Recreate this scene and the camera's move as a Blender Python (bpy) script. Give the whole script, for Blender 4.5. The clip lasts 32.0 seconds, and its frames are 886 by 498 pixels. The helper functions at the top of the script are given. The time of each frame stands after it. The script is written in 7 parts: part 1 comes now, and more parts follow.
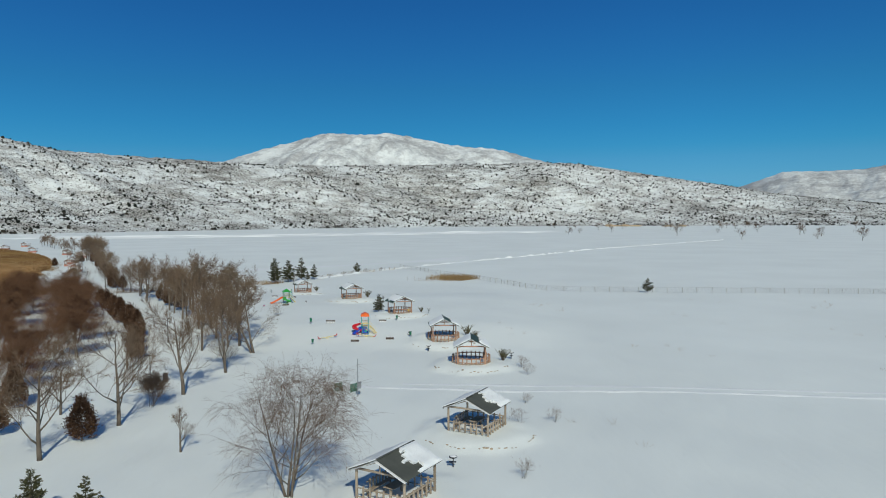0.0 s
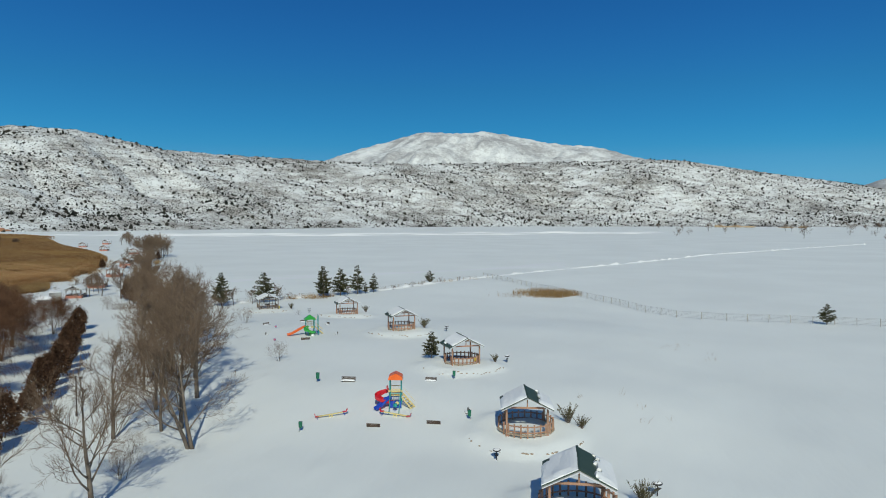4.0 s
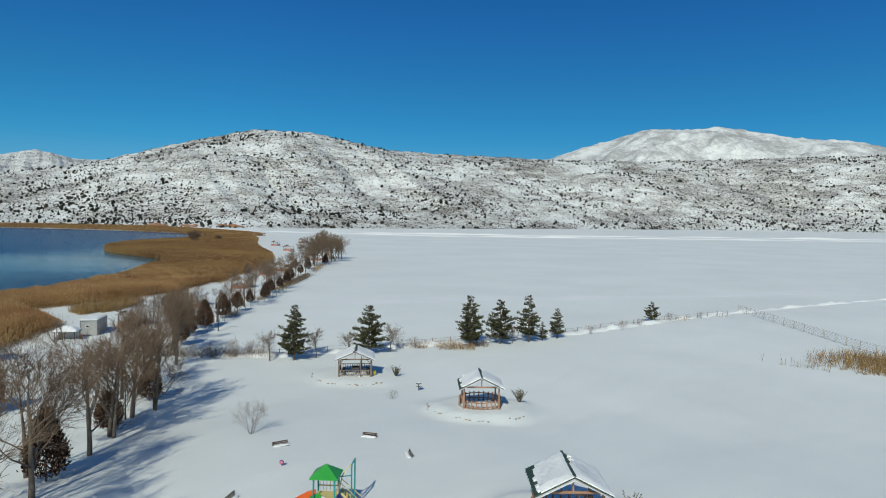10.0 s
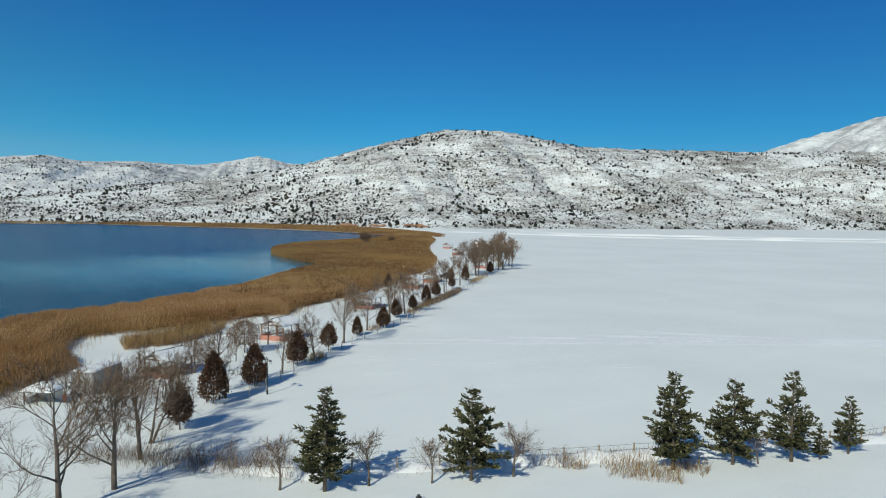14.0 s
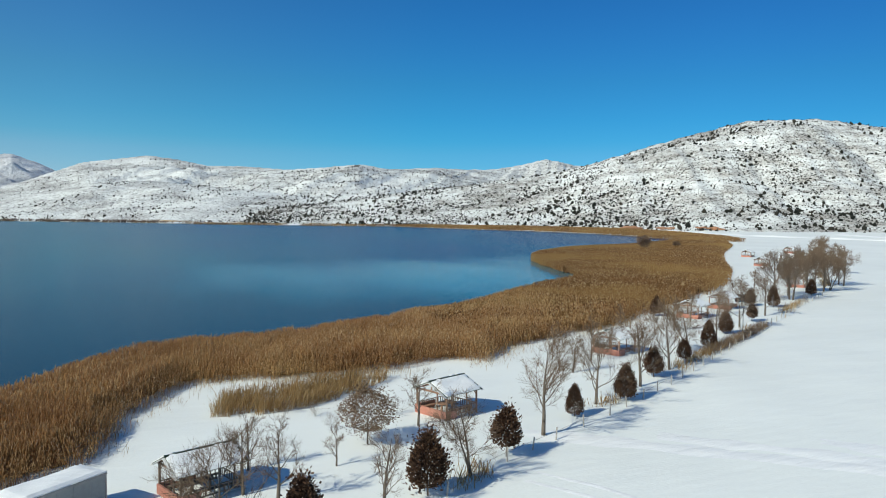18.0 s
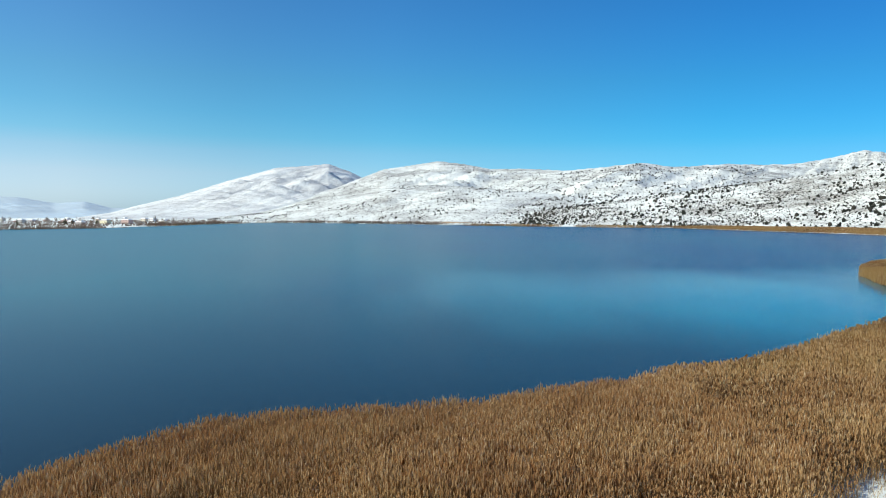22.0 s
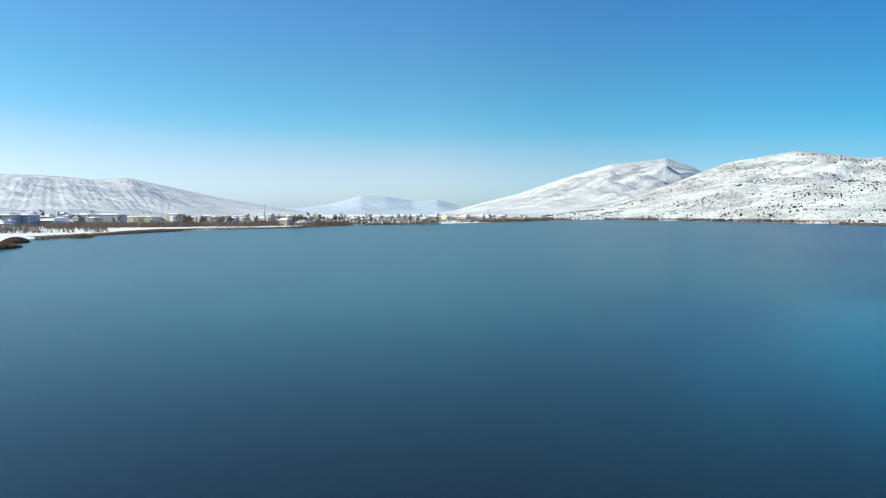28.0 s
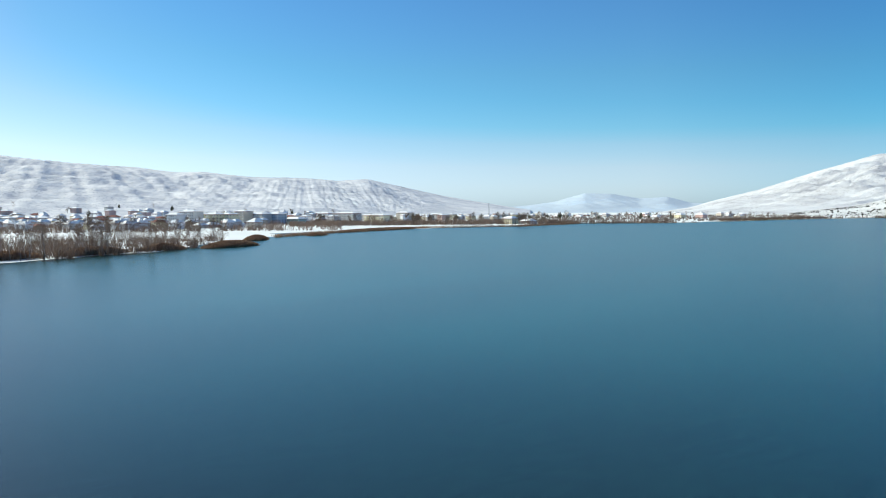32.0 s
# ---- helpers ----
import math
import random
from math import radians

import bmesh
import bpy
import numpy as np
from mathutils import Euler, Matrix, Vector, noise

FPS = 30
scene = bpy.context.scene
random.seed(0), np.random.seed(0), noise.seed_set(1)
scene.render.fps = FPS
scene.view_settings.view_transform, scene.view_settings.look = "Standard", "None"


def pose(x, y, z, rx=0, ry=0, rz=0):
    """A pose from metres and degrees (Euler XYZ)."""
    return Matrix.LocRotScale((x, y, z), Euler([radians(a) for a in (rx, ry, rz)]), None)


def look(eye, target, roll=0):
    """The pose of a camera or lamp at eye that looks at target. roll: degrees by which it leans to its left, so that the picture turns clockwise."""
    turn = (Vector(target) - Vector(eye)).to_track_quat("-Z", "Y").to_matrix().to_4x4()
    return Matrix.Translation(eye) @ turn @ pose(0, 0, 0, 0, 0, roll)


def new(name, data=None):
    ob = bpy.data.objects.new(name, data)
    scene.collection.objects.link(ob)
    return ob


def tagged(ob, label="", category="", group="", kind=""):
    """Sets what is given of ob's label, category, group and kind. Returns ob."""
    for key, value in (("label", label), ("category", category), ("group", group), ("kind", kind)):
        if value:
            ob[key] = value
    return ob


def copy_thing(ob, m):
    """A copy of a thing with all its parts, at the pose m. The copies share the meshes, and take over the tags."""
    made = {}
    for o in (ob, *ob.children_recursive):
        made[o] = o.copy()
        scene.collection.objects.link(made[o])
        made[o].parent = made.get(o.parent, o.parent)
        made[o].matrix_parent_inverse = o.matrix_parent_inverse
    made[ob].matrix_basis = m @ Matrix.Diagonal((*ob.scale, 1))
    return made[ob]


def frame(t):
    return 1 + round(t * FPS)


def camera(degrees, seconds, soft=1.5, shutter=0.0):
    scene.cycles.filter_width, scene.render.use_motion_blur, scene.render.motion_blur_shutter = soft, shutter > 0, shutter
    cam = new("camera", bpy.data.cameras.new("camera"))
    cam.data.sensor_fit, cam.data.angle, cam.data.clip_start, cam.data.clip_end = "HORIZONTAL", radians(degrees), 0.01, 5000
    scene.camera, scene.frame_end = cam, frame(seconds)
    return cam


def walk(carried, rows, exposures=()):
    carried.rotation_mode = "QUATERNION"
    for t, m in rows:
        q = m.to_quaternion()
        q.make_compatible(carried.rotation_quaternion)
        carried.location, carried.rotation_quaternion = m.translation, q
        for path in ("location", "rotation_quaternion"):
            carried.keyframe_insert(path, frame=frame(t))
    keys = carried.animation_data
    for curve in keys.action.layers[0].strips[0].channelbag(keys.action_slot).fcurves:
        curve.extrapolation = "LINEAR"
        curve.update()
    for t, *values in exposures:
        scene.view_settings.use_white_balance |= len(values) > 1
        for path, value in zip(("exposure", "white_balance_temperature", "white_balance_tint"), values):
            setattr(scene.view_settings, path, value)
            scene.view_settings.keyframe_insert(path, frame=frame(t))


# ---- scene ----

# camera: a drone flight, seconds, place, heading to the left of +y, pitch, roll
cam = camera(63.69, 32.0, 1.0)
PATH = [
    (0.0, -0.00, -0.00, 16.00, 0.02, -2.46, -0.16),
    (1.0, 0.61, 9.22, 15.98, 1.41, -2.50, -0.13),
    (2.0, 1.03, 18.78, 16.02, 3.50, -2.53, -0.08),
    (3.0, 1.13, 28.80, 16.04, 5.63, -2.53, 0.01),
    (4.0, 0.86, 39.01, 15.94, 7.69, -2.53, 0.14),
    (5.0, 0.13, 49.33, 15.81, 9.99, -2.60, 0.30),
    (6.0, -0.96, 59.32, 15.76, 12.51, -2.59, 0.45),
    (7.0, -1.99, 68.59, 15.75, 15.06, -2.57, 0.58),
    (8.0, -3.45, 77.70, 15.75, 18.32, -2.54, 0.71),
    (9.0, -5.55, 87.10, 15.78, 21.76, -2.58, 0.80),
    (10.0, -8.02, 96.39, 15.87, 25.21, -2.64, 0.81),
    (11.0, -10.96, 105.50, 16.00, 28.77, -2.68, 0.79),
    (12.0, -14.67, 114.74, 16.07, 32.28, -2.74, 0.75),
    (13.0, -18.94, 123.99, 16.04, 36.01, -2.81, 0.69),
    (14.0, -23.93, 132.87, 16.05, 40.63, -2.87, 0.61),
    (15.0, -29.40, 141.21, 15.99, 46.30, -2.87, 0.52),
    (16.0, -35.16, 149.11, 15.77, 52.08, -2.88, 0.44),
    (17.0, -41.66, 156.22, 15.59, 57.86, -2.85, 0.36),
    (18.0, -48.69, 162.61, 15.49, 63.50, -2.85, 0.28),
    (19.0, -56.22, 168.10, 15.43, 69.17, -2.83, 0.19),
    (20.0, -64.11, 172.75, 15.42, 74.72, -2.84, 0.08),
    (21.0, -72.27, 176.52, 15.44, 80.22, -2.81, -0.02),
    (22.0, -80.78, 179.47, 15.38, 85.77, -2.80, -0.11),
    (23.0, -89.31, 181.51, 15.26, 91.09, -2.79, -0.17),
    (24.0, -98.00, 182.80, 15.11, 95.95, -2.80, -0.17),
    (25.0, -107.26, 183.43, 15.03, 100.28, -2.82, -0.14),
    (26.0, -116.80, 183.60, 14.99, 104.03, -2.90, -0.11),
    (27.0, -126.25, 182.89, 14.98, 107.81, -2.97, -0.09),
    (28.0, -135.12, 180.73, 14.96, 112.24, -2.99, -0.10),
    (29.0, -142.94, 176.97, 14.91, 116.73, -3.04, -0.13),
    (30.0, -149.84, 172.02, 14.86, 121.32, -3.03, -0.17),
    (31.0, -156.27, 166.38, 14.80, 125.62, -3.06, -0.22),
    (32.0, -162.64, 160.25, 14.76, 129.97, -3.08, -0.28),
]
EXPOSURES = [(0.0, -0.66, 6500, 10), (6.0, -0.62, 6500, 10), (13.0, -0.46, 6500, 10), (19.0, -0.05, 6600, 10), (23.0, 0.28, 6600, 10), (28.0, 0.26, 6700, 10), (32.0, 0.26, 6700, 10)]
walk(cam, [(t, pose(x, y, z, 90 + pitch, 0, yaw) @ pose(0, 0, 0, 0, 0, roll)) for t, x, y, z, yaw, pitch, roll in PATH], EXPOSURES)

# ---- world and sun ----
SKY_LEVEL, SKY_GAMMA, SKY_STRENGTH = 0.233, 1.25, 0.3
SHADOW_AZ, SUN_EL = radians(12), radians(36)
world = bpy.data.worlds.new("sky")
scene.world = world
world.use_nodes = True
wn = world.node_tree.nodes
sky = wn.new("ShaderNodeTexSky")
sky.sky_type = "NISHITA"
sky.sun_disc = False
sky.sun_elevation = SUN_EL
sky.sun_rotation = math.atan2(math.sin(SHADOW_AZ), -math.cos(SHADOW_AZ))
sky.altitude = 1000
sky.air_density, sky.dust_density, sky.ozone_density = 1.0, 1.0, 2.2
# deepen the blue: level, contrast and tint, then keep the horizon from turning yellow
wl = world.node_tree.links


def sky_op(kind, a, b):
    m = wn.new("ShaderNodeMath")
    m.operation = kind
    for socket, value in zip(m.inputs, (a, b)):
        if isinstance(value, float):
            socket.default_value = value
        else:
            wl.new(value, socket)
    return m.outputs[0]


bands = wn.new("ShaderNodeSeparateColor")
wl.new(sky.outputs[0], bands.inputs[0])
red, g0, blue = bands.outputs


def sky_curve(value, low, high, top, stops):
    """A piecewise curve: value between low and high becomes a share of top."""
    lane = wn.new("ShaderNodeMapRange")
    wl.new(value, lane.inputs[0])
    lane.inputs[1].default_value, lane.inputs[2].default_value = low, high
    r = wn.new("ShaderNodeValToRGB")
    while len(r.color_ramp.elements) < len(stops):
        r.color_ramp.elements.new(0.5)
    for e, (x, y) in zip(r.color_ramp.elements, stops):
        e.position, e.color = (x - low) / (high - low), (y / top,) * 3 + (1,)
    wl.new(lane.outputs[0], r.inputs[0])
    return sky_op("MULTIPLY", r.outputs[0], top)


# the sky is deepest opposite the sun and paler on the sun's side
facing = wn.new("ShaderNodeVectorMath")
facing.operation = "DOT_PRODUCT"
wl.new(wn.new("ShaderNodeTexCoord").outputs["Generated"], facing.inputs[0])
facing.inputs[1].default_value = (math.sin(SHADOW_AZ), -math.cos(SHADOW_AZ), 0)
side = sky_curve(facing.outputs["Value"], -1.0, 1.0, 1.6, [(-1.0, 0.77), (-0.85, 0.95), (-0.7, 1.03), (-0.55, 1.16), (-0.2, 1.4), (0.0, 1.38), (0.2, 1.46), (0.7, 1.27), (1.0, 1.1)])
g = sky_op("MULTIPLY", sky_op("POWER", sky_op("MULTIPLY", g0, SKY_LEVEL), SKY_GAMMA), side)
warm = sky_curve(facing.outputs["Value"], -1.0, 1.0, 1.4, [(-1.0, 0.5), (-0.6, 0.5), (0.2, 1.28), (1.0, 1.28)])
r = sky_op("MULTIPLY", sky_op("MULTIPLY", g, warm), sky_curve(sky_op("DIVIDE", red, g0), 0.6, 1.1, 1.0, [(0.6, 0.22), (0.66, 0.24), (0.69, 0.29), (0.72, 0.42), (0.79, 0.54), (0.9, 0.58), (1.0, 0.59), (1.1, 0.59)]))
cool = sky_curve(facing.outputs["Value"], -1.0, 1.0, 1.1, [(-1.0, 1.06), (-0.7, 1.02), (-0.3, 0.88), (0.2, 0.78), (1.0, 0.79)])
b = sky_op("MULTIPLY", sky_op("MULTIPLY", g, cool), sky_curve(sky_op("DIVIDE", blue, g0), 0.6, 1.9, 3.4, [(0.6, 1.42), (0.84, 1.46), (1.03, 1.57), (1.2, 1.75), (1.5, 2.25), (1.7, 2.95), (1.85, 3.35)]))
joined = wn.new("ShaderNodeCombineColor")
for k, c in enumerate((r, g, b)):
    wl.new(c, joined.inputs[k])
wl.new(joined.outputs[0], wn["Background"].inputs["Color"])
wn["Background"].inputs["Strength"].default_value = SKY_STRENGTH
sun_data = bpy.data.lights.new("sun", "SUN")
sun_data.energy, sun_data.angle, sun_data.color = 4.3, radians(0.55), (1.0, 0.99, 0.83)
sun = new("sun", sun_data)
sun.matrix_world = look((0, 0, 0), (-math.sin(SHADOW_AZ) * math.cos(SUN_EL), math.cos(SHADOW_AZ) * math.cos(SUN_EL), -math.sin(SUN_EL)))


# ---- materials ----
def node_mat(name):
    m = bpy.data.materials.new(name)
    m.use_nodes = True
    return m, m.node_tree.nodes, m.node_tree.links, m.node_tree.nodes["Principled BSDF"]


def ramp(nodes, links, source, stops):
    r = nodes.new("ShaderNodeValToRGB")
    while len(r.color_ramp.elements) < len(stops):
        r.color_ramp.elements.new(0.5)
    for e, (at, c) in zip(r.color_ramp.elements, stops):
        e.position, e.color = at, (*c, 1) if len(c) == 3 else c
    links.new(source, r.inputs[0])
    return r.outputs[0]


def noise_tex(nodes, links, scale, detail=4.0, rough=0.55, coord=None, stretch=None):
    n = nodes.new("ShaderNodeTexNoise")
    n.inputs["Scale"].default_value, n.inputs["Detail"].default_value, n.inputs["Roughness"].default_value = scale, detail, rough
    if coord is None:
        coord = nodes.new("ShaderNodeNewGeometry").outputs["Position"]
    if stretch:
        mp = nodes.new("ShaderNodeMapping")
        mp.inputs["Scale"].default_value, mp.inputs["Rotation"].default_value = stretch[:3], (0, 0, stretch[3])
        links.new(coord, mp.inputs[0])
        coord = mp.outputs[0]
    links.new(coord, n.inputs["Vector"])
    return n.outputs["Fac"]


def mixed(nodes, links, fac, a, b, mode="MIX"):
    m = nodes.new("ShaderNodeMix")
    m.data_type, m.blend_type = "RGBA", mode
    for socket, value in ((m.inputs[0], fac), (m.inputs[6], a), (m.inputs[7], b)):
        if isinstance(value, bpy.types.NodeSocket):
            links.new(value, socket)
        else:
            socket.default_value = value if isinstance(value, float) else (*value, 1)
    return m.outputs[2]


def bumped(nodes, links, bsdf, heights, strength=0.5, distance=0.1):
    """heights: (fac, weight) pairs added up."""
    total = None
    for fac, weight in heights:
        mul = nodes.new("ShaderNodeMath")
        mul.operation = "MULTIPLY"
        links.new(fac, mul.inputs[0])
        mul.inputs[1].default_value = weight
        if total is None:
            total = mul.outputs[0]
        else:
            add = nodes.new("ShaderNodeMath")
            links.new(total, add.inputs[0]), links.new(mul.outputs[0], add.inputs[1])
            total = add.outputs[0]
    b = nodes.new("ShaderNodeBump")
    b.inputs["Strength"].default_value, b.inputs["Distance"].default_value = strength, distance
    links.new(total, b.inputs["Height"])
    links.new(b.outputs[0], bsdf.inputs["Normal"])


def plain(name, c1, c2, scale=6.0, rough=0.7, bump=0.3, metal=0.0, vary=0.12, object_space=True):
    """Two tones in patches and grain, a little different on each object."""
    m, n, l, b = node_mat(name)
    coord = n.new("ShaderNodeTexCoord").outputs["Object"] if object_space else None
    big = noise_tex(n, l, scale * 0.25, 3, 0.5, coord)
    fine = noise_tex(n, l, scale * 3, 5, 0.6, coord)
    col = mixed(n, l, ramp(n, l, big, [(0.35, (0, 0, 0)), (0.65, (1, 1, 1))]), c1, c2)
    col = mixed(n, l, ramp(n, l, fine, [(0.3, (0, 0, 0)), (0.75, (0.35, 0.35, 0.35))]), col, tuple(v * 0.6 for v in c1))
    if vary:
        hsv = n.new("ShaderNodeHueSaturation")
        info = n.new("ShaderNodeObjectInfo")
        mr = n.new("ShaderNodeMapRange")
        mr.inputs[3].default_value, mr.inputs[4].default_value = 1 - vary, 1 + vary
        l.new(info.outputs["Random"], mr.inputs[0])
        l.new(mr.outputs[0], hsv.inputs["Value"])
        l.new(col, hsv.inputs["Color"])
        col = hsv.outputs[0]
    l.new(col, b.inputs["Base Color"])
    b.inputs["Roughness"].default_value, b.inputs["Metallic"].default_value = rough, metal
    bumped(n, l, b, [(fine, 1.0)], bump, 0.02)
    return m


def island_mat(name, stops, rough=0.8, patch=0.05, patch_mix=0.35, patch_col=(0.1, 0.06, 0.03), thin=0.0, gold=None):
    """Foliage and stalks: each island of the mesh takes its own tone, with wide patches over it."""
    m, n, l, b = node_mat(name)
    g = n.new("ShaderNodeNewGeometry")
    col = ramp(n, l, g.outputs["Random Per Island"], stops)
    big = noise_tex(n, l, patch, 3)
    col = mixed(n, l, ramp(n, l, big, [(0.4, (0, 0, 0)), (0.65, (patch_mix,) * 3)]), col, patch_col)
    if gold:
        wide = noise_tex(n, l, 0.022, 4, 0.6)
        col = mixed(n, l, ramp(n, l, wide, [(0.46, (0, 0, 0)), (0.62, (0.65,) * 3)]), col, gold)
    l.new(col, b.inputs["Base Color"])
    b.inputs["Roughness"].default_value = rough
    b.inputs["Specular IOR Level"].default_value = 0.2
    if thin:
        # thin dry blades let some light through
        glow, mix, out = n.new("ShaderNodeBsdfTranslucent"), n.new("ShaderNodeMixShader"), n["Material Output"]
        l.new(col, glow.inputs[0])
        mix.inputs[0].default_value = thin
        l.new(b.outputs[0], mix.inputs[1]), l.new(glow.outputs[0], mix.inputs[2]), l.new(mix.outputs[0], out.inputs["Surface"])
    return m


def snow_mat(name, tint=(0.82, 0.855, 0.83), fine_scale=4.0, lumps=0.28):
    m, n, l, b = node_mat(name)
    big = noise_tex(n, l, 0.035, 3)
    mid = noise_tex(n, l, lumps, 3, 0.5, None, (1.0, 0.28, 1.0, 0.95))
    fine = noise_tex(n, l, fine_scale, 5, 0.6)
    col = mixed(n, l, ramp(n, l, big, [(0.35, (0, 0, 0)), (0.65, (1, 1, 1))]), tint, tuple(min(0.93, v * 1.07) for v in tint))
    col = mixed(n, l, ramp(n, l, fine, [(0.62, (0, 0, 0)), (0.78, (0.25,) * 3)]), col, tuple(v * 0.8 for v in tint))
    l.new(col, b.inputs["Base Color"])
    b.inputs["Roughness"].default_value = 0.62
    b.inputs["Specular IOR Level"].default_value = 0.25
    crust = noise_tex(n, l, 0.9, 4, 0.65, None, (1.0, 0.35, 1.0, 0.95))
    bumped(n, l, b, [(mid, 0.9), (crust, 0.16), (fine, 0.06)], 0.8, 0.3)
    return m


def hill_mat(name, film_cover, speck_cover, brush=(0.17, 0.15, 0.13), speck=(0.035, 0.035, 0.03), size=1.0, tint=(0.80, 0.83, 0.815), strata=2.5, relief=2.0, film_top=0.7):
    """Snow on a slope: a thin film of brushwood in streaks along the slope, with shade and haze painted in on far
    hills, and dark bushes in loose crowds.
    """
    m, n, l, b = node_mat(name)
    big = noise_tex(n, l, 0.0045 * size, 4, 0.55)
    film = noise_tex(n, l, 0.028 * size, 7, 0.72, None, (0.55, 0.55, strata, 0.4))
    fine = noise_tex(n, l, 0.16 * size, 4, 0.7)
    dots = noise_tex(n, l, 0.30 * size, 2, 0.45)

    def blend(a, wa, c, wc, d, wd):
        total = None
        for fac, w in ((a, wa), (c, wc), (d, wd)):
            k = n.new("ShaderNodeMath")
            k.operation = "MULTIPLY_ADD"
            l.new(fac, k.inputs[0])
            k.inputs[1].default_value = w
            if total is None:
                k.inputs[2].default_value = 0.0
            else:
                l.new(total, k.inputs[2])
            total = k.outputs[0]
        return total

    thin = blend(film, 0.5, big, 0.25, fine, 0.25)
    filmy = ramp(n, l, thin, [(0.54 - 0.2 * film_cover, (0, 0, 0)), (0.66 - 0.2 * film_cover, (film_top,) * 3)])
    col = mixed(n, l, filmy, tint, mixed(n, l, fine, brush, tuple(v * 1.7 for v in brush)))
    crowd = blend(dots, 0.62, big, 0.23, film, 0.15)
    dotted = ramp(n, l, crowd, [(0.60 - 0.12 * speck_cover, (0, 0, 0)), (0.63 - 0.12 * speck_cover, (0.92,) * 3)])
    col = mixed(n, l, dotted, col, mixed(n, l, fine, speck, tuple(v * 2.2 for v in speck)))
    l.new(col, b.inputs["Base Color"])
    b.inputs["Roughness"].default_value = 0.85
    b.inputs["Specular IOR Level"].default_value = 0.1
    bumped(n, l, b, [(film, 1.0), (fine, 0.35)], 0.8, relief / size)
    return m


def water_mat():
    """Open water with view-dependent reflection put into the colour: dark by the reeds and below the southern shore,
    ruffled blue with turquoise shallows further out.
    """
    m, n, l, b = node_mat("lake_water")
    place = n.new("ShaderNodeSeparateXYZ")
    l.new(n.new("ShaderNodeNewGeometry").outputs["Position"], place.inputs[0])
    wander = noise_tex(n, l, 0.01, 3, 0.55)

    def reach(axis, wide, low, high):
        k = n.new("ShaderNodeMath")
        k.operation = "MULTIPLY_ADD"
        l.new(wander, k.inputs[0])
        k.inputs[1].default_value = wide
        l.new(place.outputs[axis], k.inputs[2])
        lane = n.new("ShaderNodeMapRange")
        lane.inputs[1].default_value, lane.inputs[2].default_value = low, high
        l.new(k.outputs[0], lane.inputs[0])
        return lane.outputs[0]

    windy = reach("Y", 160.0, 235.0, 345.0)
    # dark zone in the colour stands for weak reflection seen steeply from above
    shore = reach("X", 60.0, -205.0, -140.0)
    patch = noise_tex(n, l, 0.008, 2, 0.5, None, (1.0, 3.2, 1.0, 0.5))
    ripple = noise_tex(n, l, 0.55, 4, 0.65, None, (1.0, 2.4, 1.0, 0.6))
    # turquoise shallows in the bay beside the spit, reflected low sky put into the colour
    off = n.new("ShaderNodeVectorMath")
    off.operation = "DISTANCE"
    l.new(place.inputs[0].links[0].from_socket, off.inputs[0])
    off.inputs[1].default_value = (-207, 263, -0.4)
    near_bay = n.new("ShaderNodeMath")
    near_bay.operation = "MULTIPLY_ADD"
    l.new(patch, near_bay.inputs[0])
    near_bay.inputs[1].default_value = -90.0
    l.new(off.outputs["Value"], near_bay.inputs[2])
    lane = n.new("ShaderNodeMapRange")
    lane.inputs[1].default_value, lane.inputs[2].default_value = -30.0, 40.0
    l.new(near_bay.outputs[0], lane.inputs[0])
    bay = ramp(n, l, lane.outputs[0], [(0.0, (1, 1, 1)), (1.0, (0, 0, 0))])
    # base colours hold part of the reflected sky: teal when calm, navy where ruffled
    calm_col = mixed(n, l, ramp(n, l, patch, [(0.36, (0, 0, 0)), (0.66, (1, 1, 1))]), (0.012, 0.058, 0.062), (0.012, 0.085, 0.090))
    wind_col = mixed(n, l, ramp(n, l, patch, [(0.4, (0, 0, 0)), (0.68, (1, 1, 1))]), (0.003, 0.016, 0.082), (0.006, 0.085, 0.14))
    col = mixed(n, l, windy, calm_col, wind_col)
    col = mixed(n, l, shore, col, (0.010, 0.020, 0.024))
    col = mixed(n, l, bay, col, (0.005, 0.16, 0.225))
    # darker flecks put the shading of small ripples into the colour
    ripple_shade = ramp(n, l, ripple, [(0.4, (0, 0, 0)), (0.65, (1, 1, 1))])
    col = mixed(n, l, ripple_shade, col, mixed(n, l, 0.35, col, (0.004, 0.01, 0.016)))
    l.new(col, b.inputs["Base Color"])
    l.new(mixed(n, l, bay, mixed(n, l, windy, (0.24, 0.24, 0.24), (0.26, 0.26, 0.26)), (0.14, 0.14, 0.14)), b.inputs["Roughness"])
    b.inputs["IOR"].default_value = 1.33
    bumped(n, l, b, [(ripple, 1.0)], 0.25, 0.09)
    return m


SNOW = snow_mat("snow")
SNOW_PILE = snow_mat("drifted_snow", (0.84, 0.86, 0.86), 9.0, 0.9)
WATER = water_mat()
HILL = hill_mat("scrub_hill", 0.46, 0.48, brush=(0.2, 0.175, 0.15), size=1.4, relief=1.6)
HILL_BACK = hill_mat("snowy_hill", 0.4, 0.34, brush=(0.2, 0.19, 0.19), speck=(0.06, 0.058, 0.056), size=0.8, strata=1.6, relief=7.0, film_top=0.6)
# grey film puts the shade of slopes facing away into the snow colour
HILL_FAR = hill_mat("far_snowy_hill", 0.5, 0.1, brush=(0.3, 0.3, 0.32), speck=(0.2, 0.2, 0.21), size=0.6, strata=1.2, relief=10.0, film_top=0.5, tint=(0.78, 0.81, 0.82))
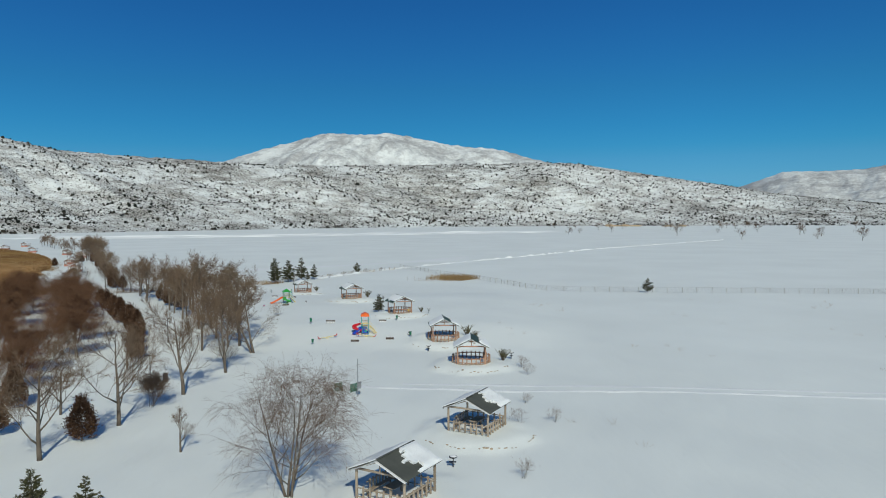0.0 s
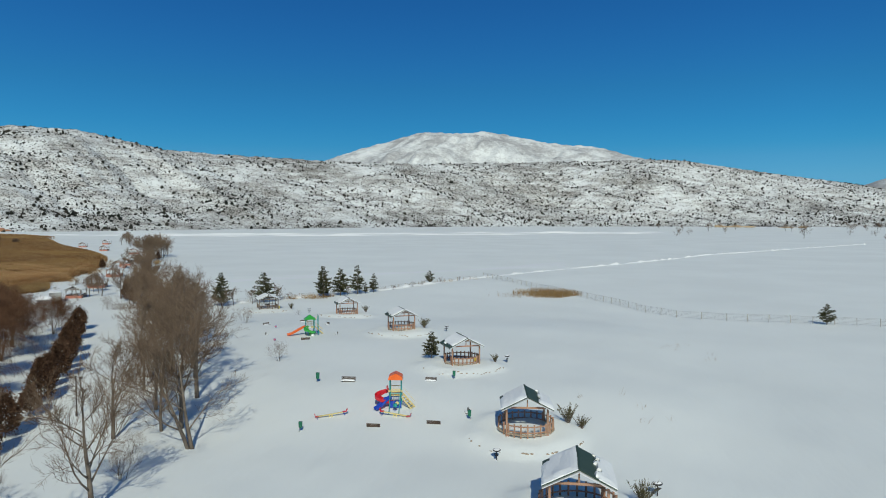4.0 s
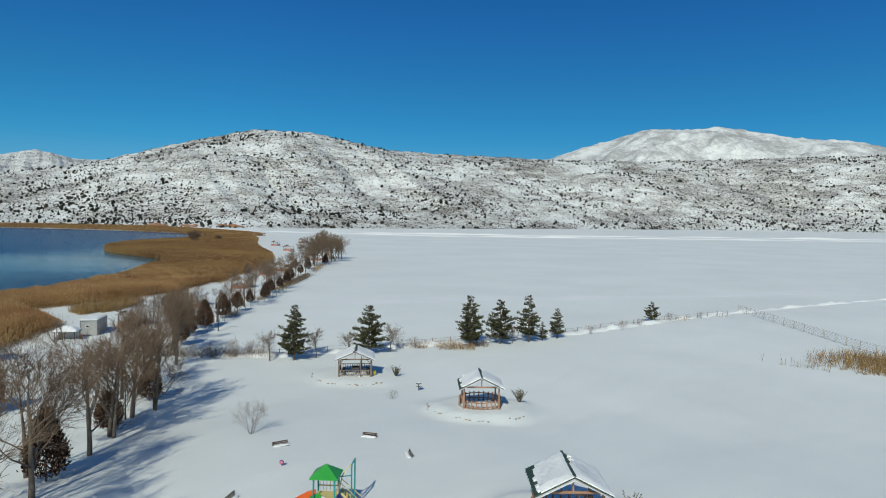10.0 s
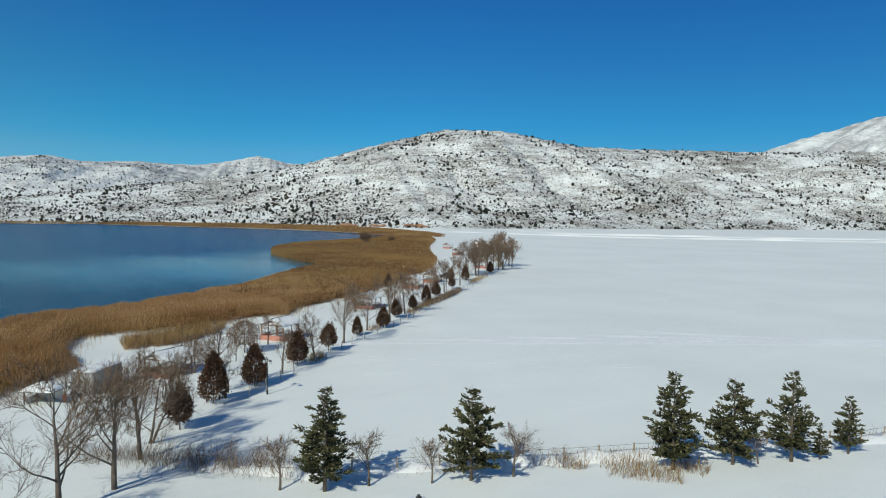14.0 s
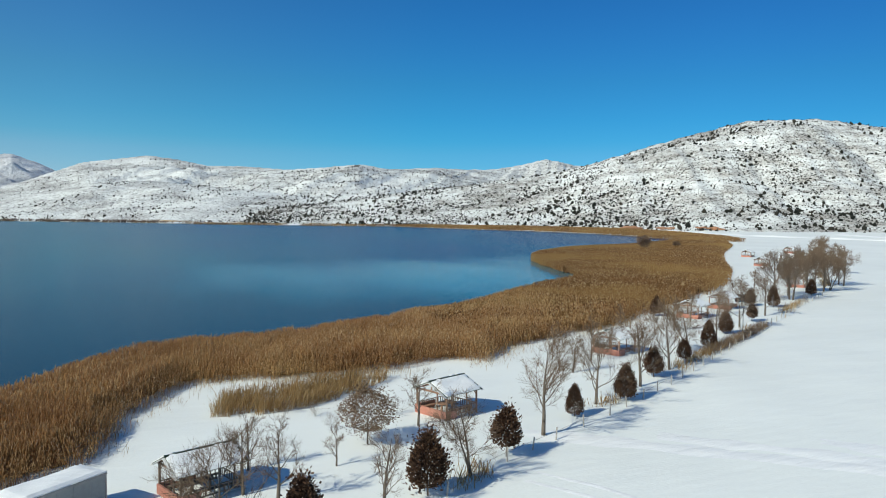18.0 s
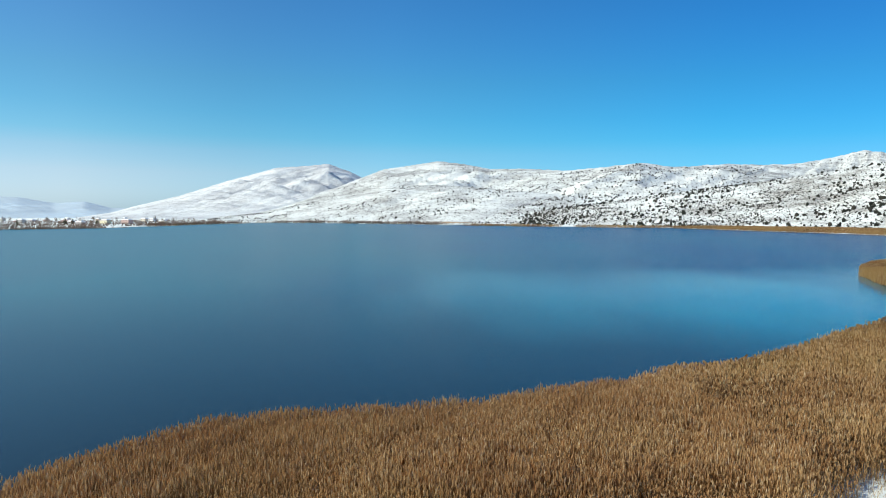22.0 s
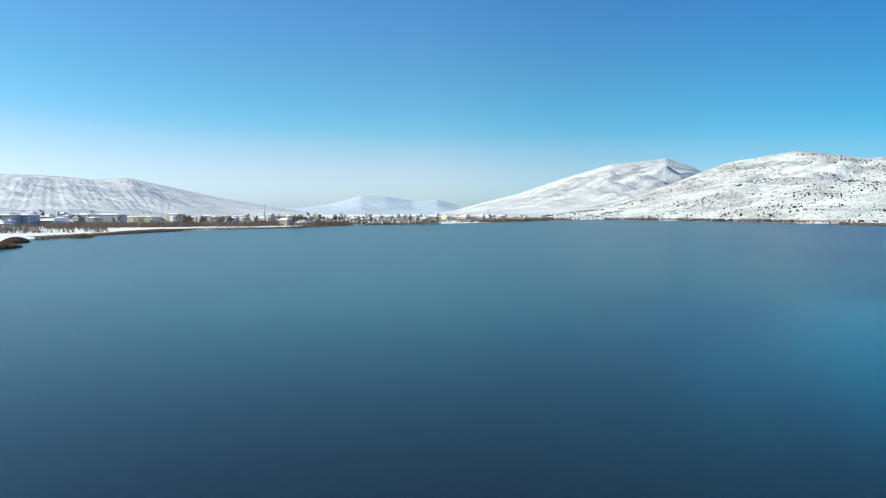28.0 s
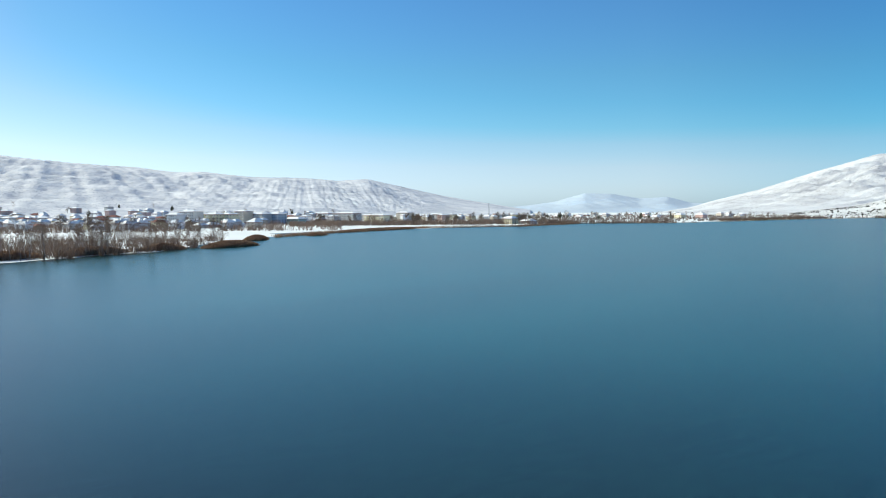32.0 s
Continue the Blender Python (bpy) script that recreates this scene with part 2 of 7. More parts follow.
# blue-grey film: scrub, plus the ridge's shading bands put into the colour
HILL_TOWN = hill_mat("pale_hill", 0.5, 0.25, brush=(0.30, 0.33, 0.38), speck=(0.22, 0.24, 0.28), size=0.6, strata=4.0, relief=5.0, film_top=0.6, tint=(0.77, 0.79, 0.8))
MOUNTAIN = hill_mat("rocky_mountain", 0.5, -0.2, brush=(0.25, 0.25, 0.255), speck=(0.15, 0.15, 0.15), size=0.5, strata=0.7, relief=9.0, film_top=0.85)
# blue-grey haze of distance mixed into both snow tones
HAZY = hill_mat("hazed_snow", 0.2, -0.5, brush=(0.42, 0.54, 0.65), size=0.3, tint=(0.52, 0.62, 0.70), film_top=0.6)
BARK = plain("grey_bark", (0.11, 0.086, 0.066), (0.2, 0.165, 0.13), 5, 0.9, 0.6)
TWIG = island_mat("bare_twigs", [(0.0, (0.09, 0.06, 0.042)), (0.5, (0.17, 0.12, 0.082)), (1.0, (0.27, 0.20, 0.14))], 0.9, 0.02, 0.3, (0.18, 0.115, 0.07))
WILLOW_TWIG = island_mat("willow_twigs", [(0.0, (0.09, 0.06, 0.045)), (0.5, (0.16, 0.11, 0.08)), (1.0, (0.24, 0.175, 0.13))], 0.9, 0.03, 0.3, (0.2, 0.12, 0.07))
RUST_TWIG = island_mat("rust_twigs", [(0.0, (0.09, 0.045, 0.025)), (0.5, (0.15, 0.075, 0.04)), (1.0, (0.22, 0.125, 0.07))], 0.9, 0.03, 0.3, (0.11, 0.06, 0.04))
NEEDLE = island_mat("conifer_needles", [(0.0, (0.028, 0.032, 0.016)), (0.5, (0.07, 0.074, 0.034)), (0.85, (0.13, 0.128, 0.06)), (1.0, (0.23, 0.2, 0.11))], 0.75, 0.4, 0.3, (0.05, 0.05, 0.022))
THUJA = island_mat("winter_thuja", [(0.0, (0.03, 0.016, 0.01)), (0.5, (0.10, 0.052, 0.03)), (0.9, (0.17, 0.095, 0.055)), (0.985, (0.2, 0.13, 0.09)), (1.0, (0.5, 0.5, 0.5))], 0.85, 0.5, 0.3, (0.05, 0.03, 0.02))
DRY_LEAF = island_mat("dry_leaves", [(0.0, (0.10, 0.06, 0.035)), (0.5, (0.18, 0.115, 0.07)), (1.0, (0.30, 0.21, 0.14))], 0.85, 0.6, 0.3, (0.12, 0.08, 0.05))
REED = island_mat("reed_stalks", [(0.0, (0.11, 0.055, 0.025)), (0.35, (0.23, 0.12, 0.05)), (0.65, (0.34, 0.2, 0.09)), (0.85, (0.5, 0.35, 0.17)), (1.0, (0.7, 0.56, 0.35))], 0.85, 0.06, 0.45, (0.26, 0.125, 0.05), 0.3, (0.46, 0.30, 0.12))
DRY_GRASS = island_mat("dry_grass", [(0.0, (0.21, 0.125, 0.05)), (0.5, (0.36, 0.23, 0.095)), (1.0, (0.52, 0.38, 0.2))], 0.85, 0.1, 0.3, (0.26, 0.15, 0.06), 0.35)
SHRUB = island_mat("hill_juniper", [(0.0, (0.010, 0.013, 0.011)), (0.6, (0.022, 0.025, 0.02)), (1.0, (0.055, 0.048, 0.038))], 0.9, 0.01, 0.3, (0.05, 0.04, 0.03))
REED_BED = plain("reed_litter", (0.16, 0.085, 0.035), (0.24, 0.135, 0.055), 1.2, 0.95, 0.6, vary=0, object_space=False)
OLIVE = island_mat("olive_leaves", [(0.0, (0.05, 0.05, 0.022)), (0.5, (0.11, 0.105, 0.05)), (0.85, (0.19, 0.175, 0.10)), (1.0, (0.3, 0.27, 0.18))], 0.85, 0.6, 0.3, (0.08, 0.06, 0.03))
POPLAR_BARK = plain("poplar_bark", (0.30, 0.24, 0.2), (0.4, 0.33, 0.28), 4, 0.9, 0.5)
POPLAR_TWIG = island_mat("poplar_twigs", [(0.0, (0.11, 0.08, 0.065)), (0.5, (0.19, 0.14, 0.112)), (1.0, (0.29, 0.215, 0.17))], 0.9, 0.02, 0.3, (0.2, 0.12, 0.09), 0.3)
REED_NEAR = island_mat("tall_reed_stalks", [(0.0, (0.18, 0.085, 0.034)), (0.4, (0.33, 0.175, 0.068)), (0.8, (0.5, 0.305, 0.135)), (1.0, (0.7, 0.52, 0.29))], 0.85, 0.05, 0.6, (0.24, 0.112, 0.043), 0.3, (0.56, 0.40, 0.18))
REED_HEAD = island_mat("reed_heads", [(0.0, (0.4, 0.22, 0.095)), (0.5, (0.58, 0.36, 0.165)), (0.85, (0.7, 0.5, 0.27)), (1.0, (0.82, 0.68, 0.46))], 0.85, 0.06, 0.5, (0.36, 0.175, 0.068), 0.3, (0.66, 0.47, 0.23))
SHORE_REED = island_mat("shore_reeds", [(0.0, (0.17, 0.10, 0.065)), (0.5, (0.30, 0.19, 0.125)), (1.0, (0.44, 0.31, 0.21))], 0.85, 0.05, 0.4, (0.24, 0.13, 0.085), 0.4)


# ---- mesh helpers ----
class Pile:
    """Verts and faces of one mesh."""

    def __init__(self):
        self.v, self.f = [], []

    def add(self, verts, faces):
        base = len(self.v)
        self.v.extend(verts)
        self.f.extend(tuple(i + base for i in face) for face in faces)
        return self

    def tube(self, points, radii, sides=5, cap=True):
        rings = []
        for i, p in enumerate(points):
            a = points[min(i + 1, len(points) - 1)] - points[max(i - 1, 0)]
            a = a.normalized() if a.length > 1e-9 else Vector((0, 0, 1))
            u = a.cross(Vector((0.31, 0.95, 0.05)) if abs(a.y) < 0.9 else Vector((1, 0, 0))).normalized()
            w = a.cross(u)
            rings.append([p + radii[i] * (math.cos(6.2832 * k / sides) * u + math.sin(6.2832 * k / sides) * w) for k in range(sides)])
        verts = [tuple(q) for r in rings for q in r]
        faces = [(i * sides + k, i * sides + (k + 1) % sides, (i + 1) * sides + (k + 1) % sides, (i + 1) * sides + k) for i in range(len(points) - 1) for k in range(sides)]
        if cap and sides > 3:
            faces += [tuple(range(sides))[::-1], tuple(range((len(points) - 1) * sides, len(points) * sides))]
        return self.add(verts, faces)

    def box(self, x0, y0, z0, x1, y1, z1, m=None):
        v = [Vector((x, y, z)) for z in (z0, z1) for y in (y0, y1) for x in (x0, x1)]
        v = [tuple(m @ p) if m else tuple(p) for p in v]
        return self.add(v, [(0, 2, 3, 1), (4, 5, 7, 6), (0, 1, 5, 4), (2, 6, 7, 3), (0, 4, 6, 2), (1, 3, 7, 5)])

    def mesh(self, name, smooth=False):
        me = bpy.data.meshes.new(name)
        me.from_pydata([tuple(p) for p in self.v], [], self.f)
        if smooth:
            me.polygons.foreach_set("use_smooth", [True] * len(me.polygons))
        me.update()
        return me


def quick_mesh(name, verts, faces, smooth=False):
    """From numpy arrays; faces all of one length."""
    me = bpy.data.meshes.new(name)
    verts, faces = np.asarray(verts, np.float32), np.asarray(faces, np.int32)
    k = faces.shape[1]
    me.vertices.add(len(verts)), me.loops.add(faces.size), me.polygons.add(len(faces))
    me.vertices.foreach_set("co", verts.ravel())
    me.loops.foreach_set("vertex_index", faces.ravel())
    me.polygons.foreach_set("loop_start", np.arange(0, faces.size, k, dtype=np.int32))
    me.polygons.foreach_set("use_smooth", np.full(len(faces), smooth))
    me.update(calc_edges=True)
    return me


def part(name, mesh, material, parent=None, label="", m=None):
    """One mesh object under a thing or a part."""
    if isinstance(mesh, Pile):
        mesh = mesh.mesh(name)
    if material is not None and not mesh.materials:
        mesh.materials.append(material)
    ob = new(name, mesh)
    ob.parent = parent
    if m is not None:
        ob.matrix_basis = m
    return tagged(ob, label)


def thing(name, label, category, group="", m=None):
    ob = new(name)
    ob.empty_display_size = 0.2
    if m is not None:
        ob.matrix_basis = m
    return tagged(ob, label, category, group)


def at(x, y, z=0.0, turn=0.0, size=1.0):
    return pose(x, y, z, 0, 0, turn) @ Matrix.Scale(size, 4)


# ---- plan: lake, reeds ----
WATER_Z = -0.4
NEAR_SHORE = [(-112, 120), (-112, 145), (-113.8, 155.5), (-118, 158.8), (-122.8, 160.6), (-126, 163.8), (-129.5, 167.2), (-131.3, 172.5), (-132, 178.5), (-133.6, 186.5), (-136.6, 192.3), (-138.5, 198.5), (-142.8, 204.5), (-144.9, 210.5), (-151.5, 221), (-160.8, 232.1), (-171, 246), (-180, 261)]
REED_TIP = [(-201, 277), (-208, 278), (-232, 287.5), (-252, 297), (-264, 306), (-276, 317), (-294, 340), (-304, 360), (-307, 376), (-314, 398), (-331, 426), (-346, 456), (-362, 478)]
FAR_SHORE = [(-372, 484), (-445, 513), (-515, 528), (-590, 528), (-660, 512), (-850, 485), (-930, 395), (-1070, 290), (-1260, 180), (-1420, 20), (-1460, -50), (-1250, -120), (-1050, -140)]
TOWN_SHORE = [(-975, -142), (-880, -235), (-720, -215), (-632, -252), (-476, -212), (-412, -180), (-317, -103), (-262, -78), (-238, -76), (-190, -60), (-140, 0), (-115, 60)]
LAKE = np.array(NEAR_SHORE + REED_TIP + FAR_SHORE + TOWN_SHORE, float)
REED_LAND = [(-107, 114), (-103, 119), (-93, 128), (-85, 138), (-83.5, 143.5), (-88.5, 150.5), (-93, 156.5), (-96, 162.3), (-101.8, 164.3), (-106, 164.8), (-109.6, 167), (-115, 170.3), (-115.3, 174), (-113.6, 177.5), (-112.6, 184), (-113.2, 190.8), (-115, 196), (-112.3, 199.5), (-118.2, 206.2), (-121, 214), (-124.6, 226), (-132, 240), (-142.7, 260), (-151.6, 275), (-163, 292), (-186, 319), (-212, 345), (-245, 381), (-264, 404), (-300, 448), (-330, 478), (-350, 488)]
FAR_BELT = FAR_SHORE[:6] + [(-860, 545), (-740, 620), (-610, 640), (-482, 592), (-390, 541), (-335, 498)]
REEDS = np.array(NEAR_SHORE + REED_TIP + REED_LAND[::-1], float)


def inside(poly, x, y):
    hit = np.zeros(np.shape(x), bool)
    for (ax, ay), (bx, by) in zip(poly, np.roll(poly, -1, 0)):
        if ay != by:
            hit ^= ((ay > y) != (by > y)) & (x < (bx - ax) * (y - ay) / (by - ay) + ax)
    return hit


def edge_dist(poly, x, y):
    best = np.full(np.shape(x), 1e9)
    for (ax, ay), (bx, by) in zip(poly, np.roll(poly, -1, 0)):
        dx, dy = bx - ax, by - ay
        s = np.clip(((x - ax) * dx + (y - ay) * dy) / (dx * dx + dy * dy), 0, 1)
        best = np.minimum(best, np.hypot(x - ax - s * dx, y - ay - s * dy))
    return best


def wobble(x, y, scale, seed=0.0):
    """Cheap smooth noise of x and y, about -1 to 1."""
    a, b = x / scale + seed, y / scale + 1.7 * seed
    return 0.4 * np.sin(1.3 * a + 1.9 * b) + 0.3 * np.sin(-2.7 * a + 1.1 * b + 1.3) + 0.2 * np.sin(3.1 * a + 4.3 * b + 2.1) + 0.15 * np.sin(6.3 * a - 5.1 * b + 0.4)


MOUNDS = []  # x, y, radius, height of the raised rings round the shelters


def ease(v):
    v = np.clip(v, 0, 1)
    return v * v * (3 - 2 * v)


def ground_z(x, y):
    x, y = np.asarray(x, float), np.asarray(y, float)
    z = 0.06 * wobble(x, y, 14) + 0.05 * wobble(x, y, 4.5, 3.0)
    # the park rises a little towards its middle
    z = z + 1.15 * ease((y - 84) / 18) * (1 - ease((y - 130) / 26)) * ease((x + 50) / 12) * (1 - ease((x - 8) / 14))
    for mx, my, r, h in MOUNDS:
        d = np.hypot(x - mx, y - my) / r
        s = np.clip(3.4 * (1 - d) + 0.3 * wobble(x, y, 1.6, mx), 0, 1)
        z = z + h * (s * s * (3 - 2 * s) + 0.2 * s * wobble(x, y, 0.9, my))
    d = edge_dist(LAKE, x, y) * np.where(inside(LAKE, x, y), -1, 1)
    near = np.clip((d + 3) / 9, 0, 1)
    return -1.6 + (z + 1.6) * near * near * (3 - 2 * near)


def ground_at(x, y):
    return float(ground_z(np.array([x]), np.array([y]))[0])


# shelters in the park: x, y, heading of the ridge
PARK_SHELTERS = [(-2.7, 39.8, -30), (2.5, 52.6, -28), (3.0, 77.0, -1), (0.0, 90.3, 5), (-6.7, 109.0, 24), (-16.7, 129.0, 26), (-29.6, 149.7, 27), (-45.2, 155.6, 30)]
MOUNDS += [(x, y, 4.9, h) for (x, y, _), h in zip(PARK_SHELTERS, (0.35, 0.38, 0.42, 0.42, 0.42, 0.42, 0.42, 0.32))]


def spaced(stops):
    """Grid lines: (start, step) pairs, each running to the next start."""
    out = []
    for (a, step), (b, _) in zip(stops, stops[1:]):
        out += list(np.linspace(a, b, max(1, round(abs(b - a) / step)), endpoint=False))
    return np.array(out + [stops[-1][0]])


gx = spaced([(-5200, 500), (-1500, 60), (-600, 20), (-200, 3), (-132, 1.2), (-34, 0.7), (10, 1.2), (24, 2.5), (70, 8), (200, 60), (800, 400), (5200, 1)])
gy = spaced([(-5200, 500), (-800, 60), (-200, 20), (20, 2.0), (36, 0.8), (160, 1.4), (220, 3), (330, 12), (700, 60), (1500, 400), (5200, 1)])
X, Y = np.meshgrid(gx, gy)
Z = ground_z(X, Y)
nx, ny = len(gx), len(gy)
idx = np.arange(nx * ny).reshape(ny, nx)
quads = np.stack([idx[:-1, :-1], idx[:-1, 1:], idx[1:, 1:], idx[1:, :-1]], -1).reshape(-1, 4)
ground = part("ground", quick_mesh("ground", np.stack([X, Y, Z], -1).reshape(-1, 3), quads, True), SNOW)
tagged(ground, "flat snow-covered fields and parkland beside a lake", "ground", kind="structure")

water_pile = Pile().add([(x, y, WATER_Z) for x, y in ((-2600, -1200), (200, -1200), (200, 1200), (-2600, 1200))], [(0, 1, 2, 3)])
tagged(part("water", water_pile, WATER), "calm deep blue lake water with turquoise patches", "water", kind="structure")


# ---- hills ----
def hill_layer(name, label, material, ref, crest, foot, steps=420, rows=70, rough=1.0, peak=1.25, seed=0.0, grain=160.0):
    """A range of hills: crest rows (azimuth, elevation angle, distance) seen from ref, foot rows (azimuth, distance)."""
    crest, foot = sorted(crest), sorted(foot)
    ca, ce, cd = (np.array(c, float) for c in zip(*crest))
    fa, fd = (np.array(c, float) for c in zip(*foot))
    az = np.linspace(ca[0], ca[-1], steps)
    s = np.linspace(0, peak, rows)

    def soft(values):
        v = np.interp(az, ca, values)
        k = max(3, steps // 220 * 2 + 1)
        return np.convolve(np.pad(v, k // 2, mode="edge"), np.ones(k) / k, "valid")[:steps]

    el, dist, near = soft(ce), soft(cd), np.interp(az, fa, fd)
    top = 16 + dist * np.tan(np.radians(el))
    A, S = np.meshgrid(np.radians(az), s)
    R = near + (dist - near) * S
    x, y = ref[0] - np.sin(A) * R, ref[1] + np.cos(A) * R
    rise = np.where(S <= 1, 0.30 * S + 0.70 * S * S * (3 - 2 * S) * 0.8 + 0.14 * S**3, 1.0 - (S - 1) * 1.4)
    rise = np.where(S <= 1, rise / 1.0, rise)
    bump = wobble(x, y, grain, seed) + 0.5 * wobble(x, y, grain * 0.35, seed + 2) + 0.25 * wobble(x, y, grain * 0.13, seed + 5)
    sway = np.clip(S * 2.2, 0, 1) * np.clip((1 - S) * 3, 0.03, 1)
    z = -3 + (top + 3) * rise + rough * 0.085 * top * bump * sway
    if rough:
        z += 0.012 * top * wobble(x, y, grain * 0.08, seed + 7) * np.clip(S * 3, 0, 1)
    i = np.arange(rows * steps).reshape(rows, steps)
    q = np.stack([i[:-1, :-1], i[1:, :-1], i[1:, 1:], i[:-1, 1:]], -1).reshape(-1, 4)
    ob = part(name, quick_mesh(name, np.stack([x, y, z], -1).reshape(-1, 3), q, True), material)
    tagged(ob, label, "hill", kind="structure")
    return x, y, z


NEAR_CREST = [(-52, 0.2, 2700), (-40, 0.5, 2600), (-31.8, 0.95, 2450), (-25.2, 1.7, 2350), (-22.2, 2.3, 2250), (-18.2, 2.95, 2200), (-14, 3.67, 2100), (-10.5, 4.28, 2000), (-7.7, 4.42, 1960),
              (-5.2, 4.32, 1930), (3.8, 4.24, 1880), (10, 4.2, 1750), (15.5, 4.25, 1690), (20.2, 4.5, 1620), (24.5, 4.65, 1580), (28.5, 4.9, 1530), (31.2, 5.5, 1500), (33.6, 6.0, 1470), (36, 6.05, 1440),
              (37.6, 6.15, 1430), (39.4, 5.75, 1420), (42.6, 5.0, 1420), (46.2, 4.0, 1420), (48.6, 3.3, 1430), (51.5, 2.8, 1450), (55, 2.3, 1450), (60, 1.7, 1450), (66, 0.9, 1400), (72, 0.1, 1350)]
near_hill = hill_layer("hill_1", "snowy hillside dotted with dark juniper scrub", HILL, (0, 0), NEAR_CREST,
                       [(-52, 1700), (-20, 1500), (0, 1330), (15, 1080), (25, 930), (35, 850), (45, 880), (60, 1000), (72, 1150)], 900, 90, 1.0, seed=1.0)
MID_CREST = [(44, 3.4, 4200), (48.7, 4.0, 4200), (51, 3.78, 4250), (53, 3.8, 4300), (55.2, 4.34, 4300), (57.3, 3.86, 4200), (59.5, 3.53, 3600), (62, 3.55, 3200), (64.1, 3.67, 2900), (67.6, 3.52, 2600), (70.2, 3.88, 2450), (73, 3.62, 2500),
             (75.7, 3.4, 2700), (79.3, 3.57, 3000), (81.8, 3.54, 3200), (83.9, 3.97, 3400), (86, 4.22, 3500), (88.2, 3.86, 3400), (90.5, 3.52, 3200), (93, 2.57, 3000), (95.2, 1.68, 2800), (97, 1.0, 2600), (99.7, 0.2, 2400), (104, -0.3, 2300)]
mid_hill = hill_layer("hill_2", "long range of snow-covered hills across the lake", HILL_BACK, (-90, 175), MID_CREST,
                      [(44, 1500), (60, 1150), (75, 1150), (90, 1400), (104, 1750)], 800, 110, 1.2, seed=4.0, grain=260)
FAR_CREST = [(87, 1.2, 4300), (90.7, 2.2, 4300), (93, 3.34, 4300), (94.8, 3.97, 4300), (96.3, 3.8, 4300), (98.8, 3.6, 4300), (101, 2.98, 4300), (102.4, 2.6, 4300), (106, 1.4, 4300), (109, 0.65, 4300), (110.7, 0.15, 4300), (113.7, -0.3, 4300), (118, -0.4, 4300)]
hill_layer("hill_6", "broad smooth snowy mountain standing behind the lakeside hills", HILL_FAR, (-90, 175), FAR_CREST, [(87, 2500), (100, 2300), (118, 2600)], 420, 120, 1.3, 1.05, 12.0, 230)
FRONT_CREST = [(50, 2.3, 1700), (54, 2.0, 1650), (58, 1.5, 1600), (62, 1.0, 1500), (66, 1.6, 1500), (70, 1.5, 1550), (74, 1.2, 1600), (78, 1.7, 1700), (82, 2.0, 1750), (86, 2.35, 1850), (90, 2.2, 1900), (94, 1.2, 1900), (98, 0.2, 1850)]
front_hill = hill_layer("hill_3", "low snowy foothills above the lake shore", HILL_BACK, (-90, 175), FRONT_CREST, [(50, 900), (70, 1000), (85, 1180), (98, 1500)], 420, 60, 1.0, seed=9.0)
hill_layer("mountain", "broad snow-covered mountain with grey rock faces", MOUNTAIN, (0, 0),
           [(22, 2.5, 4600), (18, 4.0, 4700), (16.2, 4.66, 4700), (13.9, 5.45, 4700), (11.7, 6.0, 4700), (10.2, 6.48, 4700), (9.1, 6.7, 4700), (6.5, 6.62, 4700), (4.2, 6.76, 4700), (2, 6.37, 4700), (-0.7, 5.83, 4700), (-4.3, 5.5, 4700), (-7.7, 4.53, 4700), (-12, 3.4, 4700)],
           [(-12, 3000), (22, 3000)], 400, 90, 1.6, 1.03, 2.0, 420)
hill_layer("hill_4", "far snowy hills with grey rocky flanks", MOUNTAIN, (0, 0),
           [(-17, 0.5, 4000), (-20, 1.5, 4000), (-22.9, 2.39, 4000), (-25.4, 3.3, 4000), (-27.7, 3.25, 4000), (-30.5, 3.3, 4000), (-32, 3.6, 4000), (-37, 4.0, 4000), (-46, 3.0, 4000)], [(-46, 2700), (-17, 2700)], 260, 60, 1.3, 1.05, 6.0, 380)
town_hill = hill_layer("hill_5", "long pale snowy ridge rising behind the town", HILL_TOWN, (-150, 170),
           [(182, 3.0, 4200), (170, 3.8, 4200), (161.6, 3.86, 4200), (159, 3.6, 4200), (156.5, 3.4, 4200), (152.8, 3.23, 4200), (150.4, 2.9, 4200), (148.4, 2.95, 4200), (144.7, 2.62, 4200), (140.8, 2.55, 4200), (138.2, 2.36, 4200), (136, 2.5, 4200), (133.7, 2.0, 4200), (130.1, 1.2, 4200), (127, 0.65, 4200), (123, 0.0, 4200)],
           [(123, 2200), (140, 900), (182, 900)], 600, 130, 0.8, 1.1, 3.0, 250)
hill_layer("backdrop", "faint mountains on the horizon, blue haze in their colour", HAZY, (-150, 170),
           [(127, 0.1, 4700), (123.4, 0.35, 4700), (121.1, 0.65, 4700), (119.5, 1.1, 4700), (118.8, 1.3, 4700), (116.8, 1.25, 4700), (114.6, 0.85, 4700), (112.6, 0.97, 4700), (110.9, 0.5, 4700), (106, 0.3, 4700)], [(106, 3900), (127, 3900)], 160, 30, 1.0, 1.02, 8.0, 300)


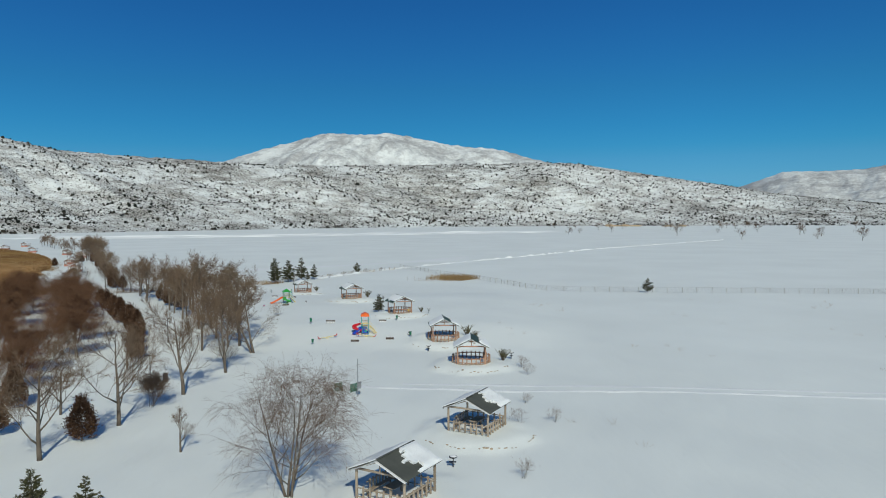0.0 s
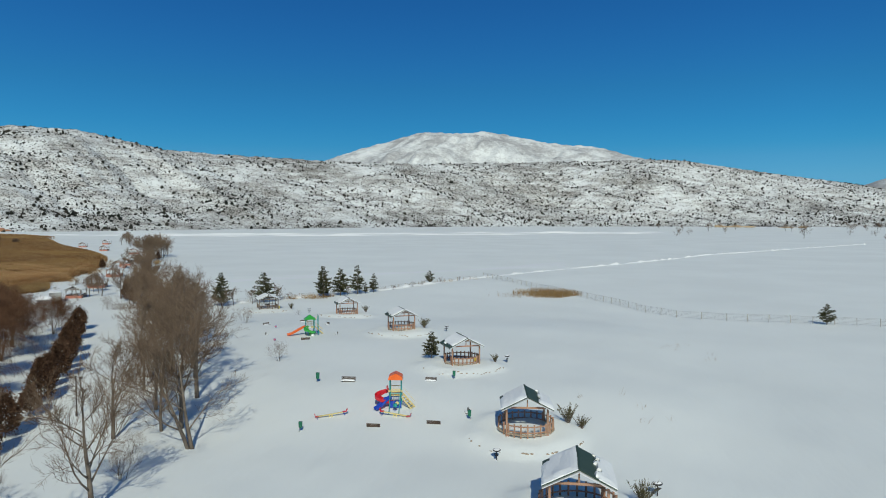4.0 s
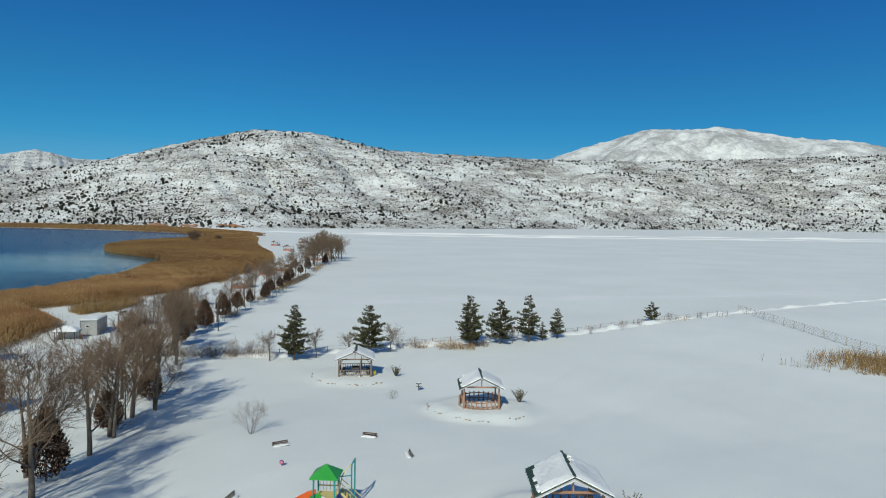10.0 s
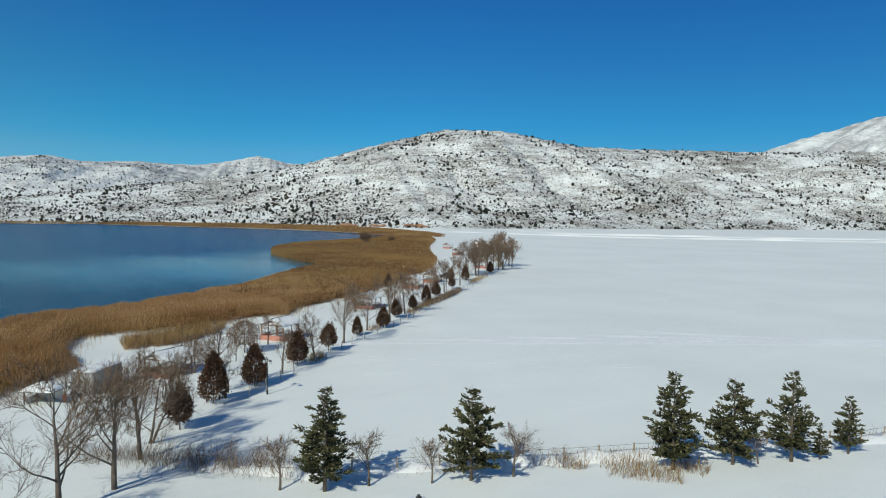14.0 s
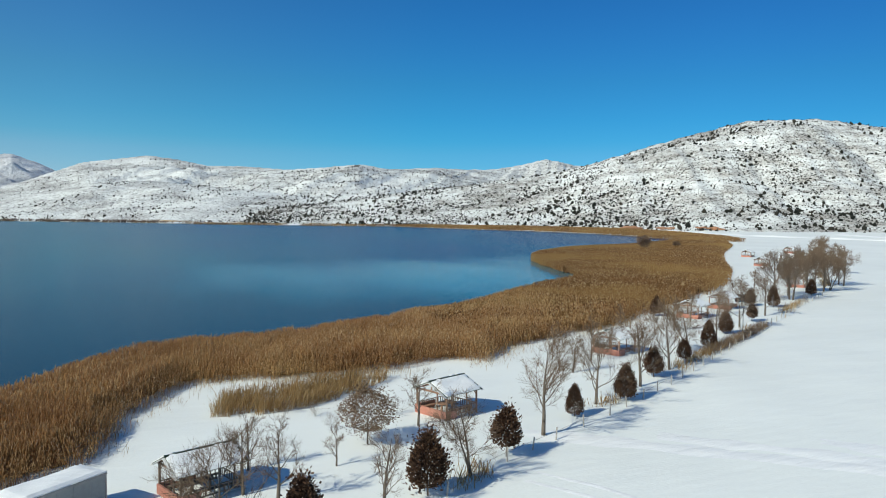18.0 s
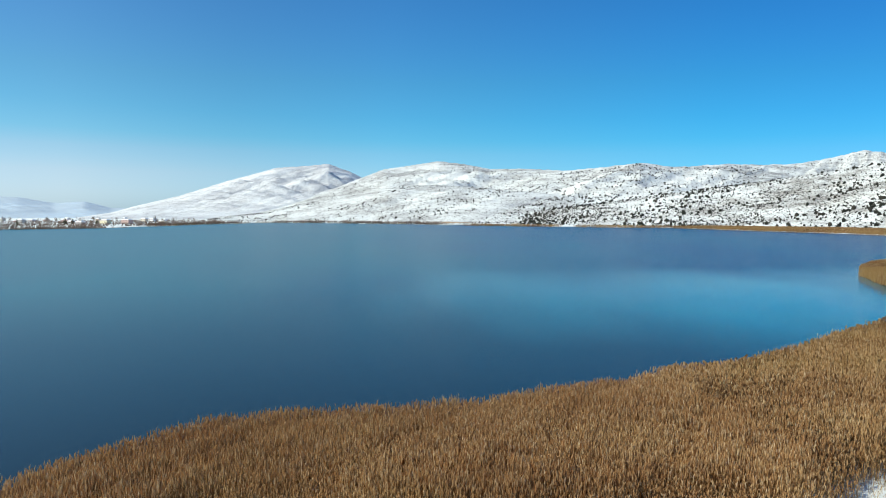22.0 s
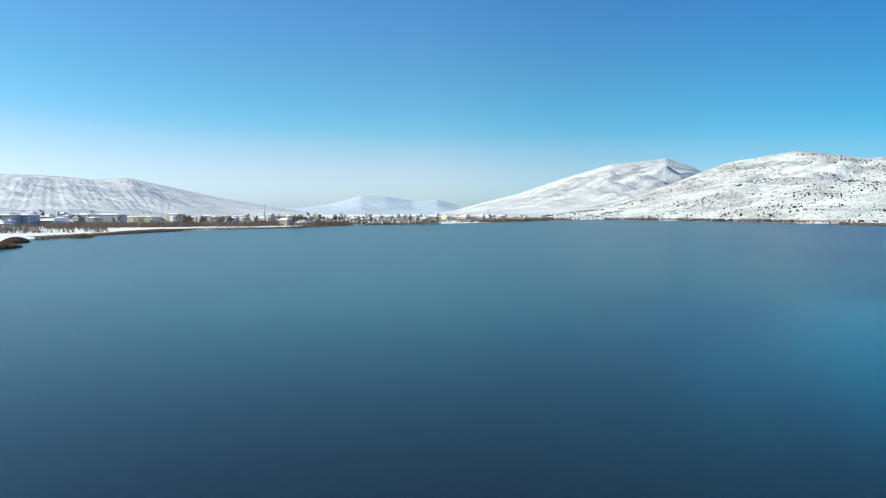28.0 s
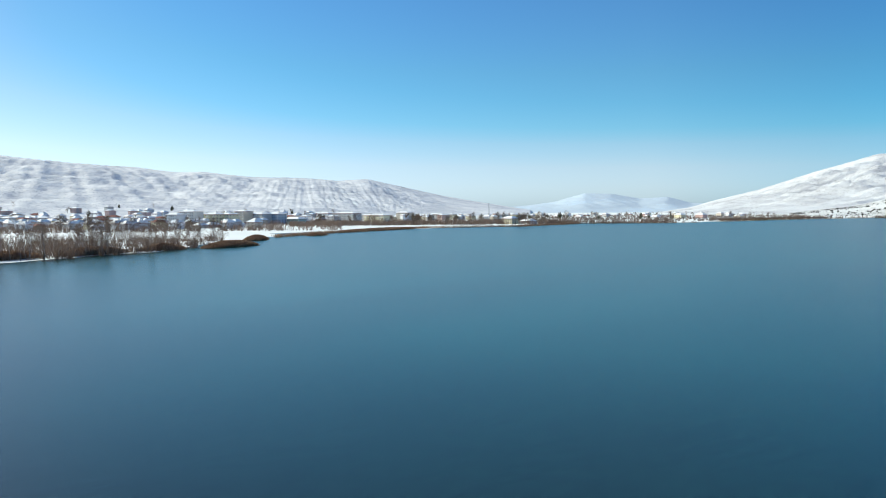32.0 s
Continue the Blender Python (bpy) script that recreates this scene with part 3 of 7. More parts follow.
# ---- ridges of ploughed snow, wheel tracks ----
def berm(name, label, points, width, height, wild=0.3, step=1.2):
    """A low uneven ridge of snow along a line."""
    pts = [Vector((x, y, 0)) for x, y in points]
    line = []
    for a, b in zip(pts, pts[1:]):
        n = max(1, int((b - a).length / step))
        line += [a.lerp(b, k / n) for k in range(n)]
    line.append(pts[-1])
    L = np.array([p[:2] for p in line])
    T = np.gradient(L, axis=0)
    T /= np.linalg.norm(T, axis=1, keepdims=True) + 1e-9
    N = np.c_[-T[:, 1], T[:, 0]]
    rn = np.random.default_rng(len(line))
    w = width * (1 + wild * rn.normal(size=len(L)) * 0.5)
    h = np.maximum(0.3, 1 + wild * rn.normal(size=len(L))) * height
    h[0] = h[-1] = 0.0
    offs, prof = (-1, -0.6, -0.2, 0.25, 0.6, 1), (-0.25, 0.45, 1.0, 0.9, 0.4, -0.25)
    rows = []
    for o, p in zip(offs, prof):
        xy = L + N * (w * o)[:, None]
        rows.append(np.c_[xy, ground_z(xy[:, 0], xy[:, 1]) + h * p])
    k, m = len(offs), len(L)
    V = np.stack(rows, 1).reshape(-1, 3)
    i = np.arange(m * k).reshape(m, k)
    q = np.stack([i[:-1, :-1], i[:-1, 1:], i[1:, 1:], i[1:, :-1]], -1).reshape(-1, 4)[:, ::-1]
    tagged(part(name, quick_mesh(name, V, q, True), SNOW_PILE), label, "snow ridge", kind="structure")


berm("snow_ridge_1", "low ridge of ploughed snow beside a field track", [(-7.8, 67.0), (6, 65.6), (21.7, 65.0), (39, 62.5), (90, 57)], 0.5, 0.06)
berm("snow_ridge_2", "second low ridge along a field track", [(-4, 68.4), (20, 66.9), (39, 64.4), (90, 59)], 0.4, 0.03)
berm("snow_ridge_3", "snow bank running far across the field", [(-25, 209), (-14.4, 228.4), (-3.4, 245), (9.6, 264.4), (26, 286.5), (55, 329.8), (71, 357), (117, 413), (200, 510)], 0.95, 0.3, 0.7, 1.6)
berm("snow_ridge_4", "snow bank beneath the conifers", [(-66, 156), (-58, 160.5), (-47.3, 173.6), (-33.5, 191.6), (-24.4, 209)], 1.0, 0.32, 0.5)
berm("snow_ridge_5", "far snow bank at the field edge", [(-420, 700), (-324, 640), (-180, 690), (-48, 780), (150, 860)], 5.0, 1.0, 0.4, 12)
berm("snow_ridge_6", "snow bank along the far meadow", [(-560, 650), (-420, 600), (-250, 600), (-60, 700), (120, 800)], 4.0, 0.8, 0.4, 12)
for k, (dx, dy) in enumerate(((0, 0), (0.9, -1.3))):
    berm(f"wheel_track_{k + 1}", "shallow wheel track curving over the snowy field", [(-84 + dx, 186.5 + dy), (-80.5 + dx, 188.4 + dy), (-77 + dx, 189.6 + dy), (-72 + dx, 192 + dy), (-64 + dx, 198 + dy), (-52 + dx, 210 + dy)], 0.25, 0.012)
for k in range(5):
    berm(f"drift_{k + 1}", "long low wind-blown snow drift in the field", [(-92 + 6 * k, 189 + 9 * k), (-66 + 4 * k, 214 + 5 * k), (-30 + 3 * k, 246 + 3 * k), (10, 276 + 6 * k)], 1.1, 0.045, 0.5, 2.5)


# ---- trees and shrubs ----
def grow_bare(seed, height, spread=0.5, limbs=8, twigs=5, fine=4, droop=0.0, fork=0.28, lean=0.0, stems=1, thick=1.0, thin=1.0, haze=5):
    """A leafless tree: one mesh for trunk and limbs, one for the twigs."""
    rnd = random.Random(seed)
    wood, twig = Pile(), Pile()
    ends, ways = [], []

    def bend(p, d, length, r0, r1, segs, jitter, lift, pile, sides):
        pts, rad = [p.copy()], [r0]
        for k in range(segs):
            d = (d + Vector((rnd.uniform(-1, 1), rnd.uniform(-1, 1), rnd.uniform(-1, 1))) * jitter + Vector((0, 0, lift))).normalized()
            pts.append(pts[-1] + d * (length / segs))
            rad.append(r0 + (r1 - r0) * (k + 1) / segs)
        pile.tube(pts, rad, sides, sides > 4)
        return pts

    def along(pts, s):
        f = s * (len(pts) - 1)
        i = min(int(f), len(pts) - 2)
        return pts[i].lerp(pts[i + 1], f - i), (pts[i + 1] - pts[i]).normalized()

    def side(d, angle):
        u = d.cross(Vector((rnd.uniform(-1, 1), rnd.uniform(-1, 1), rnd.uniform(-1, 1)))).normalized()
        return (d * math.cos(angle) + u * math.sin(angle)).normalized()

    for stem in range(stems):
        start = Vector((rnd.uniform(-0.2, 0.2), rnd.uniform(-0.2, 0.2), -0.15)) if stems > 1 else Vector((0, 0, -0.15))
        aim = Vector((lean + rnd.uniform(-1, 1) * (0.35 if stems > 1 else 0.07), rnd.uniform(-1, 1) * (0.35 if stems > 1 else 0.07), 1)).normalized()
        r = 0.021 * height * thick / math.sqrt(stems)
        trunk = bend(start, aim, height * 0.92, r * 1.25, r * 0.14, 8, 0.07, 0.03, wood, 7)
        for k in range(limbs):
            s = fork + (0.93 - fork) * (k + rnd.random()) / limbs
            p, d = along(trunk, s)
            ln = height * spread * (1.12 - 0.75 * s) * rnd.uniform(0.75, 1.15)
            limb = bend(p, side(d, radians(rnd.uniform(35, 62))), ln, r * (1.0 - 0.75 * s) * 0.56, r * 0.05, 5, 0.15, 0.10 - droop * 0.06, wood, 5)
            for j in range(twigs):
                q, e = along(limb, 0.22 + 0.78 * (j + rnd.random()) / twigs)
                tl = ln * rnd.uniform(0.35, 0.6)
                sub = bend(q, side(e, radians(rnd.uniform(25, 55))), tl, r * 0.15, r * 0.06, 4, 0.16, 0.10 - droop * 0.3, twig, 3)
                for i in range(fine):
                    w, g = along(sub, 0.2 + 0.8 * (i + rnd.random()) / fine)
                    fl = tl * rnd.uniform(0.35, 0.65)
                    last = bend(w, side(g, radians(rnd.uniform(20, 55))), fl * (1 + droop), r * 0.08, r * 0.04, 3, 0.18, 0.05 - droop * 0.9, twig, 3)
                    for h in range(haze):
                        w3, g3 = along(last, rnd.uniform(0.0, 1.0))
                        ends.append(w3), ways.append(side(g3, radians(rnd.uniform(15, 60))) + Vector((0, 0, 0.25 - droop * 1.6)))
                    for h in range(3):
                        w2, g2 = along(last, rnd.uniform(0.15, 0.95))
                        bend(w2, side(g2, radians(rnd.uniform(20, 50))), fl * rnd.uniform(0.3, 0.6) * (1 + droop), r * 0.05, r * 0.03, 2, 0.15, 0.03 - droop * 0.9, twig, 3)
    rn = np.random.default_rng(seed)
    n = len(ends)
    v, q = blades(n, rn, np.array(ends), np.array(ways), rn.uniform(0.04, 0.11, n) * height * (1 + droop), rn.uniform(0.6, 1.2, n) * 0.0011 * height * thin)
    twig.add([tuple(p) for p in v], [tuple(f) for f in q])
    return wood.mesh("trunk", True), twig.mesh("crown")


def blades(n, rnd_np, centre, direction, length, width):
    """n flat kite-shaped sprays as verts and quads."""
    d = direction / np.linalg.norm(direction, axis=1, keepdims=True)
    u = np.cross(d, rnd_np.normal(size=(n, 3)))
    u /= np.linalg.norm(u, axis=1, keepdims=True) + 1e-9
    L, W = length[:, None], width[:, None]
    v = np.stack([centre, centre + d * L * 0.45 + u * W, centre + d * L, centre + d * L * 0.5 - u * W], 1)
    return v.reshape(-1, 3), np.arange(4 * n).reshape(n, 4)


def grow_conifer(seed, height, width, open_base=0.12, tiers=15, ragged=0.25):
    rnd, rn = random.Random(seed), np.random.default_rng(seed)
    trunk = Pile()
    trunk.tube([Vector((0, 0, -0.2)), Vector((0.03, 0, height * 0.5)), Vector((0, 0.02, height * 0.97))], [height * 0.02, height * 0.012, 0.01], 7)
    C, D, L, W = [], [], [], []
    for k in range(tiers):
        s = (k + rnd.uniform(-0.2, 0.2)) / tiers
        z = height * (open_base + (0.97 - open_base) * s)
        reach = 0.5 * width * (1 - s) ** 0.8 * (0.75 + 0.5 * rnd.random()) + 0.08
        if s < 0.12:
            reach *= 0.72
        for b in range(max(4, int(9 * (1 - s) + 3))):
            a = rnd.uniform(0, 6.283)
            r = reach * rnd.uniform(1 - ragged * 2, 1 + ragged * 0.5)
            tip = rnd.uniform(0.0, 0.42)
            direction = np.array([math.cos(a), math.sin(a), tip])
            trunk.tube([Vector((0, 0, z)), Vector((math.cos(a) * r * 0.92, math.sin(a) * r * 0.92, z + r * tip * 0.8 - 0.03))], [0.022, 0.006], 3)
            n = max(8, int(40 * r))
            f = rn.uniform(0.12, 1, n) ** 0.7
            c = np.array([0, 0, z]) + direction * (f * r)[:, None] + rn.normal(size=(n, 3)) * 0.05
            out = direction[None] * 0.8 + rn.normal(size=(n, 3)) * np.array([0.55, 0.55, 0.35]) + np.array([0, 0, 0.12])
            C.append(c), D.append(out), L.append(rn.uniform(0.18, 0.42, n) * (0.6 + 0.1 * height / 2)), W.append(rn.uniform(0.03, 0.075, n))
    C, D, L, W = np.concatenate(C), np.concatenate(D), np.concatenate(L), np.concatenate(W)
    v, q = blades(len(C), rn, C, D, L, W)
    return trunk.mesh("trunk", True), quick_mesh("crown", v, q)


def grow_leafy(seed, height, width, n=2200, base=0.16, shape=0.75, size=0.16, up=0.8, shell=0.55):
    """A dense shrub or small tree of leaf sprays, egg-shaped with a lumpy outline."""
    rn, rnd = np.random.default_rng(seed), random.Random(seed)
    trunk = Pile()
    trunk.tube([Vector((0, 0, -0.15)), Vector((0.02, 0.02, height * 0.4)), Vector((0, 0, height * 0.8))], [0.03 * height * 0.55, 0.02 * height * 0.5, 0.01], 6)
    for k in range(9):
        a, z = rnd.uniform(0, 6.28), height * rnd.uniform(base, 0.6)
        trunk.tube([Vector((0, 0, z)), Vector((math.cos(a) * width * 0.3, math.sin(a) * width * 0.3, z + height * 0.18))], [0.025, 0.008], 4)
    def outline(s):
        return 2.15 * np.clip(s, 0, 1) ** (0.6 * shape) * (1 - s) ** 0.95 if shape < 0.8 else np.sin(np.pi * np.clip(s, 0, 1) ** shape) ** 0.65

    # leaves gather in tufts that stand out unevenly from the crown
    k = int(26 + 9 * height * width)
    ts, ta = rn.uniform(0.02, 0.97, k) ** 0.85, rn.uniform(0, 2 * np.pi, k)
    tr = 0.5 * width * outline(ts) * rn.uniform(shell, 1.0, k) ** 0.6 * rn.uniform(0.72, 1.05, k)
    heart = np.stack([tr * np.cos(ta), tr * np.sin(ta), height * (base + (0.97 - base) * ts)], 1)
    own = rn.integers(0, k, n)
    body = n // 2
    bs, ba = rn.uniform(0, 1, body) ** 0.9, rn.uniform(0, 2 * np.pi, body)
    br = 0.5 * width * outline(bs) * (shell + (1 - shell) * rn.uniform(0, 1, body) ** 0.5) * 0.92
    c = heart[own] + rn.normal(size=(n, 3)) * np.array([0.075, 0.075, 0.11]) * width * rn.uniform(0.5, 1.2, k)[own][:, None]
    c[:body] = np.stack([br * np.cos(ba), br * np.sin(ba), height * (base + (0.97 - base) * bs)], 1)
    c[:, 2] = np.maximum(c[:, 2], height * base * 0.7)
    a = np.arctan2(c[:, 1], c[:, 0])
    d = np.stack([np.cos(a), np.sin(a), np.full(n, up)], 1) + rn.normal(size=(n, 3)) * 0.45
    v, q = blades(n, rn, c, d, rn.uniform(0.6, 1.5, n) * size, rn.uniform(0.22, 0.42, n) * size)
    return trunk.mesh("trunk", True), quick_mesh("crown", v, q)


def grow_spiky(seed, height):
    """A shrub of stiff upright stems that fan out from the base, with small leaves along them."""
    rn = np.random.default_rng(seed)
    n = 46
    stems = Pile()
    tilt, a = rn.uniform(0.05, 0.85, n), rn.uniform(0, 2 * np.pi, n)
    way = np.stack([np.cos(a) * tilt, np.sin(a) * tilt, np.ones(n)], 1)
    long = height * rn.uniform(0.55, 1.0, n) / np.linalg.norm(way, axis=1) * (1 + 0.3 * tilt)
    for d, ln in zip(way, long):
        stems.tube([Vector((d[0] * 0.12, d[1] * 0.12, -0.1)), Vector(d * ln * 0.5), Vector(d * ln)], [0.012, 0.009, 0.004], 3)
    own = rn.integers(0, n, 1500)
    c = way[own] * (long[own] * rn.uniform(0.25, 1.0, 1500))[:, None]
    d = way[own] + rn.normal(size=(1500, 3)) * 0.55
    v, q = blades(1500, rn, c, d, rn.uniform(0.08, 0.2, 1500), rn.uniform(0.008, 0.02, 1500))
    return stems.mesh("trunk"), quick_mesh("crown", v, q)


class Kind:
    """A plant built in a few shapes, then set out by copying."""

    def __init__(self, name, label, category, group, shapes, wood, leaf):
        self.shapes, self.used, self.spec, self.mats = shapes, {}, (name, label, category, group), (wood, leaf)

    def put(self, x, y, size=1.0, turn=None, k=None, label="", z=None):
        rnd = random.Random(int(x * 31 + y * 17))
        k = rnd.randrange(len(self.shapes)) if k is None else k % len(self.shapes)
        turn = rnd.uniform(0, 360) if turn is None else turn
        m = at(x, y, (ground_at(x, y) if z is None else z) - 0.03, turn, size)
        if k not in self.used:
            ob = thing(*self.spec)
            part("trunk", self.shapes[k][0], self.mats[0], ob), part("crown", self.shapes[k][1], self.mats[1], ob)
            ob.matrix_basis = m
            self.used[k] = ob
        else:
            base = self.used[k]
            ob = copy_thing(base, m)
            ob.matrix_basis = m
        if label:
            ob["label"] = label
        elif label == "" and "label" in ob:
            ob["label"] = self.spec[1]
        return ob


BIG_BARE = Kind("bare_tree", "tall leafless deciduous tree with grey bark standing in snow", "tree", "trees along the field edge",
                [grow_bare(s, 8.0, 0.58, 12, 6, 5, 0, 0.17, lean, 1, 0.9, 0.9, 8) for s, lean in ((1, 0.05), (2, -0.06), (3, 0.0), (4, 0.04))] + [grow_bare(7, 8.0, 0.50, 7, 7, 6, 0, 0.18, 0, 2)], BARK, TWIG)
SLIM_BARE = Kind("bare_tree", "slim young leafless tree with thin upright branches in snow", "tree", "young trees by the shelters",
                 [grow_bare(s, 5.0, 0.45, 9, 5, 5, 0, 0.2) for s in (21, 22, 23)], BARK, TWIG)
ROUND_BARE = Kind("ornamental_tree", "small leafless tree with a round twiggy crown on a thin stem", "tree", "ornamental trees along the fence",
                  [grow_bare(s, 2.9, 0.62, 12, 6, 5, 0, 0.36, 0, 1, 1.2) for s in (31, 32)], BARK, TWIG)
BUSH = Kind("bare_shrub", "low leafless shrub with many fine stems poking through snow", "shrub", "shrubs beside the shelters",
            [grow_bare(s, 1.5, 0.75, 5, 5, 4, 0, 0.12, 0, 4, 0.9) for s in (41, 42, 43)], BARK, WILLOW_TWIG)
POPLAR = Kind("poplar_tree", "tall slender leafless tree in a thin wood on the town shore", "tree", "wood on the town shore",
              [grow_bare(s, 9.0, 0.2, 12, 4, 4, 0, 0.16, 0, 1, 0.45, 1.0, 3) for s in (55, 56)] + [grow_bare(57, 9.0, 0.27, 8, 4, 4, 0, 0.14, 0, 2, 0.45, 1.0, 3)], POPLAR_BARK, POPLAR_TWIG)
WILLOW = Kind("willow_tree", "large leafless weeping willow with fine drooping brown twigs", "tree", "", [grow_bare(51, 7.2, 0.62, 11, 6, 6, 0.3, 0.14, 0, 4, 0.9, 0.7, 2)], BARK, WILLOW_TWIG)
RUST = Kind("rust_willow", "broad leafless willow with dense rust-brown twigs beside the reeds", "tree", "willows beside the reeds",
            [grow_bare(s, 6.0, 0.66, 10, 8, 7, 0.25, 0.12, 0, 3, 1.0, 1.6, 7) for s in (61, 62)], BARK, RUST_TWIG)
CONIFER = Kind("conifer_tree", "dark green cedar with ragged tiers of branches in snow", "tree", "conifers along the fence",
               [grow_conifer(71, 6.3, 3.8, 0.13, 19, 0.32), grow_conifer(72, 6.0, 4.6, 0.14, 16, 0.3), grow_conifer(73, 6.2, 3.6, 0.16, 15, 0.42)], BARK, NEEDLE)
THUJAS = Kind("thuja_tree", "dark brown winter-burnt thuja with snow caught in its foliage", "tree", "thujas along the field edge",
              [grow_leafy(81, 3.8, 2.5, 6500, 0.10, 0.62, 0.16, 0.9, 0.3), grow_leafy(82, 3.5, 2.7, 5600, 0.14, 0.75, 0.17, 0.9, 0.25), grow_leafy(83, 3.2, 2.4, 3800, 0.22, 0.78, 0.17, 0.9, 0.25), grow_leafy(84, 4.0, 2.3, 6200, 0.08, 0.5, 0.16, 0.9, 0.3)], BARK, THUJA)
OAK = Kind("oak_tree", "small round tree still holding dry brown leaves", "tree", "", [grow_leafy(91, 3.8, 4.3, 6500, 0.26, 0.95, 0.12, -0.1, 0.2)], BARK, DRY_LEAF)

# big bare trees along the edge of the field
for i, (x, y, s) in enumerate([(-26.9, 46.8, 0.95), (-25.3, 54.9, 0.95), (-23.8, 64.6, 1.0), (-22.7, 73.7, 0.92), (-22.8, 84.6, 1.05), (-25.5, 88.5, 1.0), (-27.5, 95.0, 1.05), (-30.5, 100.5, 0.95), (-33.1, 105.4, 0.95), (-36.0, 109.0, 0.9),
                               (-38.2, 113.2, 1.0), (-43.0, 120.5, 0.95), (-47.7, 127.7, 0.95), (-52.7, 135.4, 1.0), (-59.8, 143.5, 0.9), (-58.0, 139.0, 0.85), (-63.1, 147.7, 0.95), (-64.3, 151.2, 0.95), (-67.9, 154.5, 0.8),
                               (-85.0, 182.7, 0.62), (-89.7, 191.0, 0.85), (-94.7, 199.6, 0.72), (-97.7, 207.0, 0.8), (-101.8, 214.5, 0.8), (-106.5, 222.0, 0.75), (-112.0, 232.0, 0.7), (-118.0, 243.0, 0.75), (-124.5, 256.0, 0.8)]):
    BIG_BARE.put(x, y, s, k=i)
for i in range(16):
    rnd = random.Random(400 + i)
    BIG_BARE.put(-136 - 1.15 * i + rnd.uniform(-3, 3), 276 + 2.6 * i + rnd.uniform(-4, 4), rnd.uniform(0.8, 1.1), k=i)
for i in range(14):
    rnd = random.Random(430 + i)
    BIG_BARE.put(-168 - 6.2 * i + rnd.uniform(-4, 4), 328 + 9 * i + rnd.uniform(-5, 5), rnd.uniform(0.6, 0.9), k=i)
row = [(-29, 44), (-27, 62), (-25, 84), (-31, 98), (-40, 114), (-50, 130), (-63, 148), (-72, 160)]
for i in range(5):
    rnd = random.Random(470 + i)
    u = 4.1 + 1.5 * (i + rnd.random()) / 5
    k = min(int(u), 6)
    x, y = (row[k][j] + (row[k + 1][j] - row[k][j]) * (u - k) for j in (0, 1))
    BIG_BARE.put(x - rnd.uniform(-1.6, 0.8), y + rnd.uniform(-2, 2), rnd.uniform(0.75, 1.12), k=i)
for i in range(8):
    rnd = random.Random(520 + i)
    u = 1.9 + 2.2 * (i + rnd.random()) / 8
    k = min(int(u), 6)
    x, y = (row[k][j] + (row[k + 1][j] - row[k][j]) * (u - k) for j in (0, 1))
    BIG_BARE.put(x - rnd.uniform(0.5, 3.5), y + rnd.uniform(-2, 2), rnd.uniform(0.6, 0.9), k=i)
SLIM_BARE.put(-81.4, 175.6, 0.95), SLIM_BARE.put(-77.5, 166.8, 0.75), SLIM_BARE.put(-91.5, 171.0, 0.7), SLIM_BARE.put(-88.0, 170.0, 0.75), SLIM_BARE.put(-95.5, 184.0, 0.8)
SLIM_BARE.put(-18.1, 48.4, 0.62), SLIM_BARE.put(-31.5, 58.0, 0.9), SLIM_BARE.put(-33.5, 75.0, 0.8), SLIM_BARE.put(-105.0, 205.0, 0.85), SLIM_BARE.put(-108.5, 210.0, 0.9), SLIM_BARE.put(-90.0, 176.0, 0.5), SLIM_BARE.put(-86.3, 171.5, 0.9)
for x, y in ((-119, 232), (-124, 240), (-128, 250), (-134, 262), (-141, 270), (-150, 284)):
    SLIM_BARE.put(x, y, 0.9)
WILLOW.put(-9.0, 40.5, 1.0, 20)
for x, y, s in ((-42.5, 82, 0.85), (-47, 91, 0.95), (-52.5, 100, 1.0), (-58, 110, 1.05), (-63, 118, 1.0), (-50, 80, 0.9), (-43, 72, 0.85), (-57, 93, 1.0), (-64, 104, 1.05), (-69.5, 116, 1.0), (-40, 66, 0.7), (-74, 128, 0.95), (-82, 138, 0.9), (-77, 110, 1.1), (-70, 94, 1.0), (-66, 84, 0.9), (-88, 126, 1.0), (-64.5, 127.5, 0.75), (-95, 146, 0.6)):
    RUST.put(x, y, s)
for i, (x, y, s, k) in enumerate([(-55.2, 159.1, 1.0, 0), (-50.1, 166.2, 1.0, 1), (-41.7, 176.2, 1.03, 0), (-39.2, 179.7, 0.98, 1), (-36.5, 182.9, 1.02, 2), (-34.0, 187.1, 0.68, 2), (-35.2, 184.6, 0.42, 2), (-10.2, 112.0, 0.5, 1), (43.8, 152.4, 0.55, 1), (-21.5, 36.6, 0.5, 0), (-19.0, 37.2, 0.42, 2)]):
    CONIFER.put(x, y, s, k=k)
OAK.put(-93.2, 179.2), CONIFER.put(-25.4, 209.4, 0.55, k=1, label="small dark evergreen tree standing alone beside the fence"), BIG_BARE.put(-79.5, 167.3, 0.68, k=1), BIG_BARE.put(-73.3, 160.0, 0.72, k=2), BIG_BARE.put(-70.6, 156.6, 0.68, k=4)
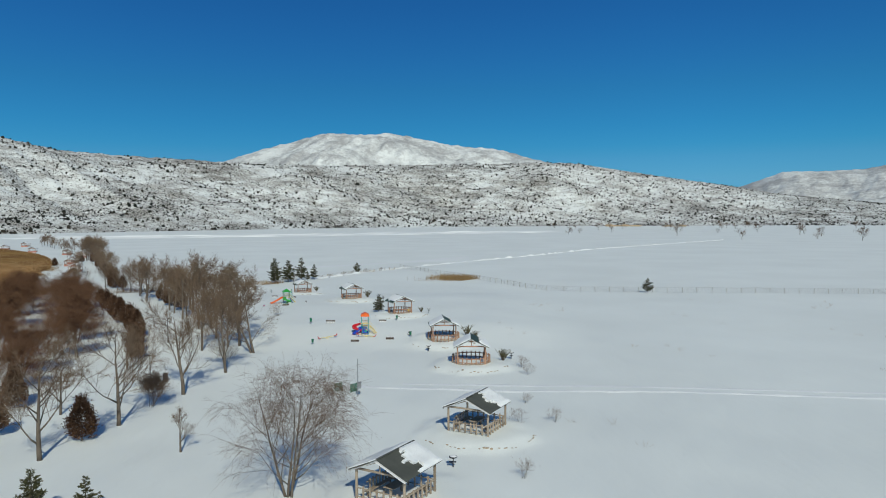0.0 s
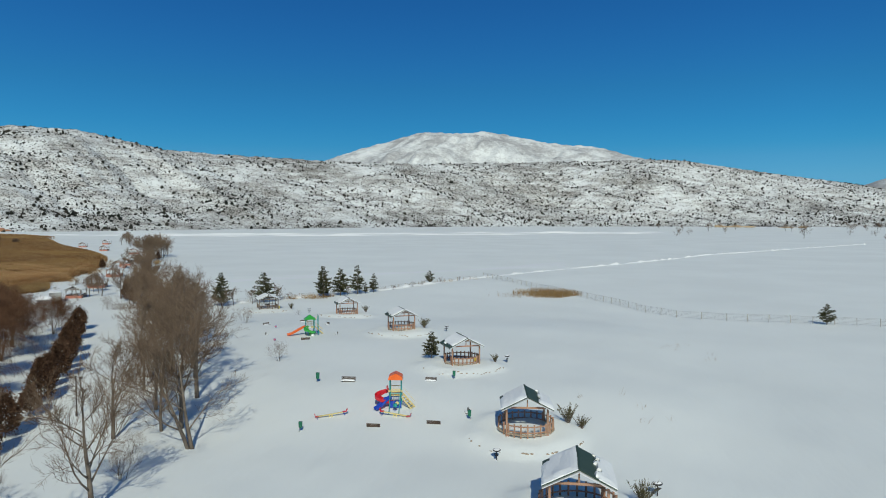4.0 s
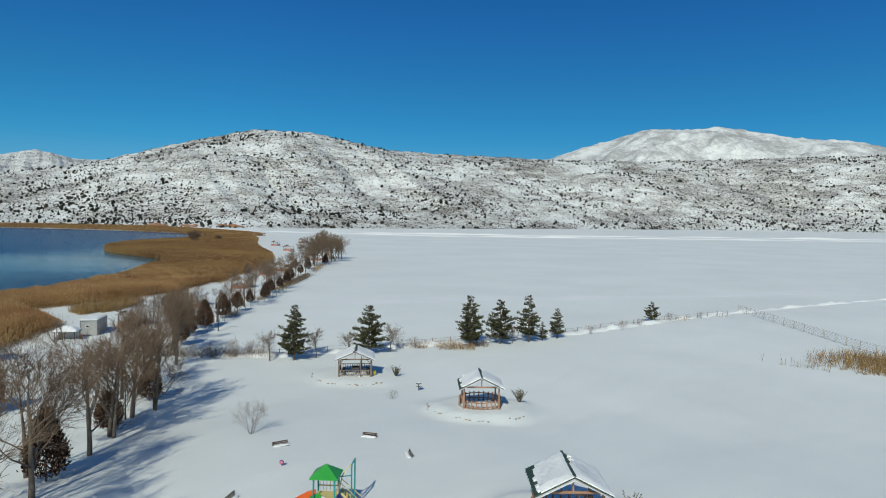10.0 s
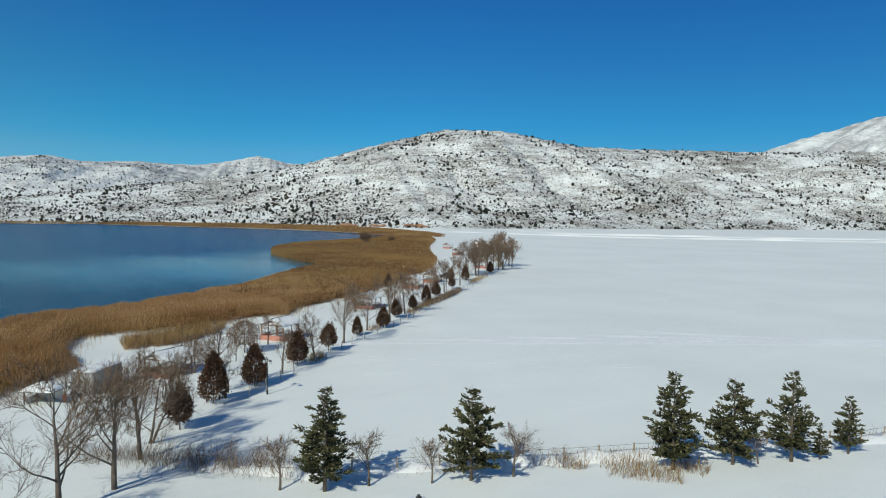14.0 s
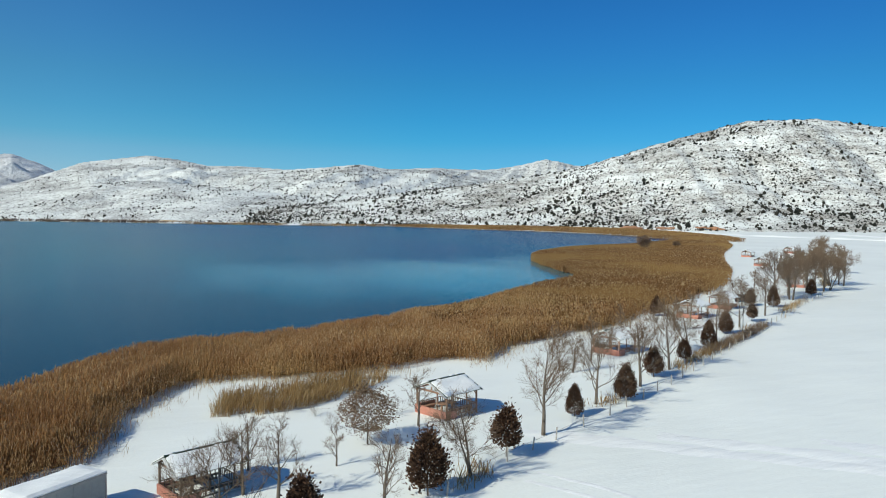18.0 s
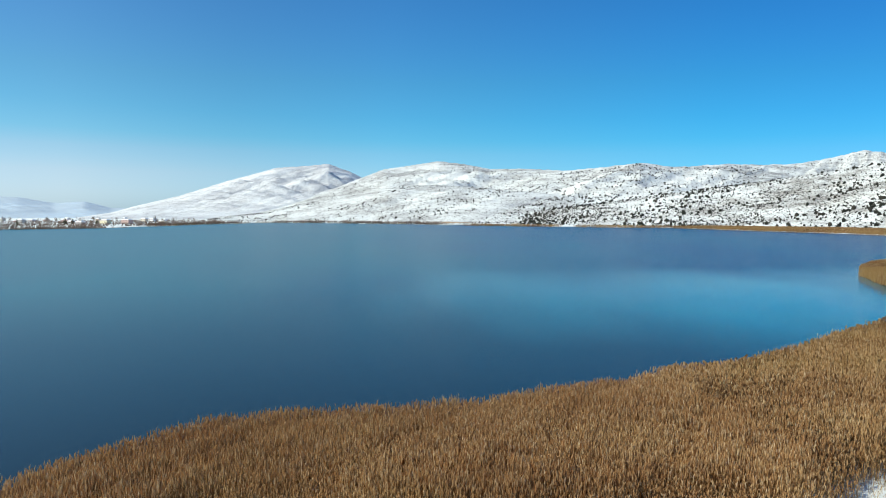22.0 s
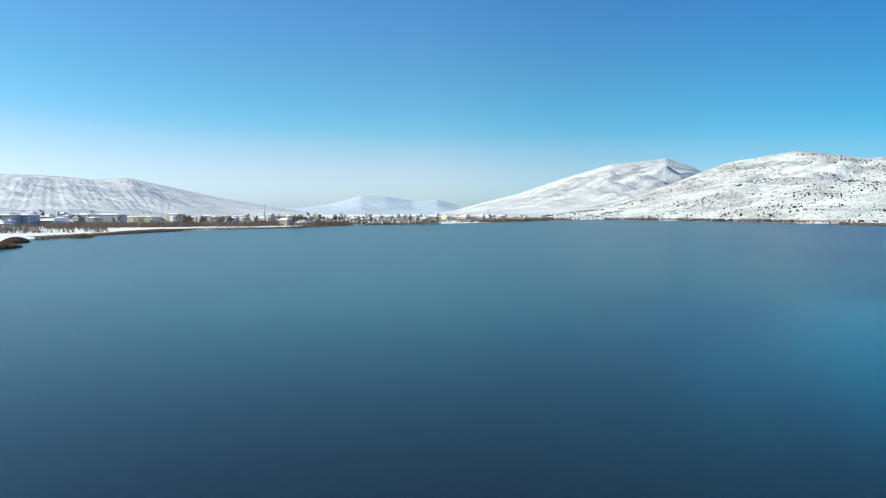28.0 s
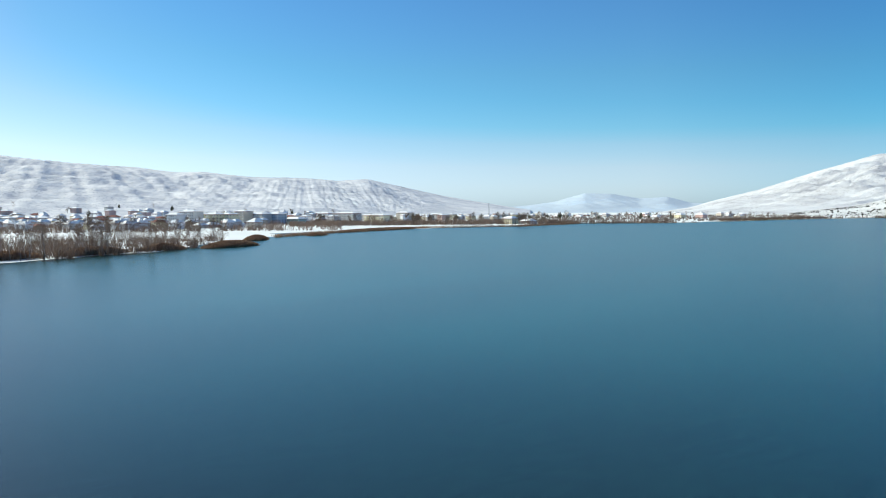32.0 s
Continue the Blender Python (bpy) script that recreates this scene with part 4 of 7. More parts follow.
for i, (x, y, s) in enumerate([(-26.2, 51.0, 0.85), (-30.5, 44.0, 0.9), (-33.0, 52.0, 0.85), (-36.5, 60.0, 0.9), (-35.2, 81.0, 0.8), (-37.0, 84.9, 0.92), (-38.4, 89.2, 0.78), (-40.0, 92.6, 0.95), (-42.8, 97.2, 0.82), (-44.9, 101.6, 0.96), (-47.6, 106.0, 0.85), (-50.0, 109.8, 1.0), (-53.5, 115.5, 0.95), (-58.7, 123.9, 1.0),
                               (-63.2, 131.2, 1.0), (-45.6, 123.2, 1.05), (-55.4, 139.6, 0.85), (-51.2, 132.1, 0.85), (-72.0, 159.5, 1.0), (-76.8, 165.2, 1.08), (-79.2, 170.9, 1.02), (-83.5, 179.1, 1.0), (-87.0, 186.3, 1.0), (-92.5, 195.8, 0.62), (-94.7, 202.7, 0.8), (-100.1, 210.8, 0.8),
                               (-103.4, 218.0, 0.75), (-108.5, 227.0, 0.8), (-115.0, 237.0, 0.8), (-131.0, 240.0, 0.8), (-121.0, 249.0, 0.8), (-131.0, 266.0, 0.9), (-140.0, 288.0, 0.8)]):
    THUJAS.put(x, y, s, k=i)
THUJAS.put(-134.0, 264.0, 0.8, k=1, label="dark round evergreen shrub standing beside the shore path")
for x, y, s in ((-57.3, 157.5, 1.0), (-54.0, 161.4, 1.0), (-48.5, 168.4, 1.0), (-51.6, 164.3, 0.85), (-38.0, 181.0, 0.7)):
    ROUND_BARE.put(x, y, s)
for x, y, s in ((5.8, 53.7, 0.7), (8.7, 55.2, 0.7), (7.1, 61.1, 0.6), (8.7, 72.5, 0.8), (4.9, 43.3, 0.75), (8.3, 76.0, 0.85), (-37.6, 149.2, 0.5), (-39.8, 133.9, 1.35), (-25.6, 108.8, 1.25), (-47.2, 172.0, 0.9), (-48.6, 170.8, 0.9), (-60.5, 158.5, 1.1), (-62.2, 157.2, 1.2),
                (-63.8, 156.0, 1.0), (-31.0, 193.0, 0.7), (-28.0, 199.0, 0.9), (-26.3, 204.0, 0.7), (-23.0, 212.0, 0.8), (-19.0, 217.0, 0.7), (-98.6, 183.5, 1.0), (-110.0, 212.5, 1.0), (-101.0, 178.0, 0.7), (-102.5, 176.0, 0.7), (-76.5, 158.0, 1.0), (-72.5, 152.0, 1.0), (-70.0, 157.0, 1.1),
                (-30.0, 66.5, 1.1), (-29.5, 75.0, 0.8), (-24.5, 79.0, 1.0), (-26.0, 83.0, 1.0), (-85.5, 163.0, 0.9), (-97.0, 178.0, 0.8)):
    BUSH.put(x, y, s)
OLIVE_BUSH = Kind("olive_shrub", "spiky olive-brown shrub fanning out of the snow", "shrub", "leafy shrubs beside the shelters",
                  [grow_spiky(s, 1.35) for s in (95, 96, 97)], BARK, OLIVE)
for x, y, s in ((6.6, 78.6, 0.98), (3.1, 91.8, 1.0), (4.0, 91.2, 0.7), (-3.4, 109.8, 0.6), (-13.9, 130.0, 0.95), (-27.2, 152.6, 0.8), (-41.6, 157.3, 0.75)):
    OLIVE_BUSH.put(x, y, s)
DEAD_BUSH = Kind("brown_shrub", "upright shrub full of dead brown leaves at the tree row", "shrub", "", [grow_bare(98, 2.6, 0.7, 7, 8, 8, 0, 0.08, 0, 6, 0.8, 1.5, 8)], BARK, WILLOW_TWIG)
DEAD_BUSH.put(-24.9, 60.3, 1.0), DEAD_BUSH.put(-273, 366, 2.3), DEAD_BUSH.put(-282, 393, 1.3)
BUSH.put(-24.0, 78.5, 1.3)


# ---- park things ----
WOOD_GREY = plain("weathered_wood", (0.30, 0.24, 0.18), (0.42, 0.34, 0.26), 3, 0.85, 0.5)
WOOD_RED = plain("red_brown_wood", (0.32, 0.17, 0.105), (0.42, 0.25, 0.165), 3, 0.75, 0.4)
WOOD_OLD = plain("old_brown_wood", (0.15, 0.11, 0.08), (0.24, 0.18, 0.135), 3, 0.85, 0.5)
WOOD_DARK = plain("dark_wood", (0.07, 0.045, 0.03), (0.12, 0.08, 0.055), 3, 0.8, 0.4)
GREEN_ROOF = plain("green_roof_sheet", (0.035, 0.065, 0.045), (0.05, 0.085, 0.06), 3, 0.6, 0.3)
GREY_ROOF = plain("grey_roof_felt", (0.07, 0.075, 0.065), (0.10, 0.105, 0.09), 3, 0.8, 0.3)
WHITE_PAINT = plain("white_paint", (0.74, 0.75, 0.75), (0.8, 0.8, 0.79), 4, 0.6, 0.2)
STONE = plain("rubble_stone", (0.30, 0.23, 0.16), (0.42, 0.34, 0.26), 4, 0.9, 0.7)
PLASTER = plain("red_plaster", (0.42, 0.17, 0.12), (0.5, 0.24, 0.18), 2, 0.9, 0.4)
TEAL = plain("teal_paint", (0.02, 0.28, 0.27), (0.03, 0.34, 0.33), 3, 0.35, 0.1)
ORANGE = plain("orange_plastic", (0.75, 0.12, 0.015), (0.82, 0.16, 0.025), 3, 0.35, 0.1)
RED = plain("red_plastic", (0.62, 0.02, 0.035), (0.7, 0.035, 0.05), 3, 0.35, 0.1)
GREEN = plain("green_plastic", (0.03, 0.33, 0.05), (0.05, 0.42, 0.07), 3, 0.35, 0.1)
DARK_GREEN = plain("dark_green_paint", (0.01, 0.13, 0.07), (0.015, 0.18, 0.10), 3, 0.45, 0.15)
BLUE = plain("blue_plastic", (0.015, 0.06, 0.45), (0.02, 0.09, 0.55), 3, 0.35, 0.1)
YELLOW = plain("pale_yellow_paint", (0.72, 0.58, 0.22), (0.8, 0.66, 0.3), 3, 0.45, 0.15)
YELLOW_BIN = plain("yellow_plastic", (0.8, 0.6, 0.03), (0.85, 0.68, 0.06), 3, 0.4, 0.1)
METAL = plain("galvanised_metal", (0.32, 0.33, 0.34), (0.42, 0.43, 0.44), 4, 0.45, 0.2, 0.8)
BLACK_METAL = plain("black_metal", (0.025, 0.025, 0.03), (0.05, 0.05, 0.055), 4, 0.5, 0.2, 0.3)
GREY_PANEL = plain("grey_wall_panel", (0.36, 0.37, 0.36), (0.43, 0.44, 0.42), 1.2, 0.7, 0.15)
GLASS_DARK = plain("dark_window_glass", (0.015, 0.02, 0.025), (0.03, 0.035, 0.04), 2, 0.08, 0.0, vary=0)
MESH_PINK = plain("pink_paint", (0.45, 0.12, 0.2), (0.5, 0.17, 0.25), 3, 0.5, 0.1)


def bar(a, b, w=0.05, d=None, up=(0, 0, 1)):
    """A squared bar from a to b with softened edges."""
    a, b, d = Vector(a), Vector(b), d or w
    axis = (b - a).normalized()
    u = axis.cross(Vector(up))
    u = (u if u.length > 1e-3 else axis.cross(Vector((1, 0, 0)))).normalized()
    v = axis.cross(u)
    p = Pile()
    ring = [(-1, -0.7), (-0.7, -1), (0.7, -1), (1, -0.7), (1, 0.7), (0.7, 1), (-0.7, 1), (-1, 0.7)]
    verts = [tuple(e + u * (x * w / 2) + v * (y * d / 2)) for e in (a, b) for x, y in ring]
    faces = [(k, (k + 1) % 8, 8 + (k + 1) % 8, 8 + k) for k in range(8)] + [tuple(range(7, -1, -1)), tuple(range(8, 16))]
    return p.add(verts, faces)


def pole(a, b, r=0.03, sides=8):
    return Pile().tube([Vector(a), Vector(b)], [r, r], sides)


def slab(points, thick):
    """A sheet with thickness from a flat outline."""
    pts = [Vector(p) for p in points]
    n = (pts[1] - pts[0]).cross(pts[2] - pts[0]).normalized() * thick
    k = len(pts)
    verts = [tuple(p) for p in pts] + [tuple(p + n) for p in pts]
    return Pile().add(verts, [tuple(range(k - 1, -1, -1)), tuple(range(k, 2 * k))] + [(i, (i + 1) % k, k + (i + 1) % k, k + i) for i in range(k)])


def snow_blanket(corners, thick, seed, nu=14, nv=10, cut=None, ragged=0.05):
    """A soft layer of snow on a sloping quad; cut(u, v) tells where it has slid off."""
    rn = random.Random(seed)
    a, b, c, d = (Vector(p) for p in corners)
    n = (b - a).cross(d - a).normalized()
    p, keep = Pile(), {}
    for j in range(nv + 1):
        for i in range(nu + 1):
            u, v = i / nu, j / nv
            e = min(u, 1 - u, v, 1 - v)
            q = a.lerp(b, u).lerp(d.lerp(c, u), v)
            h = thick * min(1.0, 0.35 + e * 6) * (1 + 0.25 * math.sin(5 * u + seed) * math.sin(7 * v + 2 * seed))
            keep[i, j] = (q + n * 0.012 + Vector((rn.uniform(-1, 1), rn.uniform(-1, 1), 0)) * ragged * (0 < e), q + n * (h + 0.012) + Vector((rn.uniform(-1, 1), rn.uniform(-1, 1), 0)) * ragged * 0.5)
    solid = {(i, j) for i in range(nu) for j in range(nv) if not (cut and cut((i + 0.5) / nu + rn.uniform(-0.04, 0.04), (j + 0.5) / nv + rn.uniform(-0.04, 0.04)))}
    left, groups = set(solid), []
    while left:
        todo, seen = [min(left)], set()
        while todo:
            c = todo.pop()
            if c in left:
                left.discard(c), seen.add(c)
                todo += [(c[0] + 1, c[1]), (c[0] - 1, c[1]), (c[0], c[1] + 1), (c[0], c[1] - 1)]
        groups.append(seen)
    solid = max(groups, key=len)
    corners = sorted({(i + a, j + b) for i, j in solid for a in (0, 1) for b in (0, 1)})
    spot = {c: 2 * k for k, c in enumerate(corners)}
    faces = []
    for i, j in sorted(solid):
        ring = [spot[c] for c in ((i, j), (i + 1, j), (i + 1, j + 1), (i, j + 1))]
        faces.append(tuple(c + 1 for c in ring))
        for s, (di, dj) in enumerate(((0, -1), (1, 0), (0, 1), (-1, 0))):
            if (i + di, j + dj) not in solid:
                e, f = ring[s], ring[(s + 1) % 4]
                faces.append((e, f, f + 1, e + 1))
    p.add([tuple(q) for c in corners for q in keep[c]], faces)
    return p


def lump(seed, r, flat=0.5, sub=2):
    """A rounded uneven lump."""
    bm = bmesh.new()
    bmesh.ops.create_icosphere(bm, subdivisions=sub, radius=r)
    for v in bm.verts:
        v.co *= 1 + 0.22 * noise.noise(v.co * (1.6 / r) + Vector((seed * 3.1, seed, 0)))
        v.co.z *= flat
    me = bpy.data.meshes.new("lump")
    bm.to_mesh(me)
    bm.free()
    return me


STONES = [lump(s, 0.2, 0.6, 1) for s in range(5)]
for me in STONES:
    me.materials.append(STONE)


def shelter(label, frame_mat, roof_mat, seed, m, bare="left_corner", base="rail", w=3.7, d=3.7, group="picnic shelters in the park", ring=0.97):
    """A gabled picnic shelter; its ridge runs along local y, the gable faces -y."""
    ob = thing("picnic_shelter", label, "shelter", group, m)
    if base == "round":
        w, d = 3.2, 3.2
    hw, hd, eave, ridge, over = w / 2, d / 2, 2.05, 2.85, 0.42 if base == "round" else 0.36
    for x in (-hw, hw):
        for y in (-hd, hd):
            part("post", bar((x, y, -0.25), (x, y, eave + 0.02), 0.15), frame_mat, ob)
    for y in (-hd, hd):
        part("beam", bar((-hw - 0.12, y, eave), (hw + 0.12, y, eave), 0.11, 0.14), frame_mat, ob)
        part("king_post", bar((0, y, eave + 0.06), (0, y, ridge - 0.1), 0.09), frame_mat, ob)
        for s in (-1, 1):
            part("rafter", bar((s * (hw + 0.25), y, eave - 0.02 - 0.03), (0, y, ridge - 0.06), 0.07, 0.1), frame_mat, ob)
    if bare == "ridge":
        for y in (-hd, hd):
            for x in (-0.55, 0.55):
                part("gable_slat", bar((x * hw, y, eave + 0.04), (x * hw, y, eave + (ridge - eave) * 0.42), 0.06), frame_mat, ob)
            for x in (-1, 1):
                part("corner_brace", bar((x * hw, y, eave - 0.55), (x * (hw - 0.55), y, eave - 0.02), 0.07), frame_mat, ob)
            part("inner_post", bar((hw * 0.36, y, -0.1), (hw * 0.36, y, eave), 0.1), frame_mat, ob)
    for x in (-hw, hw):
        part("beam", bar((x, -hd - 0.15, eave + 0.07), (x, hd + 0.15, eave + 0.07), 0.11, 0.12), frame_mat, ob)
    part("ridge_beam", bar((0, -hd - 0.3, ridge - 0.08), (0, hd + 0.3, ridge - 0.08), 0.09, 0.12), frame_mat, ob)
    slope = (ridge - eave) / hw
    ex, ez = hw + over, eave - over * slope + 0.1
    y0, y1, rz = -hd - over, hd + over, ridge + 0.1
    left = [(-ex, y1, ez), (-ex, y0, ez), (0, y0, rz), (0, y1, rz)]
    right = [(ex, y0, ez), (ex, y1, ez), (0, y1, rz), (0, y0, rz)]
    cuts = {"left_corner": (lambda u, v: (v < 0.28 and u < 0.25) or (v < 0.14), lambda u, v: v > 0.86 and u > 0.5),
            "right_half": (lambda u, v: v < 0.05, lambda u, v: u < 0.46 + 0.10 * math.sin(v * 9) and v > 0.06),
            "right_top": (lambda u, v: u < 0.26 and v < 0.22, lambda u, v: v > 0.52 + 0.05 * math.sin(u * 14)),
            "ridge": (lambda u, v: v > 0.95, lambda u, v: v > 0.93 or (u > 0.96))}[bare]
    for side, cut, k in ((left, cuts[0], 1), (right, cuts[1], 2)):
        panel = part("roof_panel", slab(side, 0.05), roof_mat, ob, "dark roofing sheet showing where snow slid off")
        a = [Vector(p) + (Vector(side[1]) - Vector(side[0])).cross(Vector(side[3]) - Vector(side[0])).normalized() * 0.05 for p in side]
        part("roof_snow", snow_blanket(a, 0.16, seed + k, 16, 12, cut), SNOW_PILE, panel, "thick snow lying on the roof")
    for y in (y0 - 0.02, y1 + 0.02):
        for s in (-1, 1):
            part("bargeboard", bar((s * ex, y, ez - 0.06), (0, y, rz - 0.06), 0.04, 0.3, (0, 1, 0)), WHITE_PAINT, ob, "white painted gable board")
    part("ridge_cap", bar((0, y0, rz + 0.09), (0, y1, rz + 0.09), 0.16, 0.05), roof_mat, ob)
    for s in (-1, 1):
        for k in range(9):
            if base != "wall" and s == -1:
                part("fascia_tooth", bar((s * (ex - 0.0), y0 + 0.2 + k * (y1 - y0 - 0.4) / 8, ez - 0.12), (s * ex, y0 + 0.2 + k * (y1 - y0 - 0.4) / 8, ez + 0.03), 0.2, 0.03), roof_mat, ob)
    if base == "round":
        runs = []
    elif base == "rail":
        runs = [((-hw, -hd), (hw, -hd)), ((hw, -hd), (hw, hd)), ((-hw, hd), (hw, hd)), ((-hw, -hd + 1.1), (-hw, hd))]
    else:
        runs = [((-hw, -hd), (-hw, hd)), ((hw, -hd), (hw, hd)), ((-hw, hd), (hw, hd))]
    if base == "round":
        runs, R = [], math.hypot(hw, hd) * ring
        spots = [radians(215 + 330 * j / 24) for j in range(25)]
        for lo, name in ((0.68, "top_rail"), (0.22, "bottom_rail")):
            part(name, Pile().tube([Vector((R * math.cos(a), R * math.sin(a), lo)) for a in spots], [0.055] * 25, 6), frame_mat, ob)
        for a in spots:
            part("baluster", bar((R * math.cos(a), R * math.sin(a), -0.3), (R * math.cos(a), R * math.sin(a), 0.84), 0.12), frame_mat, ob)
        for k in range(20):
            a = radians(180 + 180 * (k + 0.5) / 20)
            part("base_stone", STONES[k % 5], STONE, ob, m=pose(R * math.cos(a), R * math.sin(a), 0.03, 0, 0, math.degrees(a) + 90) @ Matrix.Diagonal((1.1, 0.7, 0.8, 1)))
    for (ax, ay), (bx, by) in runs:
        part("top_rail", bar((ax, ay, 0.78), (bx, by, 0.78), 0.09, 0.07), frame_mat, ob)
        part("bottom_rail", bar((ax, ay, 0.22), (bx, by, 0.22), 0.07, 0.06), frame_mat, ob)
        n = 13 if bare == "ridge" else 7
        for k in range(1, n):
            x, y = ax + (bx - ax) * k / n, ay + (by - ay) * k / n
            part("baluster", bar((x, y, 0.0 if n == 7 else 0.2), (x, y, 0.92 if n == 7 else 0.78), 0.11 if n == 7 else 0.06), frame_mat, ob)
    if base == "wall":
        for ax, ay, bx, by in ((-hw - 0.1, -hd - 0.18, hw + 0.1, -hd - 0.02), (-hw - 0.18, -hd, -hw - 0.02, hd * 0.2), (hw + 0.02, -hd, hw + 0.18, -hd * 0.4)):
            part("brick_wall", Pile().box(ax, ay, -0.3, bx, by, 0.62), PLASTER, ob, "low red-painted masonry wall")
    for s in (-1, 1) if base != "round" else ():
        part("bench", bar((s * (hw - 0.45), -hd + 0.4, 0.42), (s * (hw - 0.45), hd - 0.3, 0.42), 0.36, 0.06), frame_mat, ob)
        for y in (-hd + 0.6, hd - 0.5):
            part("bench_leg", bar((s * (hw - 0.45), y, -0.05), (s * (hw - 0.45), y, 0.4), 0.1), frame_mat, ob)
    if base != "round":
        part("table_top", bar((0, -0.9, 0.74), (0, 0.9, 0.74), 0.85, 0.06), frame_mat, ob, "picnic table dusted with snow")
    for y in (-0.65, 0.65) if base != "round" else ():
        part("table_leg", bar((0, y, -0.05), (0, y, 0.72), 0.16), frame_mat, ob)
    part("floor_snow", snow_blanket([(-hw + 0.1, -hd + 0.1, 0.0), (hw - 0.1, -hd + 0.1, 0.0), (hw - 0.1, hd - 0.1, 0.0), (-hw + 0.1, hd - 0.1, 0.0)], 0.07, seed + 5, 8, 8), SNOW_PILE, ob)
    return ob


SHELTER_LOOK = [("weathered timber picnic shelter with half-bare grey roof", WOOD_GREY, GREY_ROOF, "right_half"), ("weathered timber picnic shelter with dark roof and a snow patch", WOOD_GREY, GREY_ROOF, "right_half"),
                ("red-brown timber picnic shelter with snowy green roof", WOOD_RED, GREEN_ROOF, "right_top"), ("red-brown timber picnic shelter with snowy green roof", WOOD_RED, GREEN_ROOF, "right_top"),
                ("brown timber picnic shelter with green eaves under snow", WOOD_RED, GREEN_ROOF, "left_corner"), ("orange-brown timber picnic shelter with snow sliding off green roof", WOOD_RED, GREEN_ROOF, "left_corner"),
                ("red-brown timber picnic shelter with dark ridge and snowy roof", WOOD_RED, GREEN_ROOF, "left_corner"), ("dark weathered timber picnic shelter with thick snow on both slopes", WOOD_OLD, GREY_ROOF, "ridge")]
for i, ((x, y, turn), (label, wood, roof, bare)) in enumerate(zip(PARK_SHELTERS, SHELTER_LOOK)):
    shelter(label, wood, roof, 10 * i, at(x, y, ground_at(x, y) + 0.02, turn, (0.86, 0.86, 0.93, 0.9, 0.87, 0.87, 0.87, 0.83)[i]), bare, "round" if 1 < i < 7 else "rail", ring=0.97 if i < 4 else 0.86)
    # ring of edging stones on the near side of the mound
    if i:
        rnd = random.Random(70 + i)
        edging = thing("stone_edging", "broken ring of tan edging stones half buried in snow", "stone edging", "stone rings round the shelters", at(x, y, 0))
        for a0 in (205, 238, 268, 292, 326):
            for k in range(rnd.randint(3, 6)):
                a = radians(a0 + 4.5 * k + rnd.uniform(-1.5, 1.5))
                r = 4.3 + rnd.uniform(-0.12, 0.12)
                sx, sy = r * math.cos(a), r * math.sin(a)
                part("stone", STONES[k % 5], STONE, edging, m=pose(sx, sy, ground_at(x + sx, y + sy) - 0.02, 0, 0, math.degrees(a) + 90 + rnd.uniform(-15, 15)) @ Matrix.Diagonal((rnd.uniform(0.45, 0.95), rnd.uniform(0.3, 0.5), rnd.uniform(0.4, 0.75), 1)))


def bench(m, label, snow=True):
    ob = thing("park_bench", label, "bench", "benches round the playgrounds", m)
    for s in (-0.6, 0.6):
        part("side_frame", Pile().tube([Vector((s, -0.24, 0)), Vector((s, -0.22, 0.4)), Vector((s, 0.2, 0.4)), Vector((s, 0.3, 0.85))], [0.03] * 4, 6), BLACK_METAL, ob)
        part("rear_leg", pole((s, 0.2, 0.4), (s, 0.28, 0), 0.028, 6), BLACK_METAL, ob)
    for k in range(3):
        part("seat_slat", bar((-0.78, -0.17 + 0.15 * k, 0.44), (0.78, -0.17 + 0.15 * k, 0.44), 0.13, 0.035), WOOD_DARK, ob)
    for k in range(3):
        part("back_slat", bar((-0.78, 0.215 + 0.03 * k, 0.54 + 0.13 * k), (0.78, 0.215 + 0.03 * k, 0.54 + 0.13 * k), 0.03, 0.11), WOOD_DARK, ob)
    if snow:
        part("seat_snow", snow_blanket([(-0.76, -0.22, 0.46), (0.76, -0.22, 0.46), (0.76, 0.17, 0.46), (-0.76, 0.17, 0.46)], 0.12, 3, 8, 4), SNOW_PILE, ob, "snow lying on the seat")
    return ob


first_bench = None
for x, y, turn in ((-16.1, 101.0, 3), (-8.8, 102.5, 0), (-11.3, 90.6, 180), (-6.9, 91.6, 180), (-4.7, 94.2, -75), (-27.0, 121.5, 200), (-33.0, 124.5, 105), (-36.2, 132.5, 60), (-32.6, 137.3, 10), (-28.4, 135.0, -50), (-24.6, 126.4, -70)):
    m = at(x, y, ground_at(x, y) - 0.3, turn, 0.82)
    if first_bench is None:
        first_bench = bench(m, "dark slatted park bench with snow on its seat")
    else:
        copy_thing(first_bench, m)


def litter_bin(m):
    ob = thing("litter_bin", "green tilting litter bin on a thin metal post in snow", "bin", "litter bins in the park", m)
    part("post", pole((0, 0, -0.2), (0, 0, 1.05), 0.025), METAL, ob)
    body = Pile().tube([Vector((0.16, 0, 0.38)), Vector((0.16, 0, 0.5)), Vector((0.16, 0, 0.98)), Vector((0.16, 0, 1.02))], [0.15, 0.18, 0.2, 0.17], 14)
    drum = part("drum", body, DARK_GREEN, ob)
    part("rim", Pile().tube([Vector((0.16, 0, 0.95)), Vector((0.16, 0, 1.0))], [0.215, 0.215], 14, False), DARK_GREEN, drum)
    return ob


first_bin = None
for x, y in ((-18.9, 100.6), (-16.5, 88.9), (-6.8, 103.4), (-4.2, 92.6)):
    m = at(x, y, ground_at(x, y), x * 40, 0.85)
    if first_bin is None:
        first_bin = litter_bin(m)
    else:
        copy_thing(first_bin, m)


